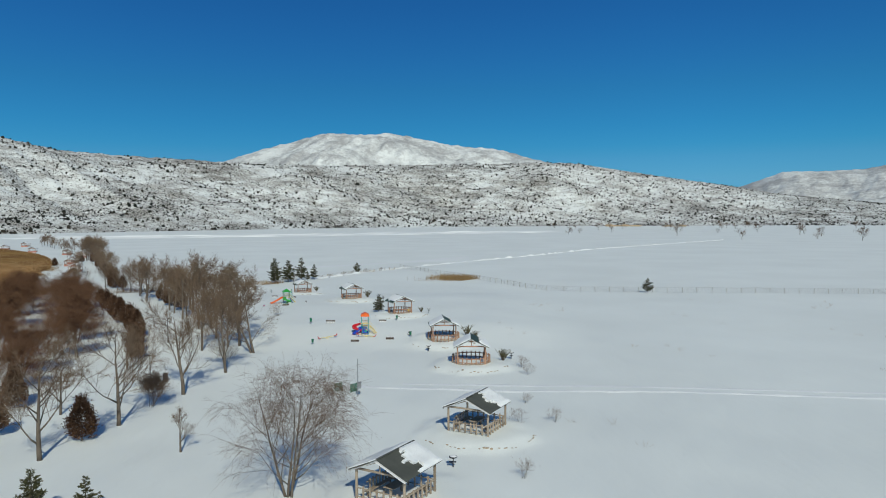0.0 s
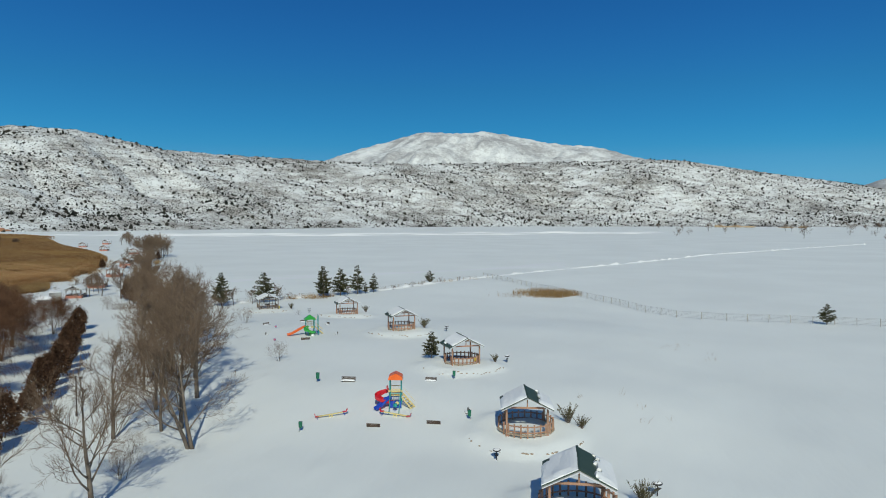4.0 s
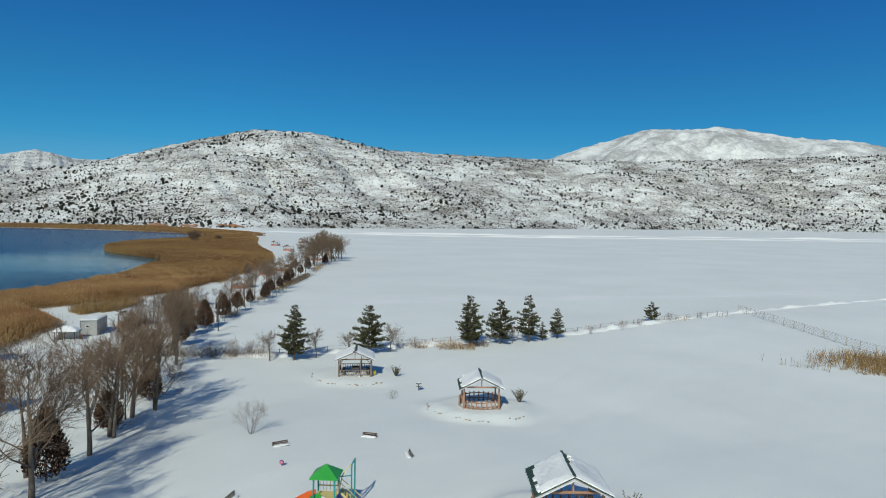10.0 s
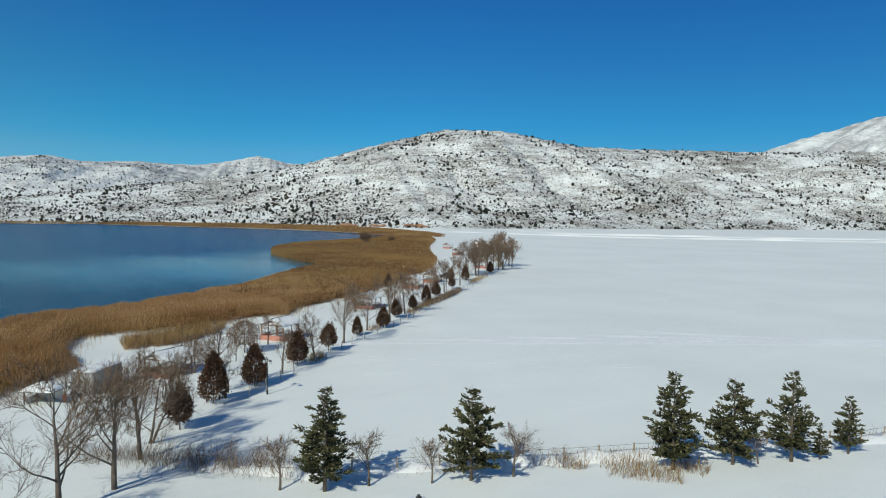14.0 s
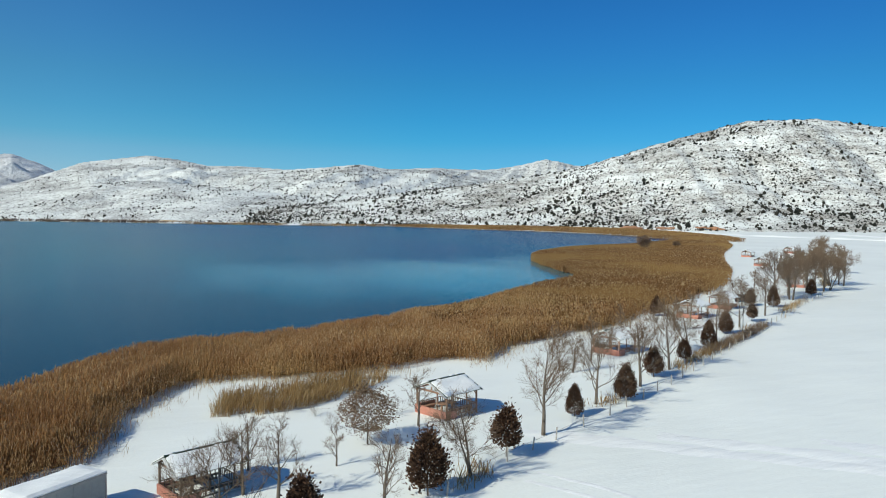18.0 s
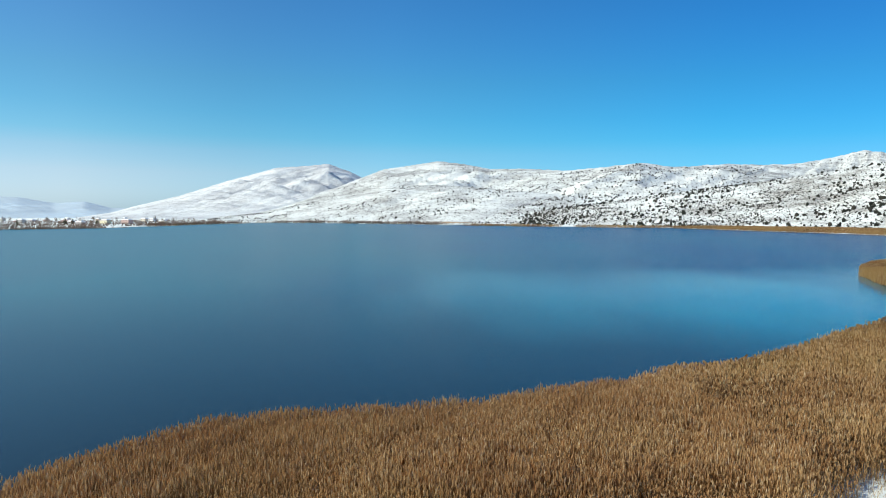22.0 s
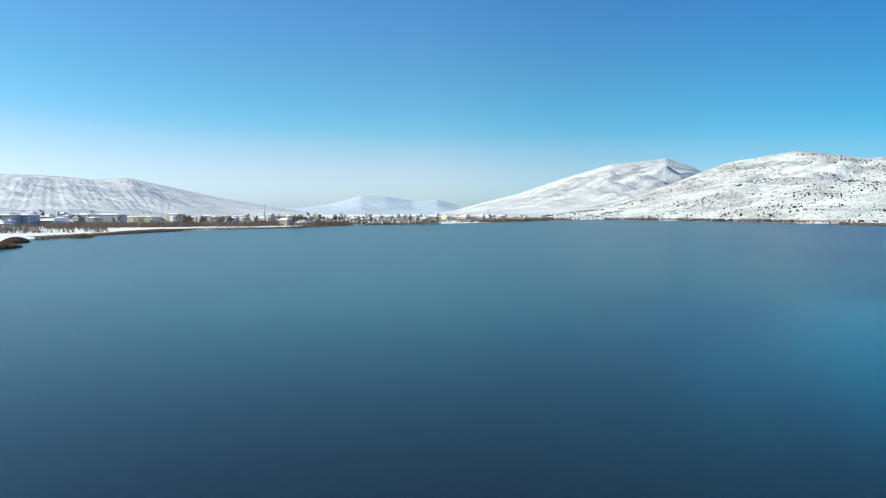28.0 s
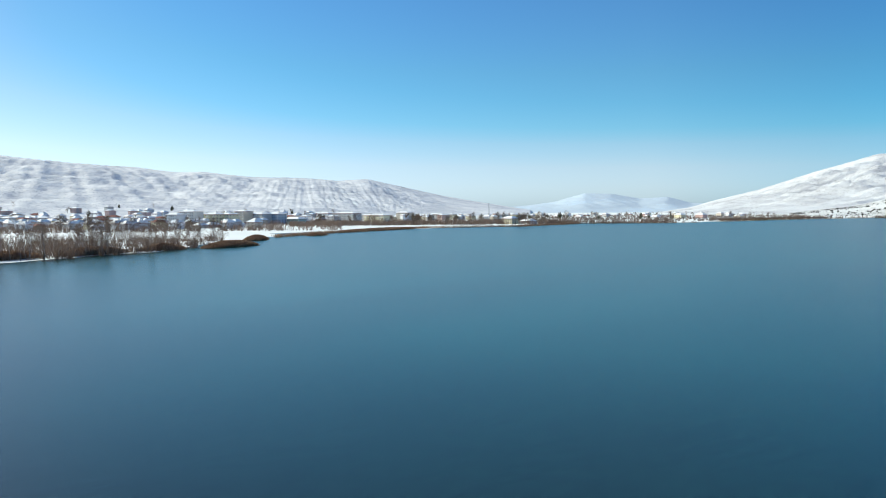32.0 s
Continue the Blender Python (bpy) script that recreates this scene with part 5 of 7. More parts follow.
def grill(m):
    ob = thing("barbecue_stand", "black metal barbecue stand with a snow-filled tray", "barbecue", "barbecue stands beside the shelters", m)
    part("stem", pole((0, 0, -0.2), (0, 0, 0.78), 0.04), BLACK_METAL, ob)
    part("tray", Pile().tube([Vector((0, 0, 0.72)), Vector((0, 0, 0.76)), Vector((0, 0, 0.86))], [0.2, 0.3, 0.33], 10), BLACK_METAL, ob)
    part("snow_cap", lump(4, 0.27, 0.3), SNOW_PILE, ob, m=pose(0, 0, 0.86))
    part("side_shelf", bar((-0.34, 0.1, 0.42), (0.22, -0.1, 0.42), 0.26, 0.04), BLACK_METAL, ob)
    part("shelf_strut", bar((0, 0, 0.25), (-0.25, 0.07, 0.4), 0.035), BLACK_METAL, ob)
    return ob


first_grill = None
for x, y in ((7.7, 80.6), (-1.8, 85.3), (-2.3, 111.6), (-11.0, 130.6), (-37.2, 153.6), (0.6, 45.3)):
    m = at(x, y, ground_at(x, y), x * 33, 0.9)
    if first_grill is None:
        first_grill = grill(m)
    else:
        copy_thing(first_grill, m)


def hose(points, r, sides=10, half=False):
    return Pile().tube([Vector(p) for p in points], [r] * len(points), sides)


def chute(path, w, rim, thick=0.03):
    """An open slide along a path: floor and two rims, with thickness."""
    p = Pile()
    pts = [Vector(q) for q in path]
    rows = []
    for i, q in enumerate(pts):
        d = (pts[min(i + 1, len(pts) - 1)] - pts[max(i - 1, 0)]).normalized()
        side = d.cross(Vector((0, 0, 1))).normalized()
        up = side.cross(d).normalized()
        prof = [(-w / 2 - thick, rim), (-w / 2, rim), (-w / 2 + 0.05, 0.04), (0, 0), (w / 2 - 0.05, 0.04), (w / 2, rim), (w / 2 + thick, rim), (w / 2 + thick, -0.04), (0, -0.06), (-w / 2 - thick, -0.04)]
        rows.append([tuple(q + side * a + up * b) for a, b in prof])
    k = 10
    p.add([v for r in rows for v in r], [(i * k + j, i * k + (j + 1) % k, (i + 1) * k + (j + 1) % k, (i + 1) * k + j) for i in range(len(rows) - 1) for j in range(k)] + [tuple(range(k - 1, -1, -1)), tuple(range((len(rows) - 1) * k, len(rows) * k))])
    return p


def tower(ob, w, deck, top, roof_mat, pyramid):
    h = w / 2
    for x in (-h, h):
        for y in (-h, h):
            part("post", pole((x, y, -0.2), (x, y, top), 0.055, 10), TEAL, ob)
    part("deck", Pile().box(-h, -h, deck - 0.06, h, h, deck), YELLOW, ob)
    if pyramid:
        e = h + 0.22
        roof = Pile().add([(-e, -e, top - 0.1), (e, -e, top - 0.1), (e, e, top - 0.1), (-e, e, top - 0.1), (0, 0, top + 0.55), (-e, -e, top - 0.16), (e, -e, top - 0.16), (e, e, top - 0.16), (-e, e, top - 0.16)],
                          [(0, 1, 4), (1, 2, 4), (2, 3, 4), (3, 0, 4), (8, 7, 6, 5), (5, 6, 1, 0), (6, 7, 2, 1), (7, 8, 3, 2), (8, 5, 0, 3)])
    else:
        e, r = h + 0.16, []
        for y in (-e, e):
            r += [(-e, y, top - 0.15), (-e * 0.92, y, top + 0.2), (0, y, top + 0.52), (e * 0.92, y, top + 0.2), (e, y, top - 0.15)]
        roof = Pile().add(r, [(0, 5, 6, 1), (1, 6, 7, 2), (2, 7, 8, 3), (3, 8, 9, 4), (0, 1, 2, 3, 4), (9, 8, 7, 6, 5), (4, 9, 5, 0)])
    part("roof", roof, roof_mat, ob)
    for z in (deck + 0.35, deck + 0.75):
        part("guard_rail", bar((-h, h, z), (h, h, z), 0.06), YELLOW, ob)
    for k in range(6):
        x = -h + (k + 0.5) * w / 6
        part("guard_bar", pole((x, h, deck), (x, h, deck + 0.75), 0.018, 6), YELLOW, ob)


def ladder_stairs(ob, base, direction, deck, n=6, w=0.8):
    """Sloped steps with hand rails from the ground up to the deck."""
    b, d = Vector(base), Vector(direction).normalized()
    s = d.cross(Vector((0, 0, 1)))
    far = b + d * deck * 1.05
    for e in (-1, 1):
        part("stringer", bar(b + s * e * w / 2 + Vector((0, 0, deck)), far + s * e * w / 2, 0.06, 0.14), YELLOW, ob)
        part("hand_rail", pole(b + s * e * w / 2 + Vector((0, 0, deck + 0.6)), far + s * e * w / 2 + Vector((0, 0, 0.6)), 0.025, 6), YELLOW, ob)
    for k in range(n):
        c = b.lerp(far, (k + 0.5) / n) + Vector((0, 0, deck * (1 - (k + 0.5) / n)))
        part("step", bar(c - s * w / 2, c + s * w / 2, 0.2, 0.05), YELLOW, ob)


# orange-roofed playground tower
play = thing("playground_tower", "orange-roofed playground tower with red and blue slides", "playground", m=at(-10.5, 94.9, ground_at(-10.5, 94.9), 8, 0.78))
tower(play, 1.15, 1.3, 3.05, ORANGE, False)
spiral = [(-0.6 - 0.55 + 0.75 * math.cos(a), 0.2 + 0.7 * math.sin(a), 1.35 - 1.15 * k / 12) for k, a in ((k, radians(60 + 28 * k)) for k in range(13))]
part("red_slide", chute(spiral, 0.55, 0.28), RED, play, "red spiral slide")
part("red_hood", slab([(-0.62, -0.35, 1.3), (-0.62, 0.45, 1.3), (-0.95, 0.5, 2.1), (-0.95, -0.4, 2.1)], 0.06), RED, play, "red slide hood")
part("blue_slide", chute([(-0.5, -0.35, 1.0), (-0.9, -0.6, 0.85), (-1.4, -0.95, 0.4), (-1.8, -1.2, 0.12), (-2.0, -1.35, 0.08)], 0.5, 0.2), BLUE, play, "blue slide")
part("blue_panel", slab([(-0.6, -0.62, 0.05), (0.6, -0.62, 0.05), (0.6, -0.62, 0.75), (-0.6, -0.62, 0.75)], 0.04), BLUE, play)
part("yellow_beam", bar((-0.75, -0.68, 1.75), (0.75, -0.68, 1.75), 0.08, 0.16), YELLOW, play)
ladder_stairs(play, (0.6, -0.1, 0), (1, -0.45, 0), 1.3)
for x in (-0.45, 0.55):
    part("swing_post", pole((x - 0.12, -2.2, -0.2), (x, -1.7, 1.75), 0.05), TEAL, play)
    part("swing_brace", pole((x, -1.7, 1.75), (x, -0.6, 1.75), 0.045), TEAL, play)
part("swing_bar", pole((-0.5, -1.7, 1.75), (0.6, -1.7, 1.75), 0.045), TEAL, play)
seat = part("swing_seat", Pile().tube([Vector((0.05, -1.75, 0.4)), Vector((0.05, -1.75, 0.5)), Vector((0.05, -1.75, 0.75))], [0.16, 0.24, 0.2], 10), TEAL, play, "teal bucket swing seat")
for x in (-0.13, 0.23):
    part("chain", pole((x, -1.75, 0.7), (x, -1.7, 1.75), 0.012, 5), METAL, seat)
part("yellow_panel", lump(9, 0.2, 0.9), YELLOW, play, m=pose(0.2, -1.0, 0.62))

# green-roofed playground tower
play = thing("playground_tower", "green-roofed playground tower with orange and green slides", "playground", m=at(-27.6, 125.0, ground_at(-27.6, 125.0), 22, 0.82))
tower(play, 1.25, 1.2, 2.55, GREEN, True)
part("orange_slide", chute([(-0.62, 0.0, 1.2), (-1.0, -0.05, 1.12), (-2.6, -0.2, 0.28), (-3.1, -0.25, 0.12), (-3.4, -0.3, 0.12)], 0.55, 0.22), ORANGE, play, "long straight orange slide")
spiral = [(-0.1 + 0.62 * math.cos(a), -1.2 + 0.62 * math.sin(a), 1.22 - 1.1 * k / 13) for k, a in ((k, radians(95 + 27 * k)) for k in range(14))]
part("green_slide", chute(spiral, 0.5, 0.26), GREEN, play, "green spiral slide with snow on it")
part("slide_snow", lump(6, 0.3, 0.5), SNOW_PILE, play, m=pose(0.35, -1.75, 0.16))
part("slide_top_snow", lump(7, 0.25, 0.5), SNOW_PILE, play, m=pose(-0.1, -0.75, 1.26))
part("red_panel", slab([(-0.66, -0.5, 0.45), (-0.66, 0.5, 0.45), (-0.66, 0.5, 1.1), (-0.66, -0.5, 1.1)], 0.04), RED, play)
part("climbing_sheet", slab([(0.64, -0.62, 1.15), (0.64, 0.62, 1.15), (1.35, 0.62, 0.0), (1.35, -0.62, 0.0)], 0.04), BLUE, play, "dark blue sloping climbing sheet")
for y in (0.9, 2.0):
    part("frame_post", pole((1.35, y, -0.2), (1.35, y, 2.75), 0.05), TEAL, play)
part("frame_bar", pole((1.35, 0.85, 2.75), (1.35, 2.05, 2.75), 0.05), TEAL, play)
part("frame_tie", pole((0.6, 0.62, 2.1), (1.35, 0.9, 2.1), 0.035), TEAL, play)
part("frame_tie", pole((1.3, -0.62, 0.05), (1.3, -0.62, 1.0), 0.035), TEAL, play)
part("curved_rail", hose([(0.65, 0.6, 1.3), (0.8, 0.8, 2.1), (1.1, 1.1, 2.55), (1.35, 1.3, 2.7)], 0.035), YELLOW, play)
part("yellow_wheel_panel", slab([(0.66, 0.1, 1.25), (0.66, 0.6, 1.25), (0.66, 0.6, 1.85), (0.66, 0.1, 1.85)], 0.04), YELLOW, play)
ladder_stairs(play, (0.75, 0.75, 0), (1, 0.15, 0), 1.2)


def seesaw(m, low=1):
    ob = thing("seesaw", "pale yellow seesaw with red and blue seats in snow", "seesaw", "seesaws in the playground", m)
    part("beam", bar((-1.5, 0, 0.42 - 0.14 * low), (1.5, 0, 0.42 + 0.14 * low), 0.16, 0.1), YELLOW, ob)
    for x in (-0.22, 0.22):
        part("support", bar((x, 0, -0.2), (x * 0.4, 0, 0.42), 0.12), YELLOW, ob)
    for s in (-1, 1):
        z = 0.48 + 0.14 * low * s
        part("seat", slab([(s * 1.55, -0.18, z), (s * 1.2, -0.18, z), (s * 1.2, 0.18, z), (s * 1.55, 0.18, z)][::s], 0.05), RED, ob, "red seat")
        part("backrest", slab([(s * 1.55, -0.18, z), (s * 1.55, 0.18, z), (s * 1.65, 0.18, z + 0.28), (s * 1.65, -0.18, z + 0.28)], 0.04), RED, ob)
        part("foot_block", bar((s * 1.35, -0.3, z - 0.25), (s * 1.35, 0.3, z - 0.25), 0.08), BLUE, ob, "blue foot rest")


seesaw(at(-15.1, 92.2, ground_at(-15.1, 92.2) - 0.12, 26, 0.78)), seesaw(at(-10.1, 92.7, ground_at(-10.1, 92.7) - 0.12, -8, 0.78), -1)
for x, y in ((-30.3, 120.0), (-33.8, 129.5)):
    ob = thing("spring_rider", "small pink spring rider half buried in snow", "play equipment", "spring riders", at(x, y, ground_at(x, y) - 0.1, 30, 0.6))
    part("spring", Pile().tube([Vector((0.07 * math.cos(k), 0.07 * math.sin(k), k * 0.025)) for k in range(14)], [0.018] * 14, 5), METAL, ob)
    part("body", lump(3, 0.24, 0.9), MESH_PINK, ob, m=pose(0, 0, 0.5))
    part("handle", bar((-0.18, 0, 0.72), (0.18, 0, 0.72), 0.04), BLUE, ob)


def gate_leaf(m):
    ob = thing("gate", "open dark green slatted metal gate leaf in snow", "gate", "gate leaves", m)
    for z in (0.12, 1.15):
        part("rail", bar((0, 0, z), (1.35, 0, z), 0.05, 0.06), DARK_GREEN, ob)
    for x in (0.02, 1.33):
        part("stile", bar((x, 0, -0.15), (x, 0, 1.3), 0.08), DARK_GREEN, ob)
    for k in range(9):
        part("slat", bar((0.15 + 0.13 * k, 0, 0.1), (0.15 + 0.13 * k, 0, 1.25), 0.08, 0.03), DARK_GREEN, ob)
    part("brace", bar((0.05, 0.03, 0.15), (1.3, 0.03, 1.1), 0.05, 0.03), DARK_GREEN, ob)


gate_leaf(at(-10.0, 64.9, ground_at(-10.0, 64.9), 48, 0.62)), gate_leaf(at(-8.5, 64.6, ground_at(-8.5, 64.6), 54, 0.62))
ob = thing("utility_pole", "slender grey metal pole with a small electric box", "pole", m=at(-7.7, 63.4, ground_at(-7.7, 63.4)))
part("shaft", Pile().tube([Vector((0, 0, -0.3)), Vector((0, 0, 3.4))], [0.055, 0.035], 8), METAL, ob)
part("electric_box", Pile().box(0.05, -0.15, 0.75, 0.3, 0.15, 1.25), METAL, ob)
part("box_hood", bar((0.03, 0, 1.28), (0.34, 0, 1.28), 0.36, 0.04), METAL, ob)


def lamp_post(m):
    ob = thing("street_lamp", "black metal park lamp post with two small lanterns", "street lamp", "lamp posts along the path", m)
    part("shaft", Pile().tube([Vector((0, 0, -0.2)), Vector((0, 0, 0.4)), Vector((0, 0, 0.45)), Vector((0, 0, 3.2))], [0.09, 0.08, 0.05, 0.04], 8), BLACK_METAL, ob)
    part("cross_arm", Pile().tube([Vector((-0.45, 0, 3.0)), Vector((0, 0, 3.15)), Vector((0.45, 0, 3.0))], [0.025] * 3, 6), BLACK_METAL, ob)
    for s in (-0.45, 0.45):
        lantern = part("lantern", Pile().tube([Vector((s, 0, 2.7)), Vector((s, 0, 2.95)), Vector((s, 0, 3.02))], [0.08, 0.14, 0.05], 8), WHITE_PAINT, ob)
        part("lantern_cap", Pile().tube([Vector((s, 0, 3.0)), Vector((s, 0, 3.12))], [0.17, 0.03], 8), BLACK_METAL, lantern)


first_lamp = None
for x, y in ((-27.8, 67.0), (-35.0, 90.0), (-52.7, 134.8), (-58.6, 138.1), (-76.0, 170.0), (-115.3, 240.5), (-132.0, 268.0)):
    m = at(x, y, ground_at(x, y))
    if first_lamp is None:
        lamp_post(m)
        first_lamp = scene.objects["street_lamp"]
    else:
        copy_thing(first_lamp, m)
ob = thing("litter_bin", "dark cylindrical litter bin standing by the path", "bin", m=at(-27.4, 69.6, ground_at(-27.4, 69.6)))
part("drum", Pile().tube([Vector((0, 0, -0.05)), Vector((0, 0, 0.75)), Vector((0, 0, 0.8))], [0.22, 0.24, 0.18], 12), BLACK_METAL, ob)
part("lid", Pile().tube([Vector((0, 0, 0.8)), Vector((0, 0, 0.9))], [0.25, 0.05], 12), BLACK_METAL, ob)
for x, y in ((-5.4, 109.2), (-43.3, 156.0)):
    ob = thing("waste_container", "small yellow plastic waste container beside a shelter", "bin", "yellow containers", at(x, y, ground_at(x, y), 20, 0.62))
    part("tub", Pile().tube([Vector((0, 0, -0.05)), Vector((0, 0, 0.1)), Vector((0, 0, 0.62))], [0.16, 0.2, 0.24], 10), YELLOW_BIN, ob)
    part("lid", Pile().tube([Vector((0, 0, 0.62)), Vector((0, 0, 0.7)), Vector((0, 0, 0.76))], [0.26, 0.24, 0.1], 10), YELLOW_BIN, ob)


# ---- lakeside things ----
LAKE_SHELTERS = [(-89.4, 168.0, 18, WOOD_OLD, GREEN_ROOF), (-97.8, 187.5, 18, WOOD_RED, GREEN_ROOF), (-111.4, 215.5, 18, WOOD_RED, GREEN_ROOF), (-128.0, 244.5, 18, WOOD_RED, GREEN_ROOF), (-133.5, 257.0, 18, WOOD_RED, GREY_ROOF),
                 (-152.0, 300.0, 18, WOOD_RED, GREY_ROOF), (-170.0, 322.0, 18, WOOD_RED, GREEN_ROOF), (-200.0, 347.0, 18, WOOD_RED, GREEN_ROOF), (-234.0, 381.0, 18, WOOD_RED, GREY_ROOF), (-246.0, 420.0, 0, WOOD_RED, GREEN_ROOF)]
for i, (x, y, turn, wood, roof) in enumerate(LAKE_SHELTERS):
    shelter("brown timber lakeside shelter on a low red wall with snowy roof" if i else "dark timber lakeside shelter with green roof edges and snow", wood, roof, 200 + 7 * i, at(x, y, ground_at(x, y) + 0.05, turn, 0.88 if i else 0.8), "ridge", "wall", 3.7 if i else 3.3, 3.7 if i else 4.4, "shelters along the lake shore")

# grey container cabin
cabin = thing("container_cabin", "long grey panel cabin with snow on its flat roof", "cabin", m=at(-88.6, 160.8, ground_at(-89, 161.2), 36, 0.84))
part("body", Pile().box(-1.2, -2.7, 0.05, 1.2, 2.7, 2.25), GREY_PANEL, cabin)
for y in (-2.72, 2.72):
    for x in (-1.19, 1.19):
        part("corner_post", bar((x, y * 0.995, 0.02), (x, y * 0.995, 2.3), 0.1), METAL, cabin)
for x in (-1.21, 1.21):
    for k in range(4):
        part("seam", bar((x, -1.62 + 1.08 * k, 0.08), (x, -1.62 + 1.08 * k, 2.2), 0.02, 0.03), METAL, cabin)
part("roof_edge", Pile().box(-1.27, -2.77, 2.2, 1.27, 2.77, 2.31), METAL, cabin)
part("roof_snow", snow_blanket([(-1.25, -2.75, 2.31), (1.25, -2.75, 2.31), (1.25, 2.75, 2.31), (-1.25, 2.75, 2.31)], 0.22, 5, 10, 20), SNOW_PILE, cabin, "thick rounded snow on the roof")
win = part("window", Pile().box(-0.42, -2.77, 1.2, 0.12, -2.69, 1.62), WHITE_PAINT, cabin, "small white-framed window")
part("pane", Pile().box(-0.34, -2.79, 1.27, 0.04, -2.76, 1.55), GLASS_DARK, win)
part("skid", Pile().box(-1.1, -2.6, -0.25, -0.8, 2.6, 0.05), METAL, cabin), part("skid", Pile().box(0.8, -2.6, -0.25, 1.1, 2.6, 0.05), METAL, cabin)

# small hut with a hipped roof under snow
hut = thing("lakeside_hut", "low hut with a hipped snow-covered roof on posts", "hut", m=at(-87.2, 155.9, ground_at(-88.3, 155.5), 36, 0.66))
for x in (-1.7, 0, 1.7):
    for y in (-1.5, 1.5):
        part("post", bar((x, y, -0.2), (x, y, 1.7), 0.12), WOOD_DARK, hut)
part("wall", Pile().box(-1.6, 1.2, 0, 1.6, 1.35, 1.7), WHITE_PAINT, hut), part("wall", Pile().box(-1.65, -1.4, 0, -1.5, 1.35, 0.8), WHITE_PAINT, hut)
e, r = [(-2.1, -1.9, 1.65), (2.1, -1.9, 1.65), (2.1, 1.9, 1.65), (-2.1, 1.9, 1.65)], [(-0.5, 0, 2.5), (0.5, 0, 2.5)]
part("roof", Pile().add(e + r + [(x, y, 1.58) for x, y, _ in e], [(0, 1, 5, 4), (1, 2, 5), (2, 3, 4, 5), (3, 0, 4), (9, 8, 7, 6), (6, 7, 1, 0), (7, 8, 2, 1), (8, 9, 3, 2), (9, 6, 0, 3)]), GREY_ROOF, hut)
for k, q in enumerate(((e[0], e[1], r[1], r[0]), (e[2], e[3], r[0], r[1]), (e[1], e[2], r[1], r[1]), (e[3], e[0], r[0], r[0]))):
    part("roof_snow", snow_blanket([Vector(p) + Vector((0, 0, 0.01)) for p in q], 0.15, 30 + k, 10, 6), SNOW_PILE, hut, "snow on the roof")
part("orange_barrel", Pile().tube([Vector((2.1, 0.8, -0.05)), Vector((2.1, 0.8, 0.75))], [0.26, 0.26], 12), ORANGE, hut)

# parked dark car far along the shore path
car = thing("parked_car", "dark hatchback parked on the snowy shore path", "car", m=at(-139.0, 268.0, ground_at(-139, 268), 25))
DARK_PAINT = plain("dark_car_paint", (0.015, 0.016, 0.02), (0.02, 0.022, 0.028), 2, 0.25, 0.0, vary=0)
prof = [(-2.0, 0.35), (-2.0, 0.85), (-1.75, 0.95), (-1.35, 1.42), (0.35, 1.45), (0.95, 0.98), (1.9, 0.85), (2.05, 0.6), (2.0, 0.35)]
body = Pile().add([(0.8 * s * (0.84 if z > 1.2 else 1), y, z) for s in (-1, 1) for y, z in prof], [tuple(range(8, -1, -1)), tuple(range(9, 18))] + [(i, (i + 1) % 9, 9 + (i + 1) % 9, 9 + i) for i in range(9)])
shell = part("body", body, DARK_PAINT, car)
part("windscreen", slab([(-0.62, 0.43, 1.42), (0.62, 0.43, 1.42), (0.68, 0.93, 1.02), (-0.68, 0.93, 1.02)], -0.015), GLASS_DARK, car)
for x in (-0.78, 0.78):
    for y in (-1.3, 1.3):
        wheel = part("wheel", Pile().tube([Vector((x - 0.1, y, 0.3)), Vector((x + 0.1, y, 0.3))], [0.31, 0.31], 14), BLACK_METAL, car)
        part("rim", Pile().tube([Vector((x - 0.11, y, 0.3)), Vector((x + 0.11, y, 0.3))], [0.18, 0.18], 10), METAL, wheel)
part("roof_snow", snow_blanket([(-0.6, -1.3, 1.44), (0.6, -1.3, 1.44), (0.6, 0.3, 1.46), (-0.6, 0.3, 1.46)], 0.08, 9, 6, 6), SNOW_PILE, car)


# ---- fences ----
def post_row(name, label, points, step, height, material, wires, wire_mat, group, jitter=0.05):
    """Posts with strands of wire between them."""
    ob = thing(name, label, "fence", group)
    rnd = random.Random(len(points) * 7 + int(points[0][0]))
    shape = bar((0, 0, -0.3), (0, 0, height), 0.09).mesh("post")
    shape.materials.append(material)
    tops = []
    for (ax, ay), (bx, by) in zip(points, points[1:]):
        n = max(1, round(math.hypot(bx - ax, by - ay) / step))
        for k in range(n):
            x, y = ax + (bx - ax) * k / n + rnd.uniform(-jitter, jitter), ay + (by - ay) * k / n + rnd.uniform(-jitter, jitter)
            z = ground_at(x, y)
            part("post", shape, material, ob, m=pose(x, y, z, rnd.uniform(-6, 6), rnd.uniform(-6, 6), rnd.uniform(0, 90)))
            tops.append(Vector((x, y, z)))
    for w in wires:
        part("wire", Pile().tube([p + Vector((0, 0, w)) for p in tops], [0.012] * len(tops), 3), wire_mat, ob)


WIRE = plain("rusty_wire", (0.10, 0.095, 0.09), (0.16, 0.15, 0.14), 4, 0.7, 0.2, 0.2)
CONCRETE = plain("concrete_post", (0.36, 0.34, 0.31), (0.46, 0.44, 0.40), 4, 0.9, 0.4)
post_row("fence", "wire fence on concrete posts across the snowy field", [(-14.0, 230.5), (-5.6, 213.0), (1.5, 198.0), (9.2, 184.2), (15.5, 171.0), (18.8, 162.5), (22.9, 157.0), (29.8, 154.1), (60.0, 150.5), (92.0, 147.0), (150.0, 141.0)], 3.0, 1.2, CONCRETE, (0.2, 0.4, 0.6, 0.8, 1.0, 1.15), WIRE, "field fences")
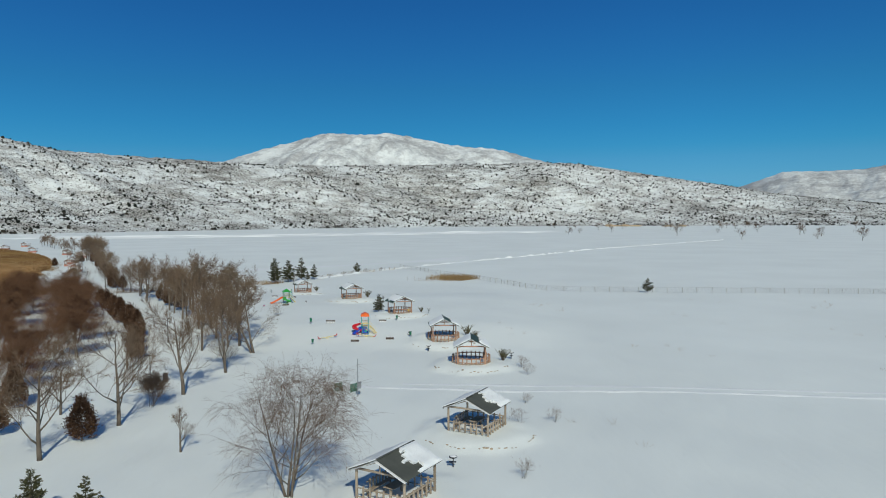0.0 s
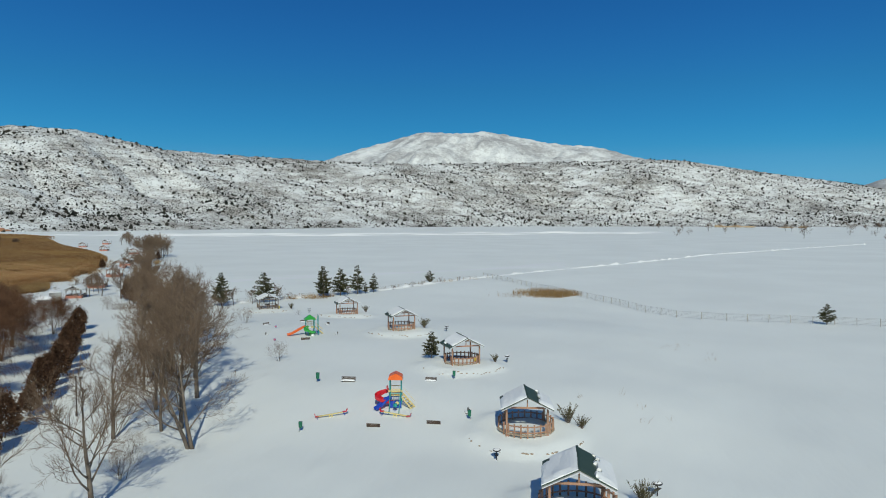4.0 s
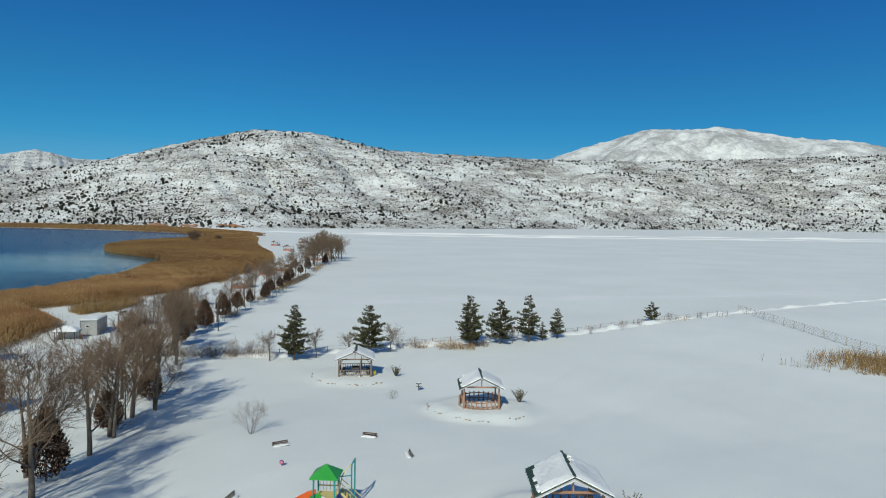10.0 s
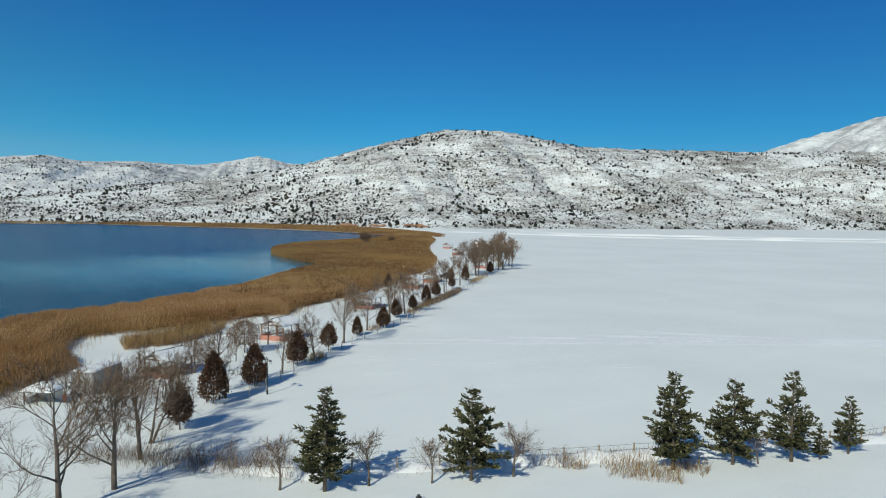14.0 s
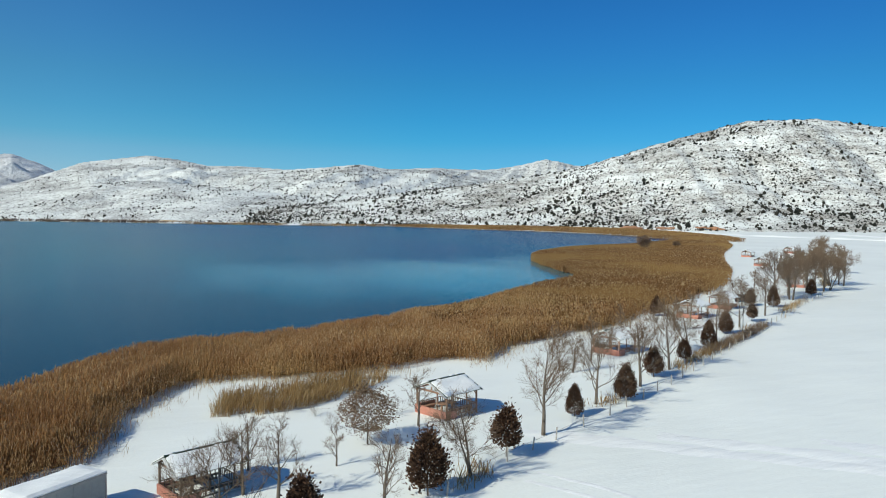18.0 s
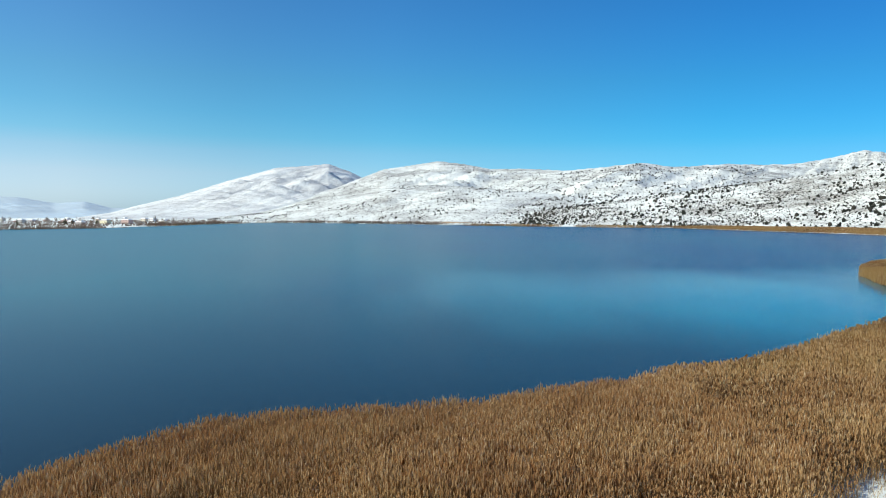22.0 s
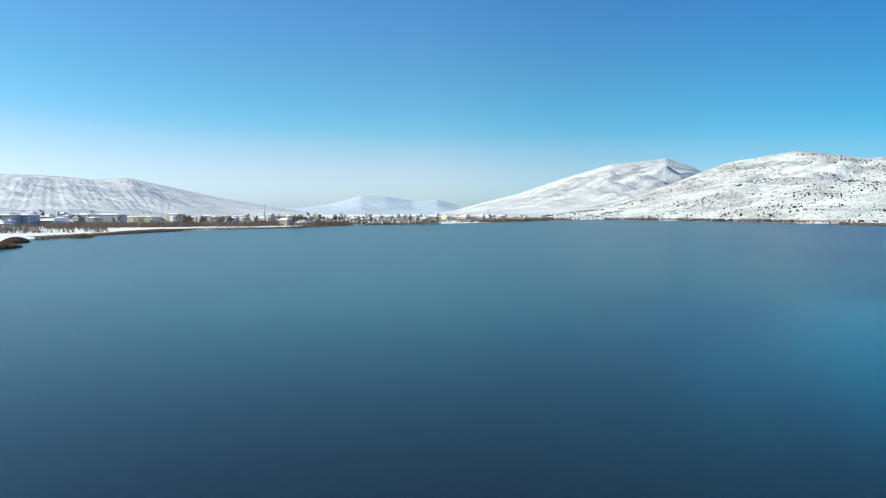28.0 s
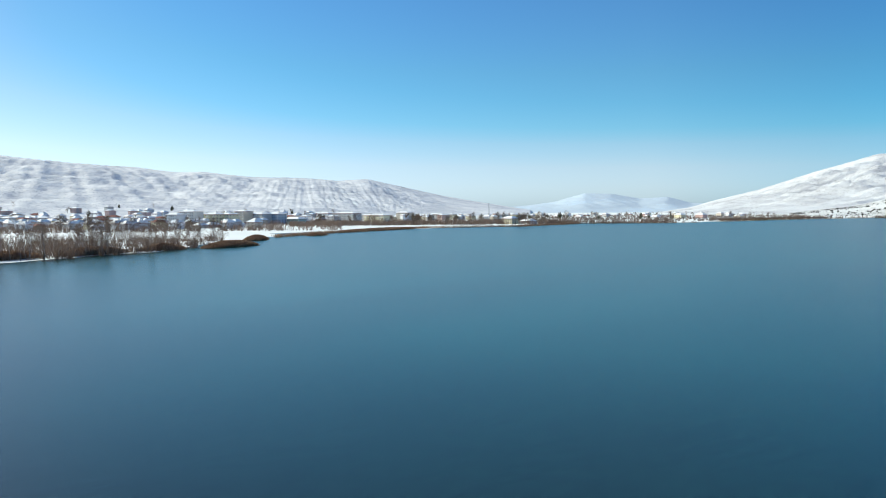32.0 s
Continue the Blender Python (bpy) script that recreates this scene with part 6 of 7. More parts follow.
post_row("fence", "low fence of short posts beneath the conifers", [(-64.0, 156.5), (-58.0, 160.0), (-47.8, 173.0), (-34.0, 191.0), (-25.0, 208.5), (-14.0, 226.0)], 2.6, 0.85, WOOD_GREY, (0.4, 0.75), WIRE, "field fences")
post_row("fence", "broken row of leaning posts along the tree line", [(-76.5, 168.5), (-81.0, 176.8), (-85.0, 183.2), (-88.5, 191.2), (-91.5, 198.4), (-97.0, 210.0), (-108.0, 231.0), (-128.0, 268.0), (-140.0, 292.0)], 3.4, 0.9, CONCRETE, (0.6,), METAL, "field fences")
post_row("fence", "wooden fence rails beside the path among trees", [(-33.0, 101.0), (-36.5, 105.5), (-40.5, 111.0)], 1.0, 0.9, WOOD_DARK, (0.4, 0.8), WOOD_DARK, "field fences")


# ---- reeds, grass and scrub as stuff ----
def stalks(name, label, material, xy, height, width, seed, plume=True, lean=0.07, head_mat=None):
    """Upright blades with a feathered head, all in one mesh."""
    rn = np.random.default_rng(seed)
    n = len(xy)
    a = rn.uniform(0, 2 * np.pi, n)
    u = np.stack([np.cos(a), np.sin(a), np.zeros(n)], 1)
    base = np.c_[xy, np.maximum(ground_z(xy[:, 0], xy[:, 1]), -0.3)]
    top = base + np.c_[rn.normal(0, lean, (n, 2)) + np.array([0.05, 0.10]), np.ones(n)] * height[:, None]
    w = width[:, None]
    v = [base - u * w * 0.45, base + u * w * 0.45, top + u * w * 0.3, top - u * w * 0.3]
    q = np.arange(4 * n).reshape(4, n).T
    V, Q = [np.concatenate(v)], [q]
    if plume:
        head = top + np.c_[rn.normal(0, 0.08, (n, 2)), np.ones(n)] * (height * 0.10)[:, None]
        mid = (top * 0.55 + head * 0.45) - np.c_[np.zeros((n, 2)), height * 0.03]
        c = np.stack([-np.sin(a), np.cos(a), np.zeros(n)], 1)
        for side in (u, c):
            V.append(np.concatenate([top - np.c_[np.zeros((n, 2)), height * 0.1], mid + side * w * 1.6, head, mid - side * w * 1.6]))
            Q.append(q + 4 * n * len(Q))
    if head_mat:
        nod = np.c_[rn.normal(0, 0.05, (n, 2)), np.zeros(n)]
        heads = np.concatenate([np.concatenate([top - np.c_[np.zeros((n, 2)), height * 0.12], mid + side * 0.034, head + nod, mid - side * 0.034]) for side in (u, c)])
        crown = part("reed_heads", quick_mesh("reed_heads", heads, np.concatenate([q, q + 4 * n])), head_mat)
        tagged(crown, "pale feathery seed heads above the reeds", "reeds", kind="stuff")
        # one bent leaf on each stalk
        a2 = rn.uniform(0, 2 * np.pi, n)
        out = np.stack([np.cos(a2), np.sin(a2), np.zeros(n)], 1)
        wide = np.stack([-np.sin(a2), np.cos(a2), np.zeros(n)], 1) * 0.022
        low, high = base * 0.45 + top * 0.55, base * 0.2 + top * 0.8
        leaf = np.concatenate([low, high + out * 0.16 + wide, high + out * 0.36 - np.array([0, 0, 0.08]), high + out * 0.16 - wide])
        V, Q = [V[0], leaf], [Q[0], q + 4 * n]
    ob = part(name, quick_mesh(name, np.concatenate(V), np.concatenate(Q)), material)
    return tagged(ob, label, "reeds" if plume else "grass", kind="stuff")


def scatter(poly, density, seed, bounds=None, where=None):
    rn = np.random.default_rng(seed)
    poly = np.asarray(poly, float)
    (x0, y0), (x1, y1) = poly.min(0), poly.max(0)
    if bounds:
        x0, y0, x1, y1 = max(x0, bounds[0]), max(y0, bounds[1]), min(x1, bounds[2]), min(y1, bounds[3])
    n = int((x1 - x0) * (y1 - y0) * density)
    x, y = rn.uniform(x0, x1, n), rn.uniform(y0, y1, n)
    ok = inside(poly, x, y)
    if where is not None:
        ok &= where(x, y)
    return np.c_[x[ok], y[ok]]


def land_dist(x, y):
    """Distance to the landward edge of the reed bed."""
    best = np.full(np.shape(x), 1e9)
    for (ax, ay), (bx, by) in zip(REED_LAND, REED_LAND[1:]):
        dx, dy = bx - ax, by - ay
        u = np.clip(((x - ax) * dx + (y - ay) * dy) / (dx * dx + dy * dy), 0, 1)
        best = np.minimum(best, np.hypot(x - ax - u * dx, y - ay - u * dy))
    return best


def reed_density(x, y):
    """Thick by the water, thinning raggedly at the landward edge and in a few clearings."""
    rn = np.random.default_rng(5)
    d, wet = land_dist(x, y), edge_dist(REEDS, x, y)
    gap = wobble(x, y, 9, 1.0) + 0.6 * wobble(x, y, 3.3, 4.0)
    clear = np.hypot(x + 154, (y - 262) * 0.8) > 4.5 * rn.uniform(0.4, 1, len(x))
    return (wet > 0.7 * rn.uniform(0, 1, len(x)) ** 2) & (rn.uniform(0, 1, len(x)) < np.clip(0.3 + d / 4.5 + 0.15 * wobble(x, y, 4, 7.0), 0, 1)) & ((gap < 0.85) | (y < 215)) & clear


rn = np.random.default_rng(11)
near = scatter(REEDS, 62, 1, (-165, 128, -82, 240), lambda x, y: reed_density(x, y) & (np.random.default_rng(8).uniform(200, 240, len(x)) > y))
stalks("reed_bed", "dense bed of golden brown reeds with feathery heads", REED_NEAR, near, rn.uniform(1.55, 2.1, len(near)) * (1 + 0.1 * wobble(near[:, 0], near[:, 1], 6) + 0.1 * wobble(near[:, 0], near[:, 1], 1.4, 3.0)) * np.clip(0.4 + land_dist(near[:, 0], near[:, 1]) / 4.5, 0.4, 1), rn.uniform(0.014, 0.03, len(near)), 2, True, 0.13, REED_HEAD)
far = np.concatenate([scatter(REEDS, 10, 3, (-380, 203, -112, 520), reed_density), scatter(FAR_BELT, 1.6, 31, None, lambda x, y: wobble(x, y, 30, 2.0) > -0.75)])
stalks("reed_bed", "wide bed of golden brown reeds reaching along the lake", REED, far, rn.uniform(1.5, 2.1, len(far)) * np.clip(0.45 + land_dist(far[:, 0], far[:, 1]) / 6, 0.45, 1), rn.uniform(0.05, 0.105, len(far)) * np.where(far[:, 1] > 420, 2.2, 1.0), 4)
# tawny litter under the reeds
for name, poly in (("reed_litter", REEDS),):
    cells = scatter(poly, 1.8, 6, None, lambda x, y: (edge_dist(REEDS, x, y) > 1.2) & (land_dist(x, y) > 2.6 + 1.6 * wobble(x, y, 4)))
    n = len(cells)
    r = rn.uniform(0.55, 1.05, n)
    z = np.maximum(ground_z(cells[:, 0], cells[:, 1]), WATER_Z) + 0.05 + rn.uniform(0, 0.06, n)
    ang = rn.uniform(0, 6.28, n)
    V = np.concatenate([np.c_[cells[:, 0] + r * np.cos(ang + k * 1.2566), cells[:, 1] + r * np.sin(ang + k * 1.2566), z + rn.uniform(-0.03, 0.12, n)] for k in range(5)])
    litter = part("reed_litter", quick_mesh("reed_litter", V, np.arange(5 * n).reshape(5, n).T), REED_BED)
    tagged(litter, "matted brown reed litter on the wet shore", "reed litter", kind="stuff")

# far shore belts of reeds across the water
belt = []
for pts, wide, step in ((FAR_SHORE[5:8], 22, 0.35), (FAR_SHORE[7:], 6, 0.8)):
    for (ax, ay), (bx, by) in zip(pts, pts[1:]):
        ln = math.hypot(bx - ax, by - ay)
        n = int(ln * wide / (6 * step))
        s, o = rn.uniform(0, 1, n), rn.uniform(-0.5, 0.5, n) * wide
        keep = wobble(ax + (bx - ax) * s, ay + (by - ay) * s, 40, 2.0) > -0.45
        belt.append(np.c_[ax + (bx - ax) * s - (by - ay) / ln * o, ay + (by - ay) * s + (bx - ax) / ln * o][keep])
belt = np.concatenate(belt)
stalks("reed_belt", "thin tawny belt of reeds along the far shore", REED, belt, rn.uniform(1.0, 2.4, len(belt)), rn.uniform(0.2, 0.5, len(belt)), 8)
clumps = []
clump_h = []
for cx, cy, rx, ry, turn, n in ((-247, -90, 4, 12, 1.79, 1100), (-276, -95, 4, 14, 1.79, 1500), (-306, -103, 3, 12, 1.79, 700), (-340, -108, 6, 18, 1.87, 2600), (-390, -160, 6, 12, 2.2, 1200), (-454, -187, 5, 11, 1.9, 700), (-560, -237, 5, 78, 1.82, 3200)):
    a, r = rn.uniform(0, 6.28, n), rn.uniform(0, 1, n) ** 0.5
    x, y = rx * r * np.cos(a), ry * r * np.sin(a)
    clump_h.append((0.5 + 2.3 * (1 - r * r)) * rn.uniform(0.6, 1.0, n) * (0.7 if cx < -400 else 1.0))
    clumps.append(np.c_[cx + x * math.cos(turn) - y * math.sin(turn), cy + x * math.sin(turn) + y * math.cos(turn)])
clumps = np.concatenate(clumps)
stalks("reed_clump", "rounded brown reed clumps on the town shore", SHORE_REED, clumps, np.concatenate(clump_h), rn.uniform(0.15, 0.35, len(clumps)), 9)

low = []
for (ax, ay), (bx, by) in zip(TOWN_SHORE[:10], TOWN_SHORE[1:11]):
    n = int(math.hypot(bx - ax, by - ay) * 14)
    s = rn.uniform(0, 1, n)
    low.append(np.c_[ax + (bx - ax) * s, ay + (by - ay) * s] + rn.normal(0, 1.6, (n, 2)))
low = np.concatenate(low)
low = low[(wobble(low[:, 0], low[:, 1], 30, 2.0) > 0.5) | (low[:, 0] < -420) & (wobble(low[:, 0], low[:, 1], 50, 1.0) > -0.5)]
stalks("reed_fringe", "low brown reed fringe along the town shore", SHORE_REED, low, rn.uniform(0.3, 1.1, len(low)) * np.where(low[:, 0] < -420, 1.8, 1.0), rn.uniform(0.15, 0.35, len(low)), 28, False, 0.2)

# bare brown thickets behind the shores
def thicket(name, label, xy, blades, h0, h1, w0, w1, seed):
    rn = np.random.default_rng(seed)
    tall = rn.uniform(h0, h1, len(xy))
    pts = np.repeat(xy, blades, 0) + rn.normal(0, 0.35, (len(xy) * blades, 2))
    stalks(name, label, POPLAR_TWIG, pts, np.repeat(tall, blades) * rn.uniform(0.5, 1.0, len(pts)), rn.uniform(w0, w1, len(pts)), seed + 1, False, 0.3)


spots = []
for (ax, ay), (bx, by) in zip(FAR_SHORE[7:] + TOWN_SHORE[-1:], FAR_SHORE[8:]):
    ln = math.hypot(bx - ax, by - ay)
    n = int(ln * 3.0)
    s, o = rn.uniform(0, 1, n), rn.normal(0, 1, n) * 26
    spots.append(np.c_[ax + (bx - ax) * s - (by - ay) / ln * o, ay + (by - ay) * s + (bx - ax) / ln * o])
spots = np.concatenate(spots)
spots = spots[~inside(LAKE, spots[:, 0], spots[:, 1]) & (wobble(spots[:, 0], spots[:, 1], 60, 3.0) > -0.3)]
thicket("thicket", "brown bare thicket along the far shore", spots, 8, 1.8, 5.5, 0.3, 0.8, 61)
a, d = np.radians(147 + 20 * rn.uniform(0, 1, 2800)), 262 + 150 * rn.uniform(0, 1, 2800) ** 1.4
spots = np.c_[-160 - np.sin(a) * d, 163 + np.cos(a) * d]
spots = spots[~inside(LAKE, spots[:, 0], spots[:, 1]) & (wobble(spots[:, 0], spots[:, 1], 18, 3.0) > -0.2)]
thicket("thicket", "tangled bare undergrowth in the shore wood", spots, 11, 1.2, 4.5, 0.06, 0.16, 63)
a, d = np.radians(rn.uniform(112, 142, 7000)), rn.uniform(0, 1, 7000) * 190
spots = np.c_[-160 - np.sin(a) * (720 + d), 163 + np.cos(a) * (720 + d)]
spots = spots[~inside(LAKE, spots[:, 0], spots[:, 1]) & (wobble(spots[:, 0], spots[:, 1], 40, 5.0) > -0.1)]
thicket("thicket", "brown bare thicket between the town and the lake", spots, 7, 2.0, 6.5, 0.12, 0.3, 65)
a, d = np.radians(rn.uniform(138, 167, 5200)), 560 + 420 * rn.uniform(0, 1, 5200)
spots = np.c_[-160 - np.sin(a) * d, 163 + np.cos(a) * d]
spots = spots[wobble(spots[:, 0], spots[:, 1], 35, 4.0) > 0.0]
thicket("thicket", "bare brown gardens and trees between the town houses", spots, 7, 2.0, 7.0, 0.12, 0.28, 69)

a, d = np.radians(rn.uniform(103, 127, 6500)), rn.uniform(980, 1900, 6500)
spots = np.c_[-160 - np.sin(a) * d, 163 + np.cos(a) * d]
spots = spots[~inside(LAKE, spots[:, 0], spots[:, 1]) & (wobble(spots[:, 0], spots[:, 1], 90, 7.0) > 0.0)]
thicket("thicket", "low brown scrub on the flat land beyond the lake", spots, 6, 1.5, 4.5, 0.25, 0.6, 67)

# dry grass
ISLAND = [(-104.1, 170.6), (-109.0, 172.3), (-109.3, 175.1), (-110.2, 180.7), (-111.6, 185.5), (-110.5, 187.9), (-106.5, 183.6), (-103.3, 177.7), (-102.8, 173.3)]
tuft = scatter(ISLAND, 75, 12, None, lambda x, y: wobble(x, y, 2.5, 2.0) > -0.55)
stalks("dry_grass", "tawny patch of dry grass standing in snow", DRY_GRASS, tuft, rn.uniform(0.7, 1.4, len(tuft)), rn.uniform(0.02, 0.045, len(tuft)), 13, False, 0.28)
edge = scatter(REEDS + 0.0, 9, 14, (-150, 150, -88, 290), lambda x, y: edge_dist(REEDS, x, y) < 2.2)
band = np.concatenate([edge + rn.normal(0, 1.3, edge.shape) + np.array([1.2, -0.6]) for _ in range(3)])
band = band[~inside(LAKE, band[:, 0], band[:, 1]) & (wobble(band[:, 0], band[:, 1], 5, 1.0) > -0.1)]
stalks("dry_grass", "sparse dry grass poking through snow beside the reeds", DRY_GRASS, band, rn.uniform(0.2, 0.8, len(band)), rn.uniform(0.015, 0.035, len(band)), 15, False, 0.3)
FIELD_PATCH = [(-9.5, 184.0), (-6.0, 189.0), (0.0, 193.0), (6.0, 190.5), (9.6, 187.0), (5.0, 182.0), (-3.0, 181.0)]
tuft = scatter(FIELD_PATCH, 34, 16, None, lambda x, y: (wobble(x, y, 3, 2.0) + (x + 2) * 0.1 > -0.3) & (np.random.default_rng(3).uniform(0, 1, len(x)) < np.clip(0.35 + (x + 2) * 0.1, 0.15, 1)))
stalks("dry_grass", "golden patch of tall dry grass beside the field fence", DRY_GRASS, tuft, rn.uniform(0.5, 1.3, len(tuft)), rn.uniform(0.03, 0.06, len(tuft)), 17, False, 0.28)
HEDGE_PATCH = [(-48.5, 171.0), (-47.0, 174.5), (-43.5, 178.0), (-39.8, 177.8), (-39.5, 174.2), (-43.0, 172.6)]
tuft = scatter(HEDGE_PATCH, 45, 18, None, lambda x, y: wobble(x, y, 2, 2.0) > -0.35)
stalks("dry_grass", "pale dry grass under the conifers", DRY_GRASS, tuft, rn.uniform(0.2, 0.85, len(tuft)), rn.uniform(0.015, 0.035, len(tuft)), 19, False, 0.3)
line = [(-64.5, 156.0), (-58, 160), (-47.8, 173), (-34, 191), (-25, 208.5), (-13, 226)]
pts = np.concatenate([np.c_[np.interp(s := rn.uniform(0, 5, 1500), range(6), [p[0] for p in line]), np.interp(s, range(6), [p[1] for p in line])] + rn.normal(0, 0.6, (1500, 2))])
pts = pts[wobble(pts[:, 0], pts[:, 1], 4, 6.0) > 0.0]
stalks("dry_grass", "dry weeds along the low park fence", DRY_GRASS, pts, rn.uniform(0.15, 0.7, len(pts)), rn.uniform(0.015, 0.035, len(pts)), 21, False, 0.3)
row = [(-84, 181), (-94, 200), (-110, 232), (-128, 266), (-148, 304), (-176, 340)]
pts = np.c_[np.interp(s := rn.uniform(0, 5, 5000), range(6), [p[0] for p in row]), np.interp(s, range(6), [p[1] for p in row])] + rn.normal(0, 0.5, (5000, 2))
pts = pts[wobble(pts[:, 0], pts[:, 1], 9, 3.0) > 0.05]
stalks("dry_grass", "brown weeds in a strip along the tree line", DRY_GRASS, pts, rn.uniform(0.3, 0.9, len(pts)), rn.uniform(0.03, 0.07, len(pts)), 22, False, 0.3)
corner = rn.uniform(0, 1, 1500)[:, None] * np.array([12.5, 7.8]) + np.array([-71.5, 152.0]) + rn.normal(0, 0.7, (1500, 2))
stalks("hedge", "tangle of low leafless brush beside the park corner", TWIG, corner, rn.uniform(0.4, 1.3, 1500), rn.uniform(0.012, 0.03, 1500), 26, False, 0.5)
hedge = [(-105.8, 223.5), (-108.2, 229.0), (-110.6, 234.0), (-113.2, 239.6), (-117.0, 246.7)]
pts = np.c_[np.interp(s := rn.uniform(0, 4, 3000), range(5), [p[0] for p in hedge]), np.interp(s, range(5), [p[1] for p in hedge])] + rn.normal(0, 0.35, (3000, 2))
stalks("hedge", "low dark leafless hedge along the tree line", TWIG, pts, rn.uniform(0.4, 1.1, len(pts)), rn.uniform(0.015, 0.04, len(pts)), 24, False, 0.35)
WILD = [(-33, 40), (-35, 60), (-43, 90), (-58, 119), (-76, 143), (-90, 148), (-96, 118), (-72, 62), (-52, 40)]
brush = scatter(WILD, 1.1, 27, None, lambda x, y: wobble(x, y, 7, 4.0) + 0.5 * wobble(x, y, 2.5, 1.0) > -0.05)
brush = np.repeat(brush, 5, 0) + rn.normal(0, 0.28, (5 * len(brush), 2))
stalks("undergrowth", "tangled brown undergrowth poking through snow among the willows", WILLOW_TWIG, brush, rn.uniform(0.2, 1.0, len(brush)), rn.uniform(0.012, 0.03, len(brush)), 29, False, 0.5)
weeds = np.c_[rn.uniform(4, 75, 400), rn.uniform(38, 140, 400)]
weeds = weeds[wobble(weeds[:, 0], weeds[:, 1], 11, 2.0) > 0.45]
weeds = np.repeat(weeds, 9, 0) + rn.normal(0, 0.22, (9 * len(weeds), 2))
stalks("field_weeds", "thin dead weed stems dotted over the snowy field", DRY_GRASS, weeds, rn.uniform(0.15, 0.5, len(weeds)), rn.uniform(0.008, 0.018, len(weeds)), 23, False, 0.5)


# ---- scrub on the hills ----
def hill_scrub(name, label, hill, n, seed, low, high, r0, r1, clump, where):
    """Dark junipers, each a lumpy little dome set on the slope."""
    x, y, z = hill
    rows, cols = x.shape
    rn = np.random.default_rng(seed)
    i, j = rn.uniform(low * (rows - 1) / 1.25, high * (rows - 1) / 1.25, n), rn.uniform(0, cols - 1.01, n)
    i0, j0 = i.astype(int), j.astype(int)
    fi, fj = i - i0, j - j0

    def pick(g):
        return (g[i0, j0] * (1 - fj) + g[i0, j0 + 1] * fj) * (1 - fi) + (g[i0 + 1, j0] * (1 - fj) + g[i0 + 1, j0 + 1] * fj) * fi

    p = np.stack([pick(x), pick(y), pick(z)], 1)
    thick = wobble(p[:, 0], p[:, 1], 90, seed) + 0.7 * wobble(p[:, 0], p[:, 1], 31, seed + 1) + where(p)
    p = p[rn.uniform(-0.9, 1.3, n) * clump < thick]
    n = len(p)
    bm = bmesh.new()
    bmesh.ops.create_icosphere(bm, subdivisions=1, radius=1.0)
    unit = np.array([v.co for v in bm.verts])
    faces = np.array([[v.index for v in f.verts] for f in bm.faces])
    bm.free()
    r = r0 + (r1 - r0) * rn.uniform(0, 1, n) ** 2
    k = len(unit)
    shape = unit[None] * (1 + rn.uniform(-0.3, 0.35, (n, k, 1))) * r[:, None, None] * np.stack([rn.uniform(0.8, 1.3, n), rn.uniform(0.8, 1.3, n), rn.uniform(0.9, 1.8, n)], 1)[:, None]
    v = p[:, None] + shape + np.array([0, 0, 0.4]) * r[:, None, None]
    f = faces[None] + (np.arange(n) * k)[:, None, None]
    tagged(part(name, quick_mesh(name, v.reshape(-1, 3), f.reshape(-1, 3)), SHRUB), label, "scrub", kind="stuff")


def valley(p):
    """The dark wooded dip between the big hill and the foothills."""
    a = np.degrees(np.arctan2(-(p[:, 0] + 19), p[:, 1] - 124))
    return 0.55 * ease((a - 43) / 4) * (1 - ease((a - 53) / 3)) * (1 - ease((p[:, 2] - 25) / 45))


hill_scrub("juniper_scrub", "dark juniper bushes scattered over a snowy hillside", near_hill, 24000, 1, 0.03, 1.0, 0.7, 2.3, 1.2, lambda p: -0.15 + 0.4 * np.sin(p[:, 0] / 420 + 0.6) + valley(p))
hill_scrub("low_scrub", "small dark brushwood specks on a snowy hillside", near_hill, 52000, 2, 0.03, 1.0, 0.45, 1.1, 1.0, lambda p: -0.05 + valley(p))
hill_scrub("juniper_scrub", "dark bushes dotted over the hills across the lake", mid_hill, 20000, 3, 0.04, 0.9, 0.8, 2.3, 1.3, lambda p: -0.45 + np.clip((p[:, 1] - 300) / 900, -0.5, 0.6))
hill_scrub("juniper_scrub", "dark bushes on the foothills above the shore", front_hill, 10000, 4, 0.05, 1.0, 0.7, 1.9, 1.1, lambda p: -0.55 + np.clip((p[:, 1] - 300) / 900, -0.4, 0.4))


# ---- town across the lake ----
ROOF_RED = plain("red_roof_tile", (0.26, 0.07, 0.05), (0.34, 0.11, 0.08), 1, 0.85, 0.3)
TOWN_GLASS = plain("town_window", (0.10, 0.11, 0.12), (0.16, 0.17, 0.18), 2, 0.5, 0.0, vary=0.3)
PAINTS = {"cream": ((0.72, 0.64, 0.42), (0.78, 0.7, 0.5)), "beige": ((0.60, 0.53, 0.43), (0.68, 0.60, 0.5)), "grey": ((0.52, 0.5, 0.48), (0.6, 0.58, 0.55)), "white": ((0.68, 0.69, 0.7), (0.76, 0.76, 0.76)),
          "blue": ((0.42, 0.46, 0.5), (0.48, 0.52, 0.56)), "olive": ((0.40, 0.40, 0.22), (0.46, 0.46, 0.28)), "rose": ((0.5, 0.34, 0.3), (0.56, 0.4, 0.36)), "mint": ((0.38, 0.52, 0.46), (0.45, 0.58, 0.52))}
WALLS = {k: plain(f"{k}_render", a, b, 0.3, 0.9, 0.1) for k, (a, b) in PAINTS.items()}
TEAL_WALL = plain("teal_cladding", (0.02, 0.33, 0.38), (0.03, 0.38, 0.43), 0.3, 0.6, 0.1)
WINDOW_MESH = Pile().box(-0.55, -0.06, -0.65, 0.55, 0.02, 0.65).mesh("window")
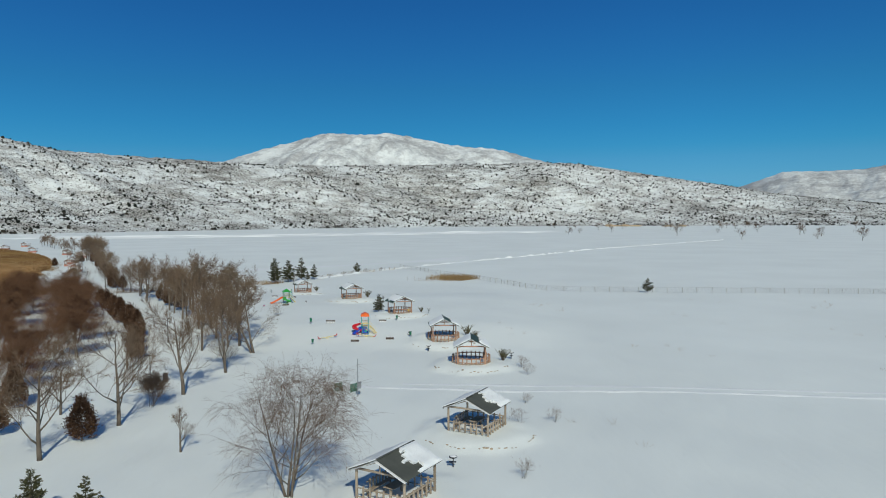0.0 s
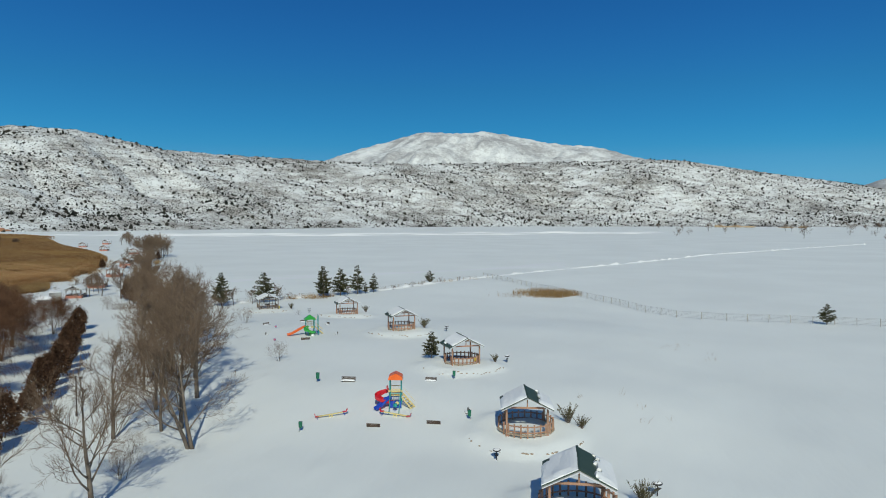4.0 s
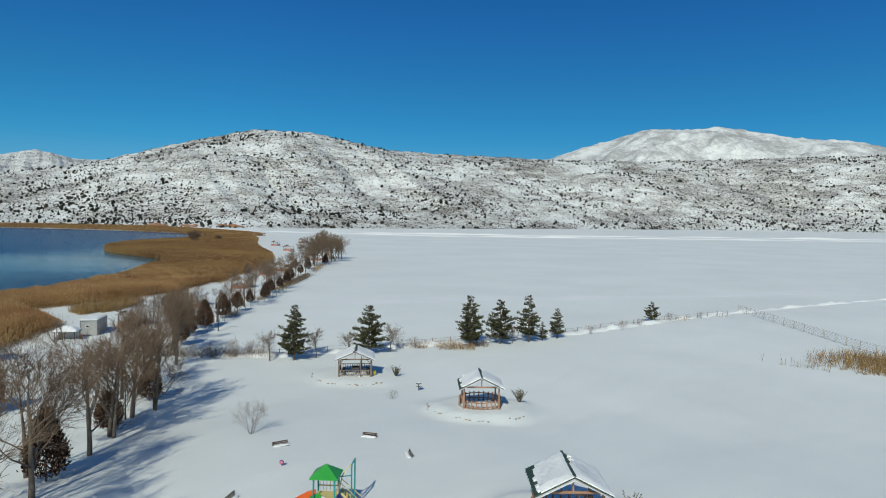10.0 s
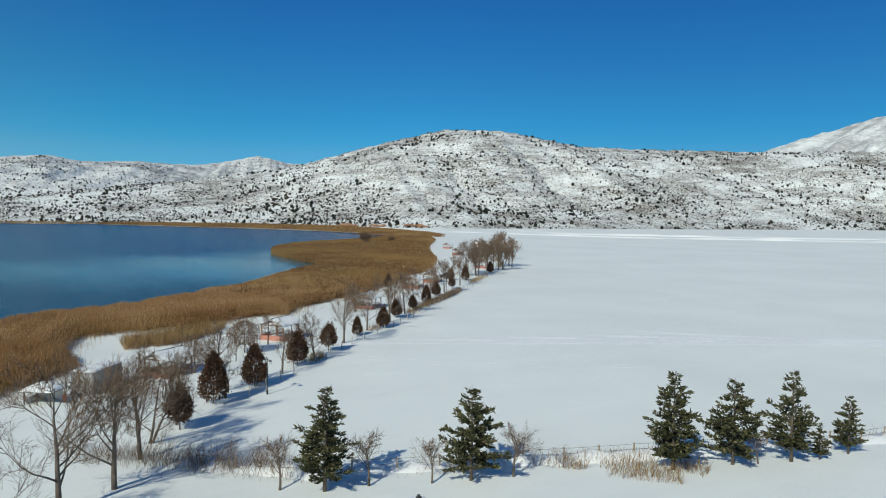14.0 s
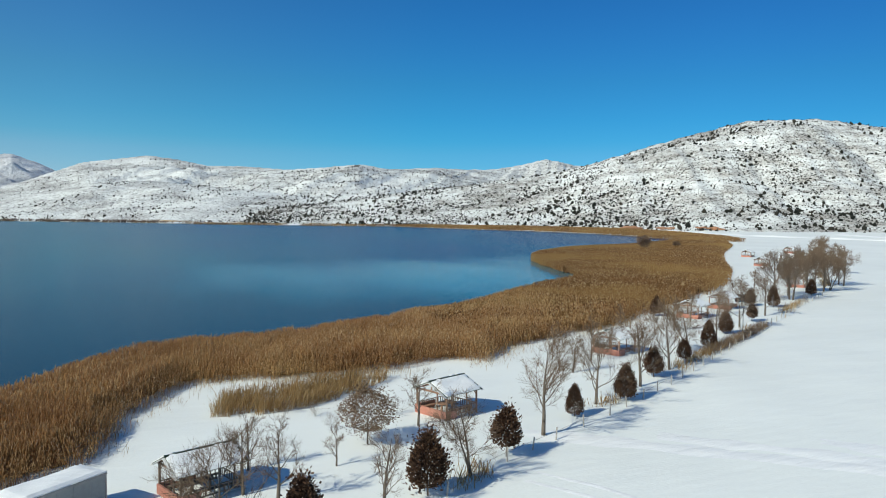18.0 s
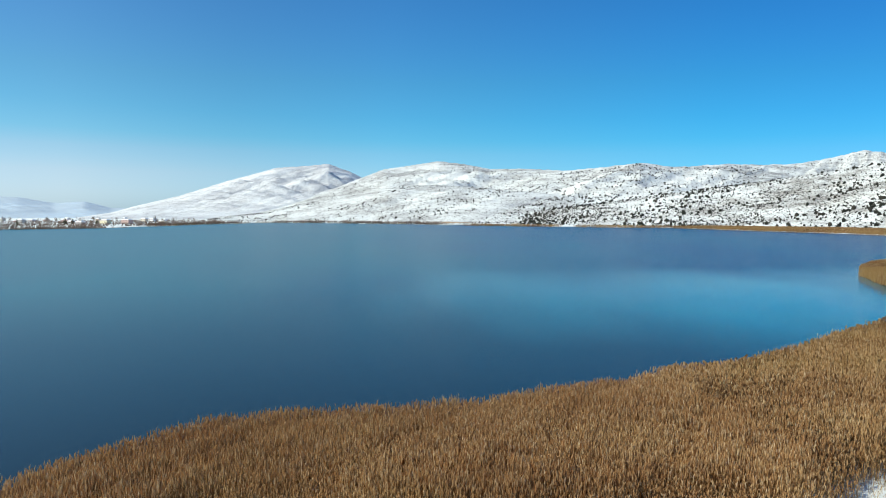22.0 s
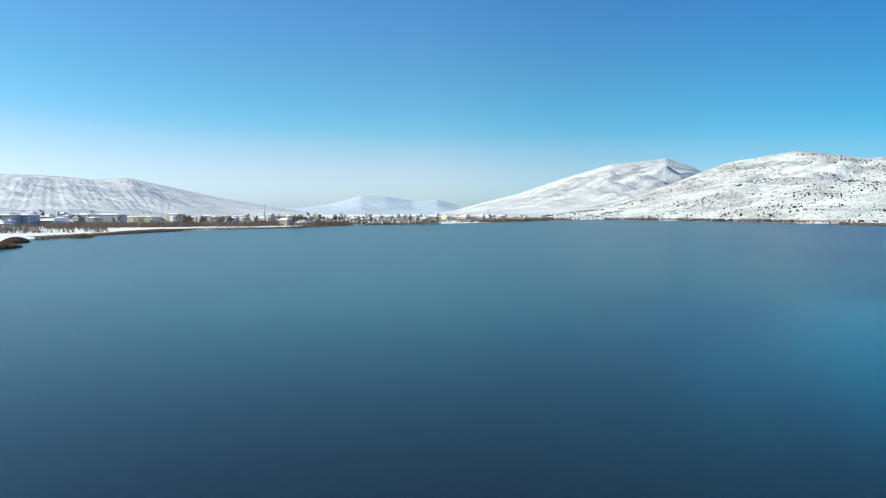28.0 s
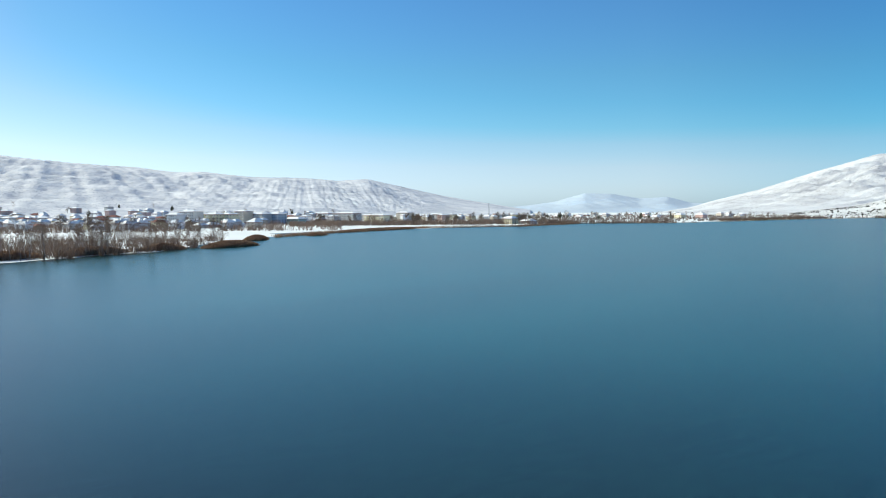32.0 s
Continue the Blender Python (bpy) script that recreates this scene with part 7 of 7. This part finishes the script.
WINDOW_MESH.materials.append(TOWN_GLASS)
BALCONY_MESH = Pile().box(-1.1, -0.9, -1.0, 1.1, 0.0, -0.85).box(-1.1, -0.9, -0.85, 1.1, -0.82, 0.05).mesh("balcony")
BALCONY_MESH.materials.append(WHITE_PAINT)


def town_z(x, y):
    hx, hy, hz = town_hill
    k = np.argmin((hx - x) ** 2 + (hy - y) ** 2)
    near = math.sqrt(float(((hx - x) ** 2 + (hy - y) ** 2).ravel()[k]))
    return max(0.2, float(hz.ravel()[k])) if near < 45 else 0.2


def building(x, y, w, d, storeys, paint, label, turn, roof="snow", cols=None, balcony=False, strip=False, step=3.0, sides=False):
    """Walls, a low hipped roof under snow and rows of windows on the lake side, which is local -y."""
    z = town_z(x, y)
    h = storeys * step
    ob = thing("apartment_building" if storeys > 2 else "house", label, "building", "town buildings across the lake", at(x, y, z - 0.3, turn))
    part("wall", Pile().box(-w / 2, -d / 2, -6, w / 2, d / 2, h), WALLS[paint], ob)
    e, rz = 0.5, h + (1.5 if storeys > 2 else 2.2)
    k = min(w, d) * 0.32
    eave = [(-w / 2 - e, -d / 2 - e), (w / 2 + e, -d / 2 - e), (w / 2 + e, d / 2 + e), (-w / 2 - e, d / 2 + e)]
    top = [(-w / 2 + k, -d / 2 + k), (w / 2 - k, -d / 2 + k), (w / 2 - k, d / 2 - k), (-w / 2 + k, d / 2 - k)]

    def hip(z0, z1, grow):
        v = [(a * grow, b * grow, z0) for a, b in eave] + [(a, b, z1) for a, b in top] + [(a * grow, b * grow, z0 - 0.25) for a, b in eave]
        return Pile().add(v, [(0, 1, 5, 4), (1, 2, 6, 5), (2, 3, 7, 6), (3, 0, 4, 7), (4, 5, 6, 7), (11, 10, 9, 8), (8, 9, 1, 0), (9, 10, 2, 1), (10, 11, 3, 2), (11, 8, 0, 3)])

    cover = part("roof", hip(h, rz, 1.0), ROOF_RED, ob)
    if roof == "snow":
        part("roof_snow", hip(h + 0.3, rz + 0.35, 0.985), SNOW_PILE, cover, "snow on the roof")
    part("chimney", Pile().box(-0.4 + w * 0.2, -0.4, h, 0.4 + w * 0.2, 0.4, rz + 1.3), WALLS["beige"], cover)
    cols = cols or max(2, int(w / 3.0))
    for s in range(storeys):
        for c in range(cols):
            wx = -w / 2 + w * (c + 0.5) / cols
            pane = part("window", WINDOW_MESH, TOWN_GLASS, ob, m=pose(wx, -d / 2 - 0.01, s * step + 1.75))
            if balcony and s and c % 3 == 1:
                part("balcony", BALCONY_MESH, WHITE_PAINT, ob, m=pose(wx, -d / 2, s * step + 1.75))
        if sides:
            for c in range(max(2, int(d / 4))):
                wy = -d / 2 + d * (c + 0.5) / max(2, int(d / 4))
                part("window", WINDOW_MESH, TOWN_GLASS, ob, m=pose(w / 2 + 0.01, wy, s * step + 1.75, 0, 0, 90))
    if strip:
        part("teal_strip", Pile().box(w / 2 - 4.6, -d / 2 - 0.35, 0, w / 2 - 0.8, -d / 2 - 0.08, h + 0.6), TEAL_WALL, ob, "bright teal facade strip")
    return ob


# buildings near the water: azimuth from the lake's eastern end, distance
EYE = (-160.0, 163.0)


def far_spot(az, dist):
    a = radians(az)
    return EYE[0] - math.sin(a) * dist, EYE[1] + math.cos(a) * dist


for az, dist, w, d, n, paint, label, kw in [
        (147.6, 800, 16.5, 14, 4, "cream", "square cream apartment block with snow on its roof", dict(balcony=True, sides=True)), (146.5, 800, 11, 14, 4, "cream", "narrow cream apartment block with snowy roof", dict(sides=True)),
        (145.5, 850, 16, 14, 5, "beige", "beige apartment block behind bare trees", dict(balcony=True)), (144.3, 850, 23, 14, 4, "grey", "long pale grey apartment block with rows of windows", dict(balcony=True)),
        (143.0, 850, 17, 14, 4, "blue", "blue-grey apartment block with a bright teal strip", dict(strip=False, sides=True)), (143.75, 849, 6, 14, 4, "white", "white stair tower with a teal facade strip", dict(strip=True)),
        (141.6, 850, 22, 12, 2, "mint", "low mint green hall with dark windows", {}), (150.4, 780, 16, 12, 4, "white", "white apartment block with snowy roof", dict(balcony=True)), (149.3, 840, 22, 14, 5, "grey", "tall grey apartment block by the shore road", dict(balcony=True)),
        (148.3, 860, 9, 12, 4, "olive", "olive green apartment block with snow on its roof", {}), (137.5, 930, 34, 14, 4, "grey", "long grey apartment block with dark end wall", dict(balcony=True)), (135.2, 960, 38, 14, 3, "cream", "long cream block with regular windows", dict(balcony=True)),
        (139.2, 950, 20, 14, 4, "white", "white apartment block beyond the snowy shore", {}), (124.6, 778, 14, 10, 2, "cream", "cream lakeside villa with a snowy roof", {}), (123.2, 782, 16, 10, 1, "white", "low white lakeside building with snow on its roof", {}),
        (145.0, 1000, 46, 16, 4, "rose", "large red-roofed school behind the shore blocks", dict(roof="bare", cols=14)), (133.0, 1100, 26, 14, 4, "beige", "beige apartment block among trees", {}), (130.5, 1150, 24, 14, 3, "grey", "grey apartment block among trees", {})]:
    x, y = far_spot(az, dist)
    building(x, y, w, d, n, paint, label, az - 48, **kw)
rnd = random.Random(77)
TOWN_LABELS = {"white": "white town house with snow on its roof", "beige": "beige town house with a snowy roof", "grey": "grey town block with a snow-covered roof", "cream": "cream town house under a snowy roof", "rose": "rose town house with snow on its roof", "blue": "pale blue town house under snow"}
placed = []
while len(placed) < 285:
    az, dist = (rnd.uniform(124, 167), 880 + 400 * rnd.random() ** 1.2) if len(placed) % 3 else (rnd.uniform(144, 168), 640 + 420 * rnd.random())
    if az < 138 and dist < 1080 or any(abs(az - a) * dist * 0.0175 < 15 and abs(dist - b) < 18 for a, b in placed):
        continue
    placed.append((az, dist))
    x, y = far_spot(az, dist)
    paint = rnd.choice(list(TOWN_LABELS))
    n = rnd.choice((1, 2, 2, 2, 3, 3) if dist > 900 else (1, 2, 2))
    building(x, y, rnd.uniform(8, 15) if dist > 900 else rnd.uniform(7, 10), rnd.uniform(8, 12), n, paint, TOWN_LABELS[paint], az - 48 + rnd.uniform(-25, 25), "snow" if rnd.random() < 0.9 else "bare", 2, step=2.7)
# low far quarter on the flat beyond the lake's end
for i in range(44):
    az, dist = rnd.uniform(106, 126), rnd.uniform(1250, 2100)
    x, y = far_spot(az, dist)
    paint = rnd.choice(list(TOWN_LABELS))
    building(x, y, rnd.uniform(9, 17), 10, rnd.choice((1, 1, 2)), paint, TOWN_LABELS[paint], az - 48, "snow", 2)
mast = thing("lattice_mast", "tall thin red and white lattice mast above the town", "mast", m=at(*far_spot(126.3, 1300), 0.2))
part("shaft", Pile().tube([Vector((0, 0, -1)), Vector((0, 0, 30))], [0.9, 0.4], 4), METAL, mast)
for z in (12, 20, 27):
    part("platform", Pile().box(-1.4, -1.4, z, 1.4, 1.4, z + 0.4), METAL, mast)

# bare woods on the town shore and between the houses
for i in range(230):
    r = random.Random(900 + i)
    az, dist = 147 + 20 * r.random() ** 1.15, 258 + 130 * r.random() ** 1.6
    x, y = far_spot(az, dist)
    if inside(LAKE, np.array([x]), np.array([y]))[0] or edge_dist(LAKE, np.array([x]), np.array([y]))[0] < 2:
        continue
    POPLAR.put(x, y, r.uniform(0.7, 1.55), k=i)
for i in range(190):
    r = random.Random(1200 + i)
    az, dist = r.choice(((r.uniform(121, 136), r.uniform(690, 1000)), (r.uniform(146, 166), r.uniform(380, 760)), (r.uniform(126, 166), r.uniform(880, 1400)), (r.uniform(104, 126), r.uniform(1120, 1700)), (r.uniform(120, 140), r.uniform(740, 900))))
    x, y = far_spot(az, dist)
    if inside(LAKE, np.array([x]), np.array([y]))[0] or edge_dist(LAKE, np.array([x]), np.array([y]))[0] < 4:
        continue
    (BIG_BARE if i % 2 else POPLAR).put(x, y, r.uniform(0.9, 1.5), k=i, label="bare tree between the town and the lake", z=town_z(x, y))
for i in range(30):
    r = random.Random(1500 + i)
    x, y = far_spot(r.uniform(112, 160), r.uniform(1000, 1500))
    if not inside(LAKE, np.array([x]), np.array([y]))[0]:
        CONIFER.put(x, y, r.uniform(1.2, 1.9), k=i, label="dark conifer among the town houses", z=town_z(x, y))

# scattered bushes and trees at the far edge of the field
for i in range(46):
    r = random.Random(1800 + i)
    a, dist = radians(r.uniform(-40, -6)), r.uniform(560, 1300)
    x, y = math.sin(-a) * dist, math.cos(a) * dist
    (BIG_BARE if i % 3 else BUSH).put(x, y, r.uniform(0.8, 1.3) * (1 if i % 3 else 3), k=i, label="lone bare tree at the far edge of the snowy field" if i % 3 else "dark clump of brush at the far edge of the field")
# orange earth cuttings at the foot of the hills
EARTH = plain("orange_earth", (0.36, 0.18, 0.10), (0.46, 0.27, 0.17), 0.1, 0.95, 0.8, object_space=False)
TAN = plain("tan_earth", (0.46, 0.34, 0.2), (0.55, 0.42, 0.27), 0.1, 0.95, 0.8, object_space=False)
for x, y, ln, h, m, turn in ((-546, 697, 11, 3.6, EARTH, 43), (-597, 645, 9, 2.6, EARTH, 48), (-576, 668, 8, 2.2, EARTH, 46), (-960, 705, 22, 5.5, TAN, 60), (-1010, 640, 30, 3.0, TAN, 65), (-1130, 480, 26, 3.4, TAN, 70), (-1180, 395, 24, 3.0, TAN, 75), (-1250, 560, 22, 4.0, EARTH, 70), (330, 1330, 30, 6.0, TAN, -12), (420, 1300, 16, 4.0, TAN, -15), (-1290, 290, 30, 3.0, TAN, 80), (-1060, 560, 40, 2.5, TAN, 68)):
    bank = thing("earth_bank", "bare orange earth cutting at the foot of the hill" if m is EARTH else "tan earth bank above the far shore", "earth bank", "earth cuttings", at(x, y, 2.5 if m is EARTH else 0.3, turn))
    r = random.Random(int(abs(x)))
    for k in range(5):
        u = (k - 2 + r.uniform(-0.4, 0.4)) / 2.5
        part("bank_face", lump(int(abs(x)) + k, 1.0, 1.0, 3), m, bank, m=pose(u * ln, r.uniform(-1.5, 1.5), r.uniform(-0.3, 0.2) * h, 0, 0, r.uniform(-20, 20)) @ Matrix.Diagonal((ln * r.uniform(0.25, 0.5), 3.5, h * r.uniform(0.3, 0.85) * (1 - 0.4 * u * u), 1)))
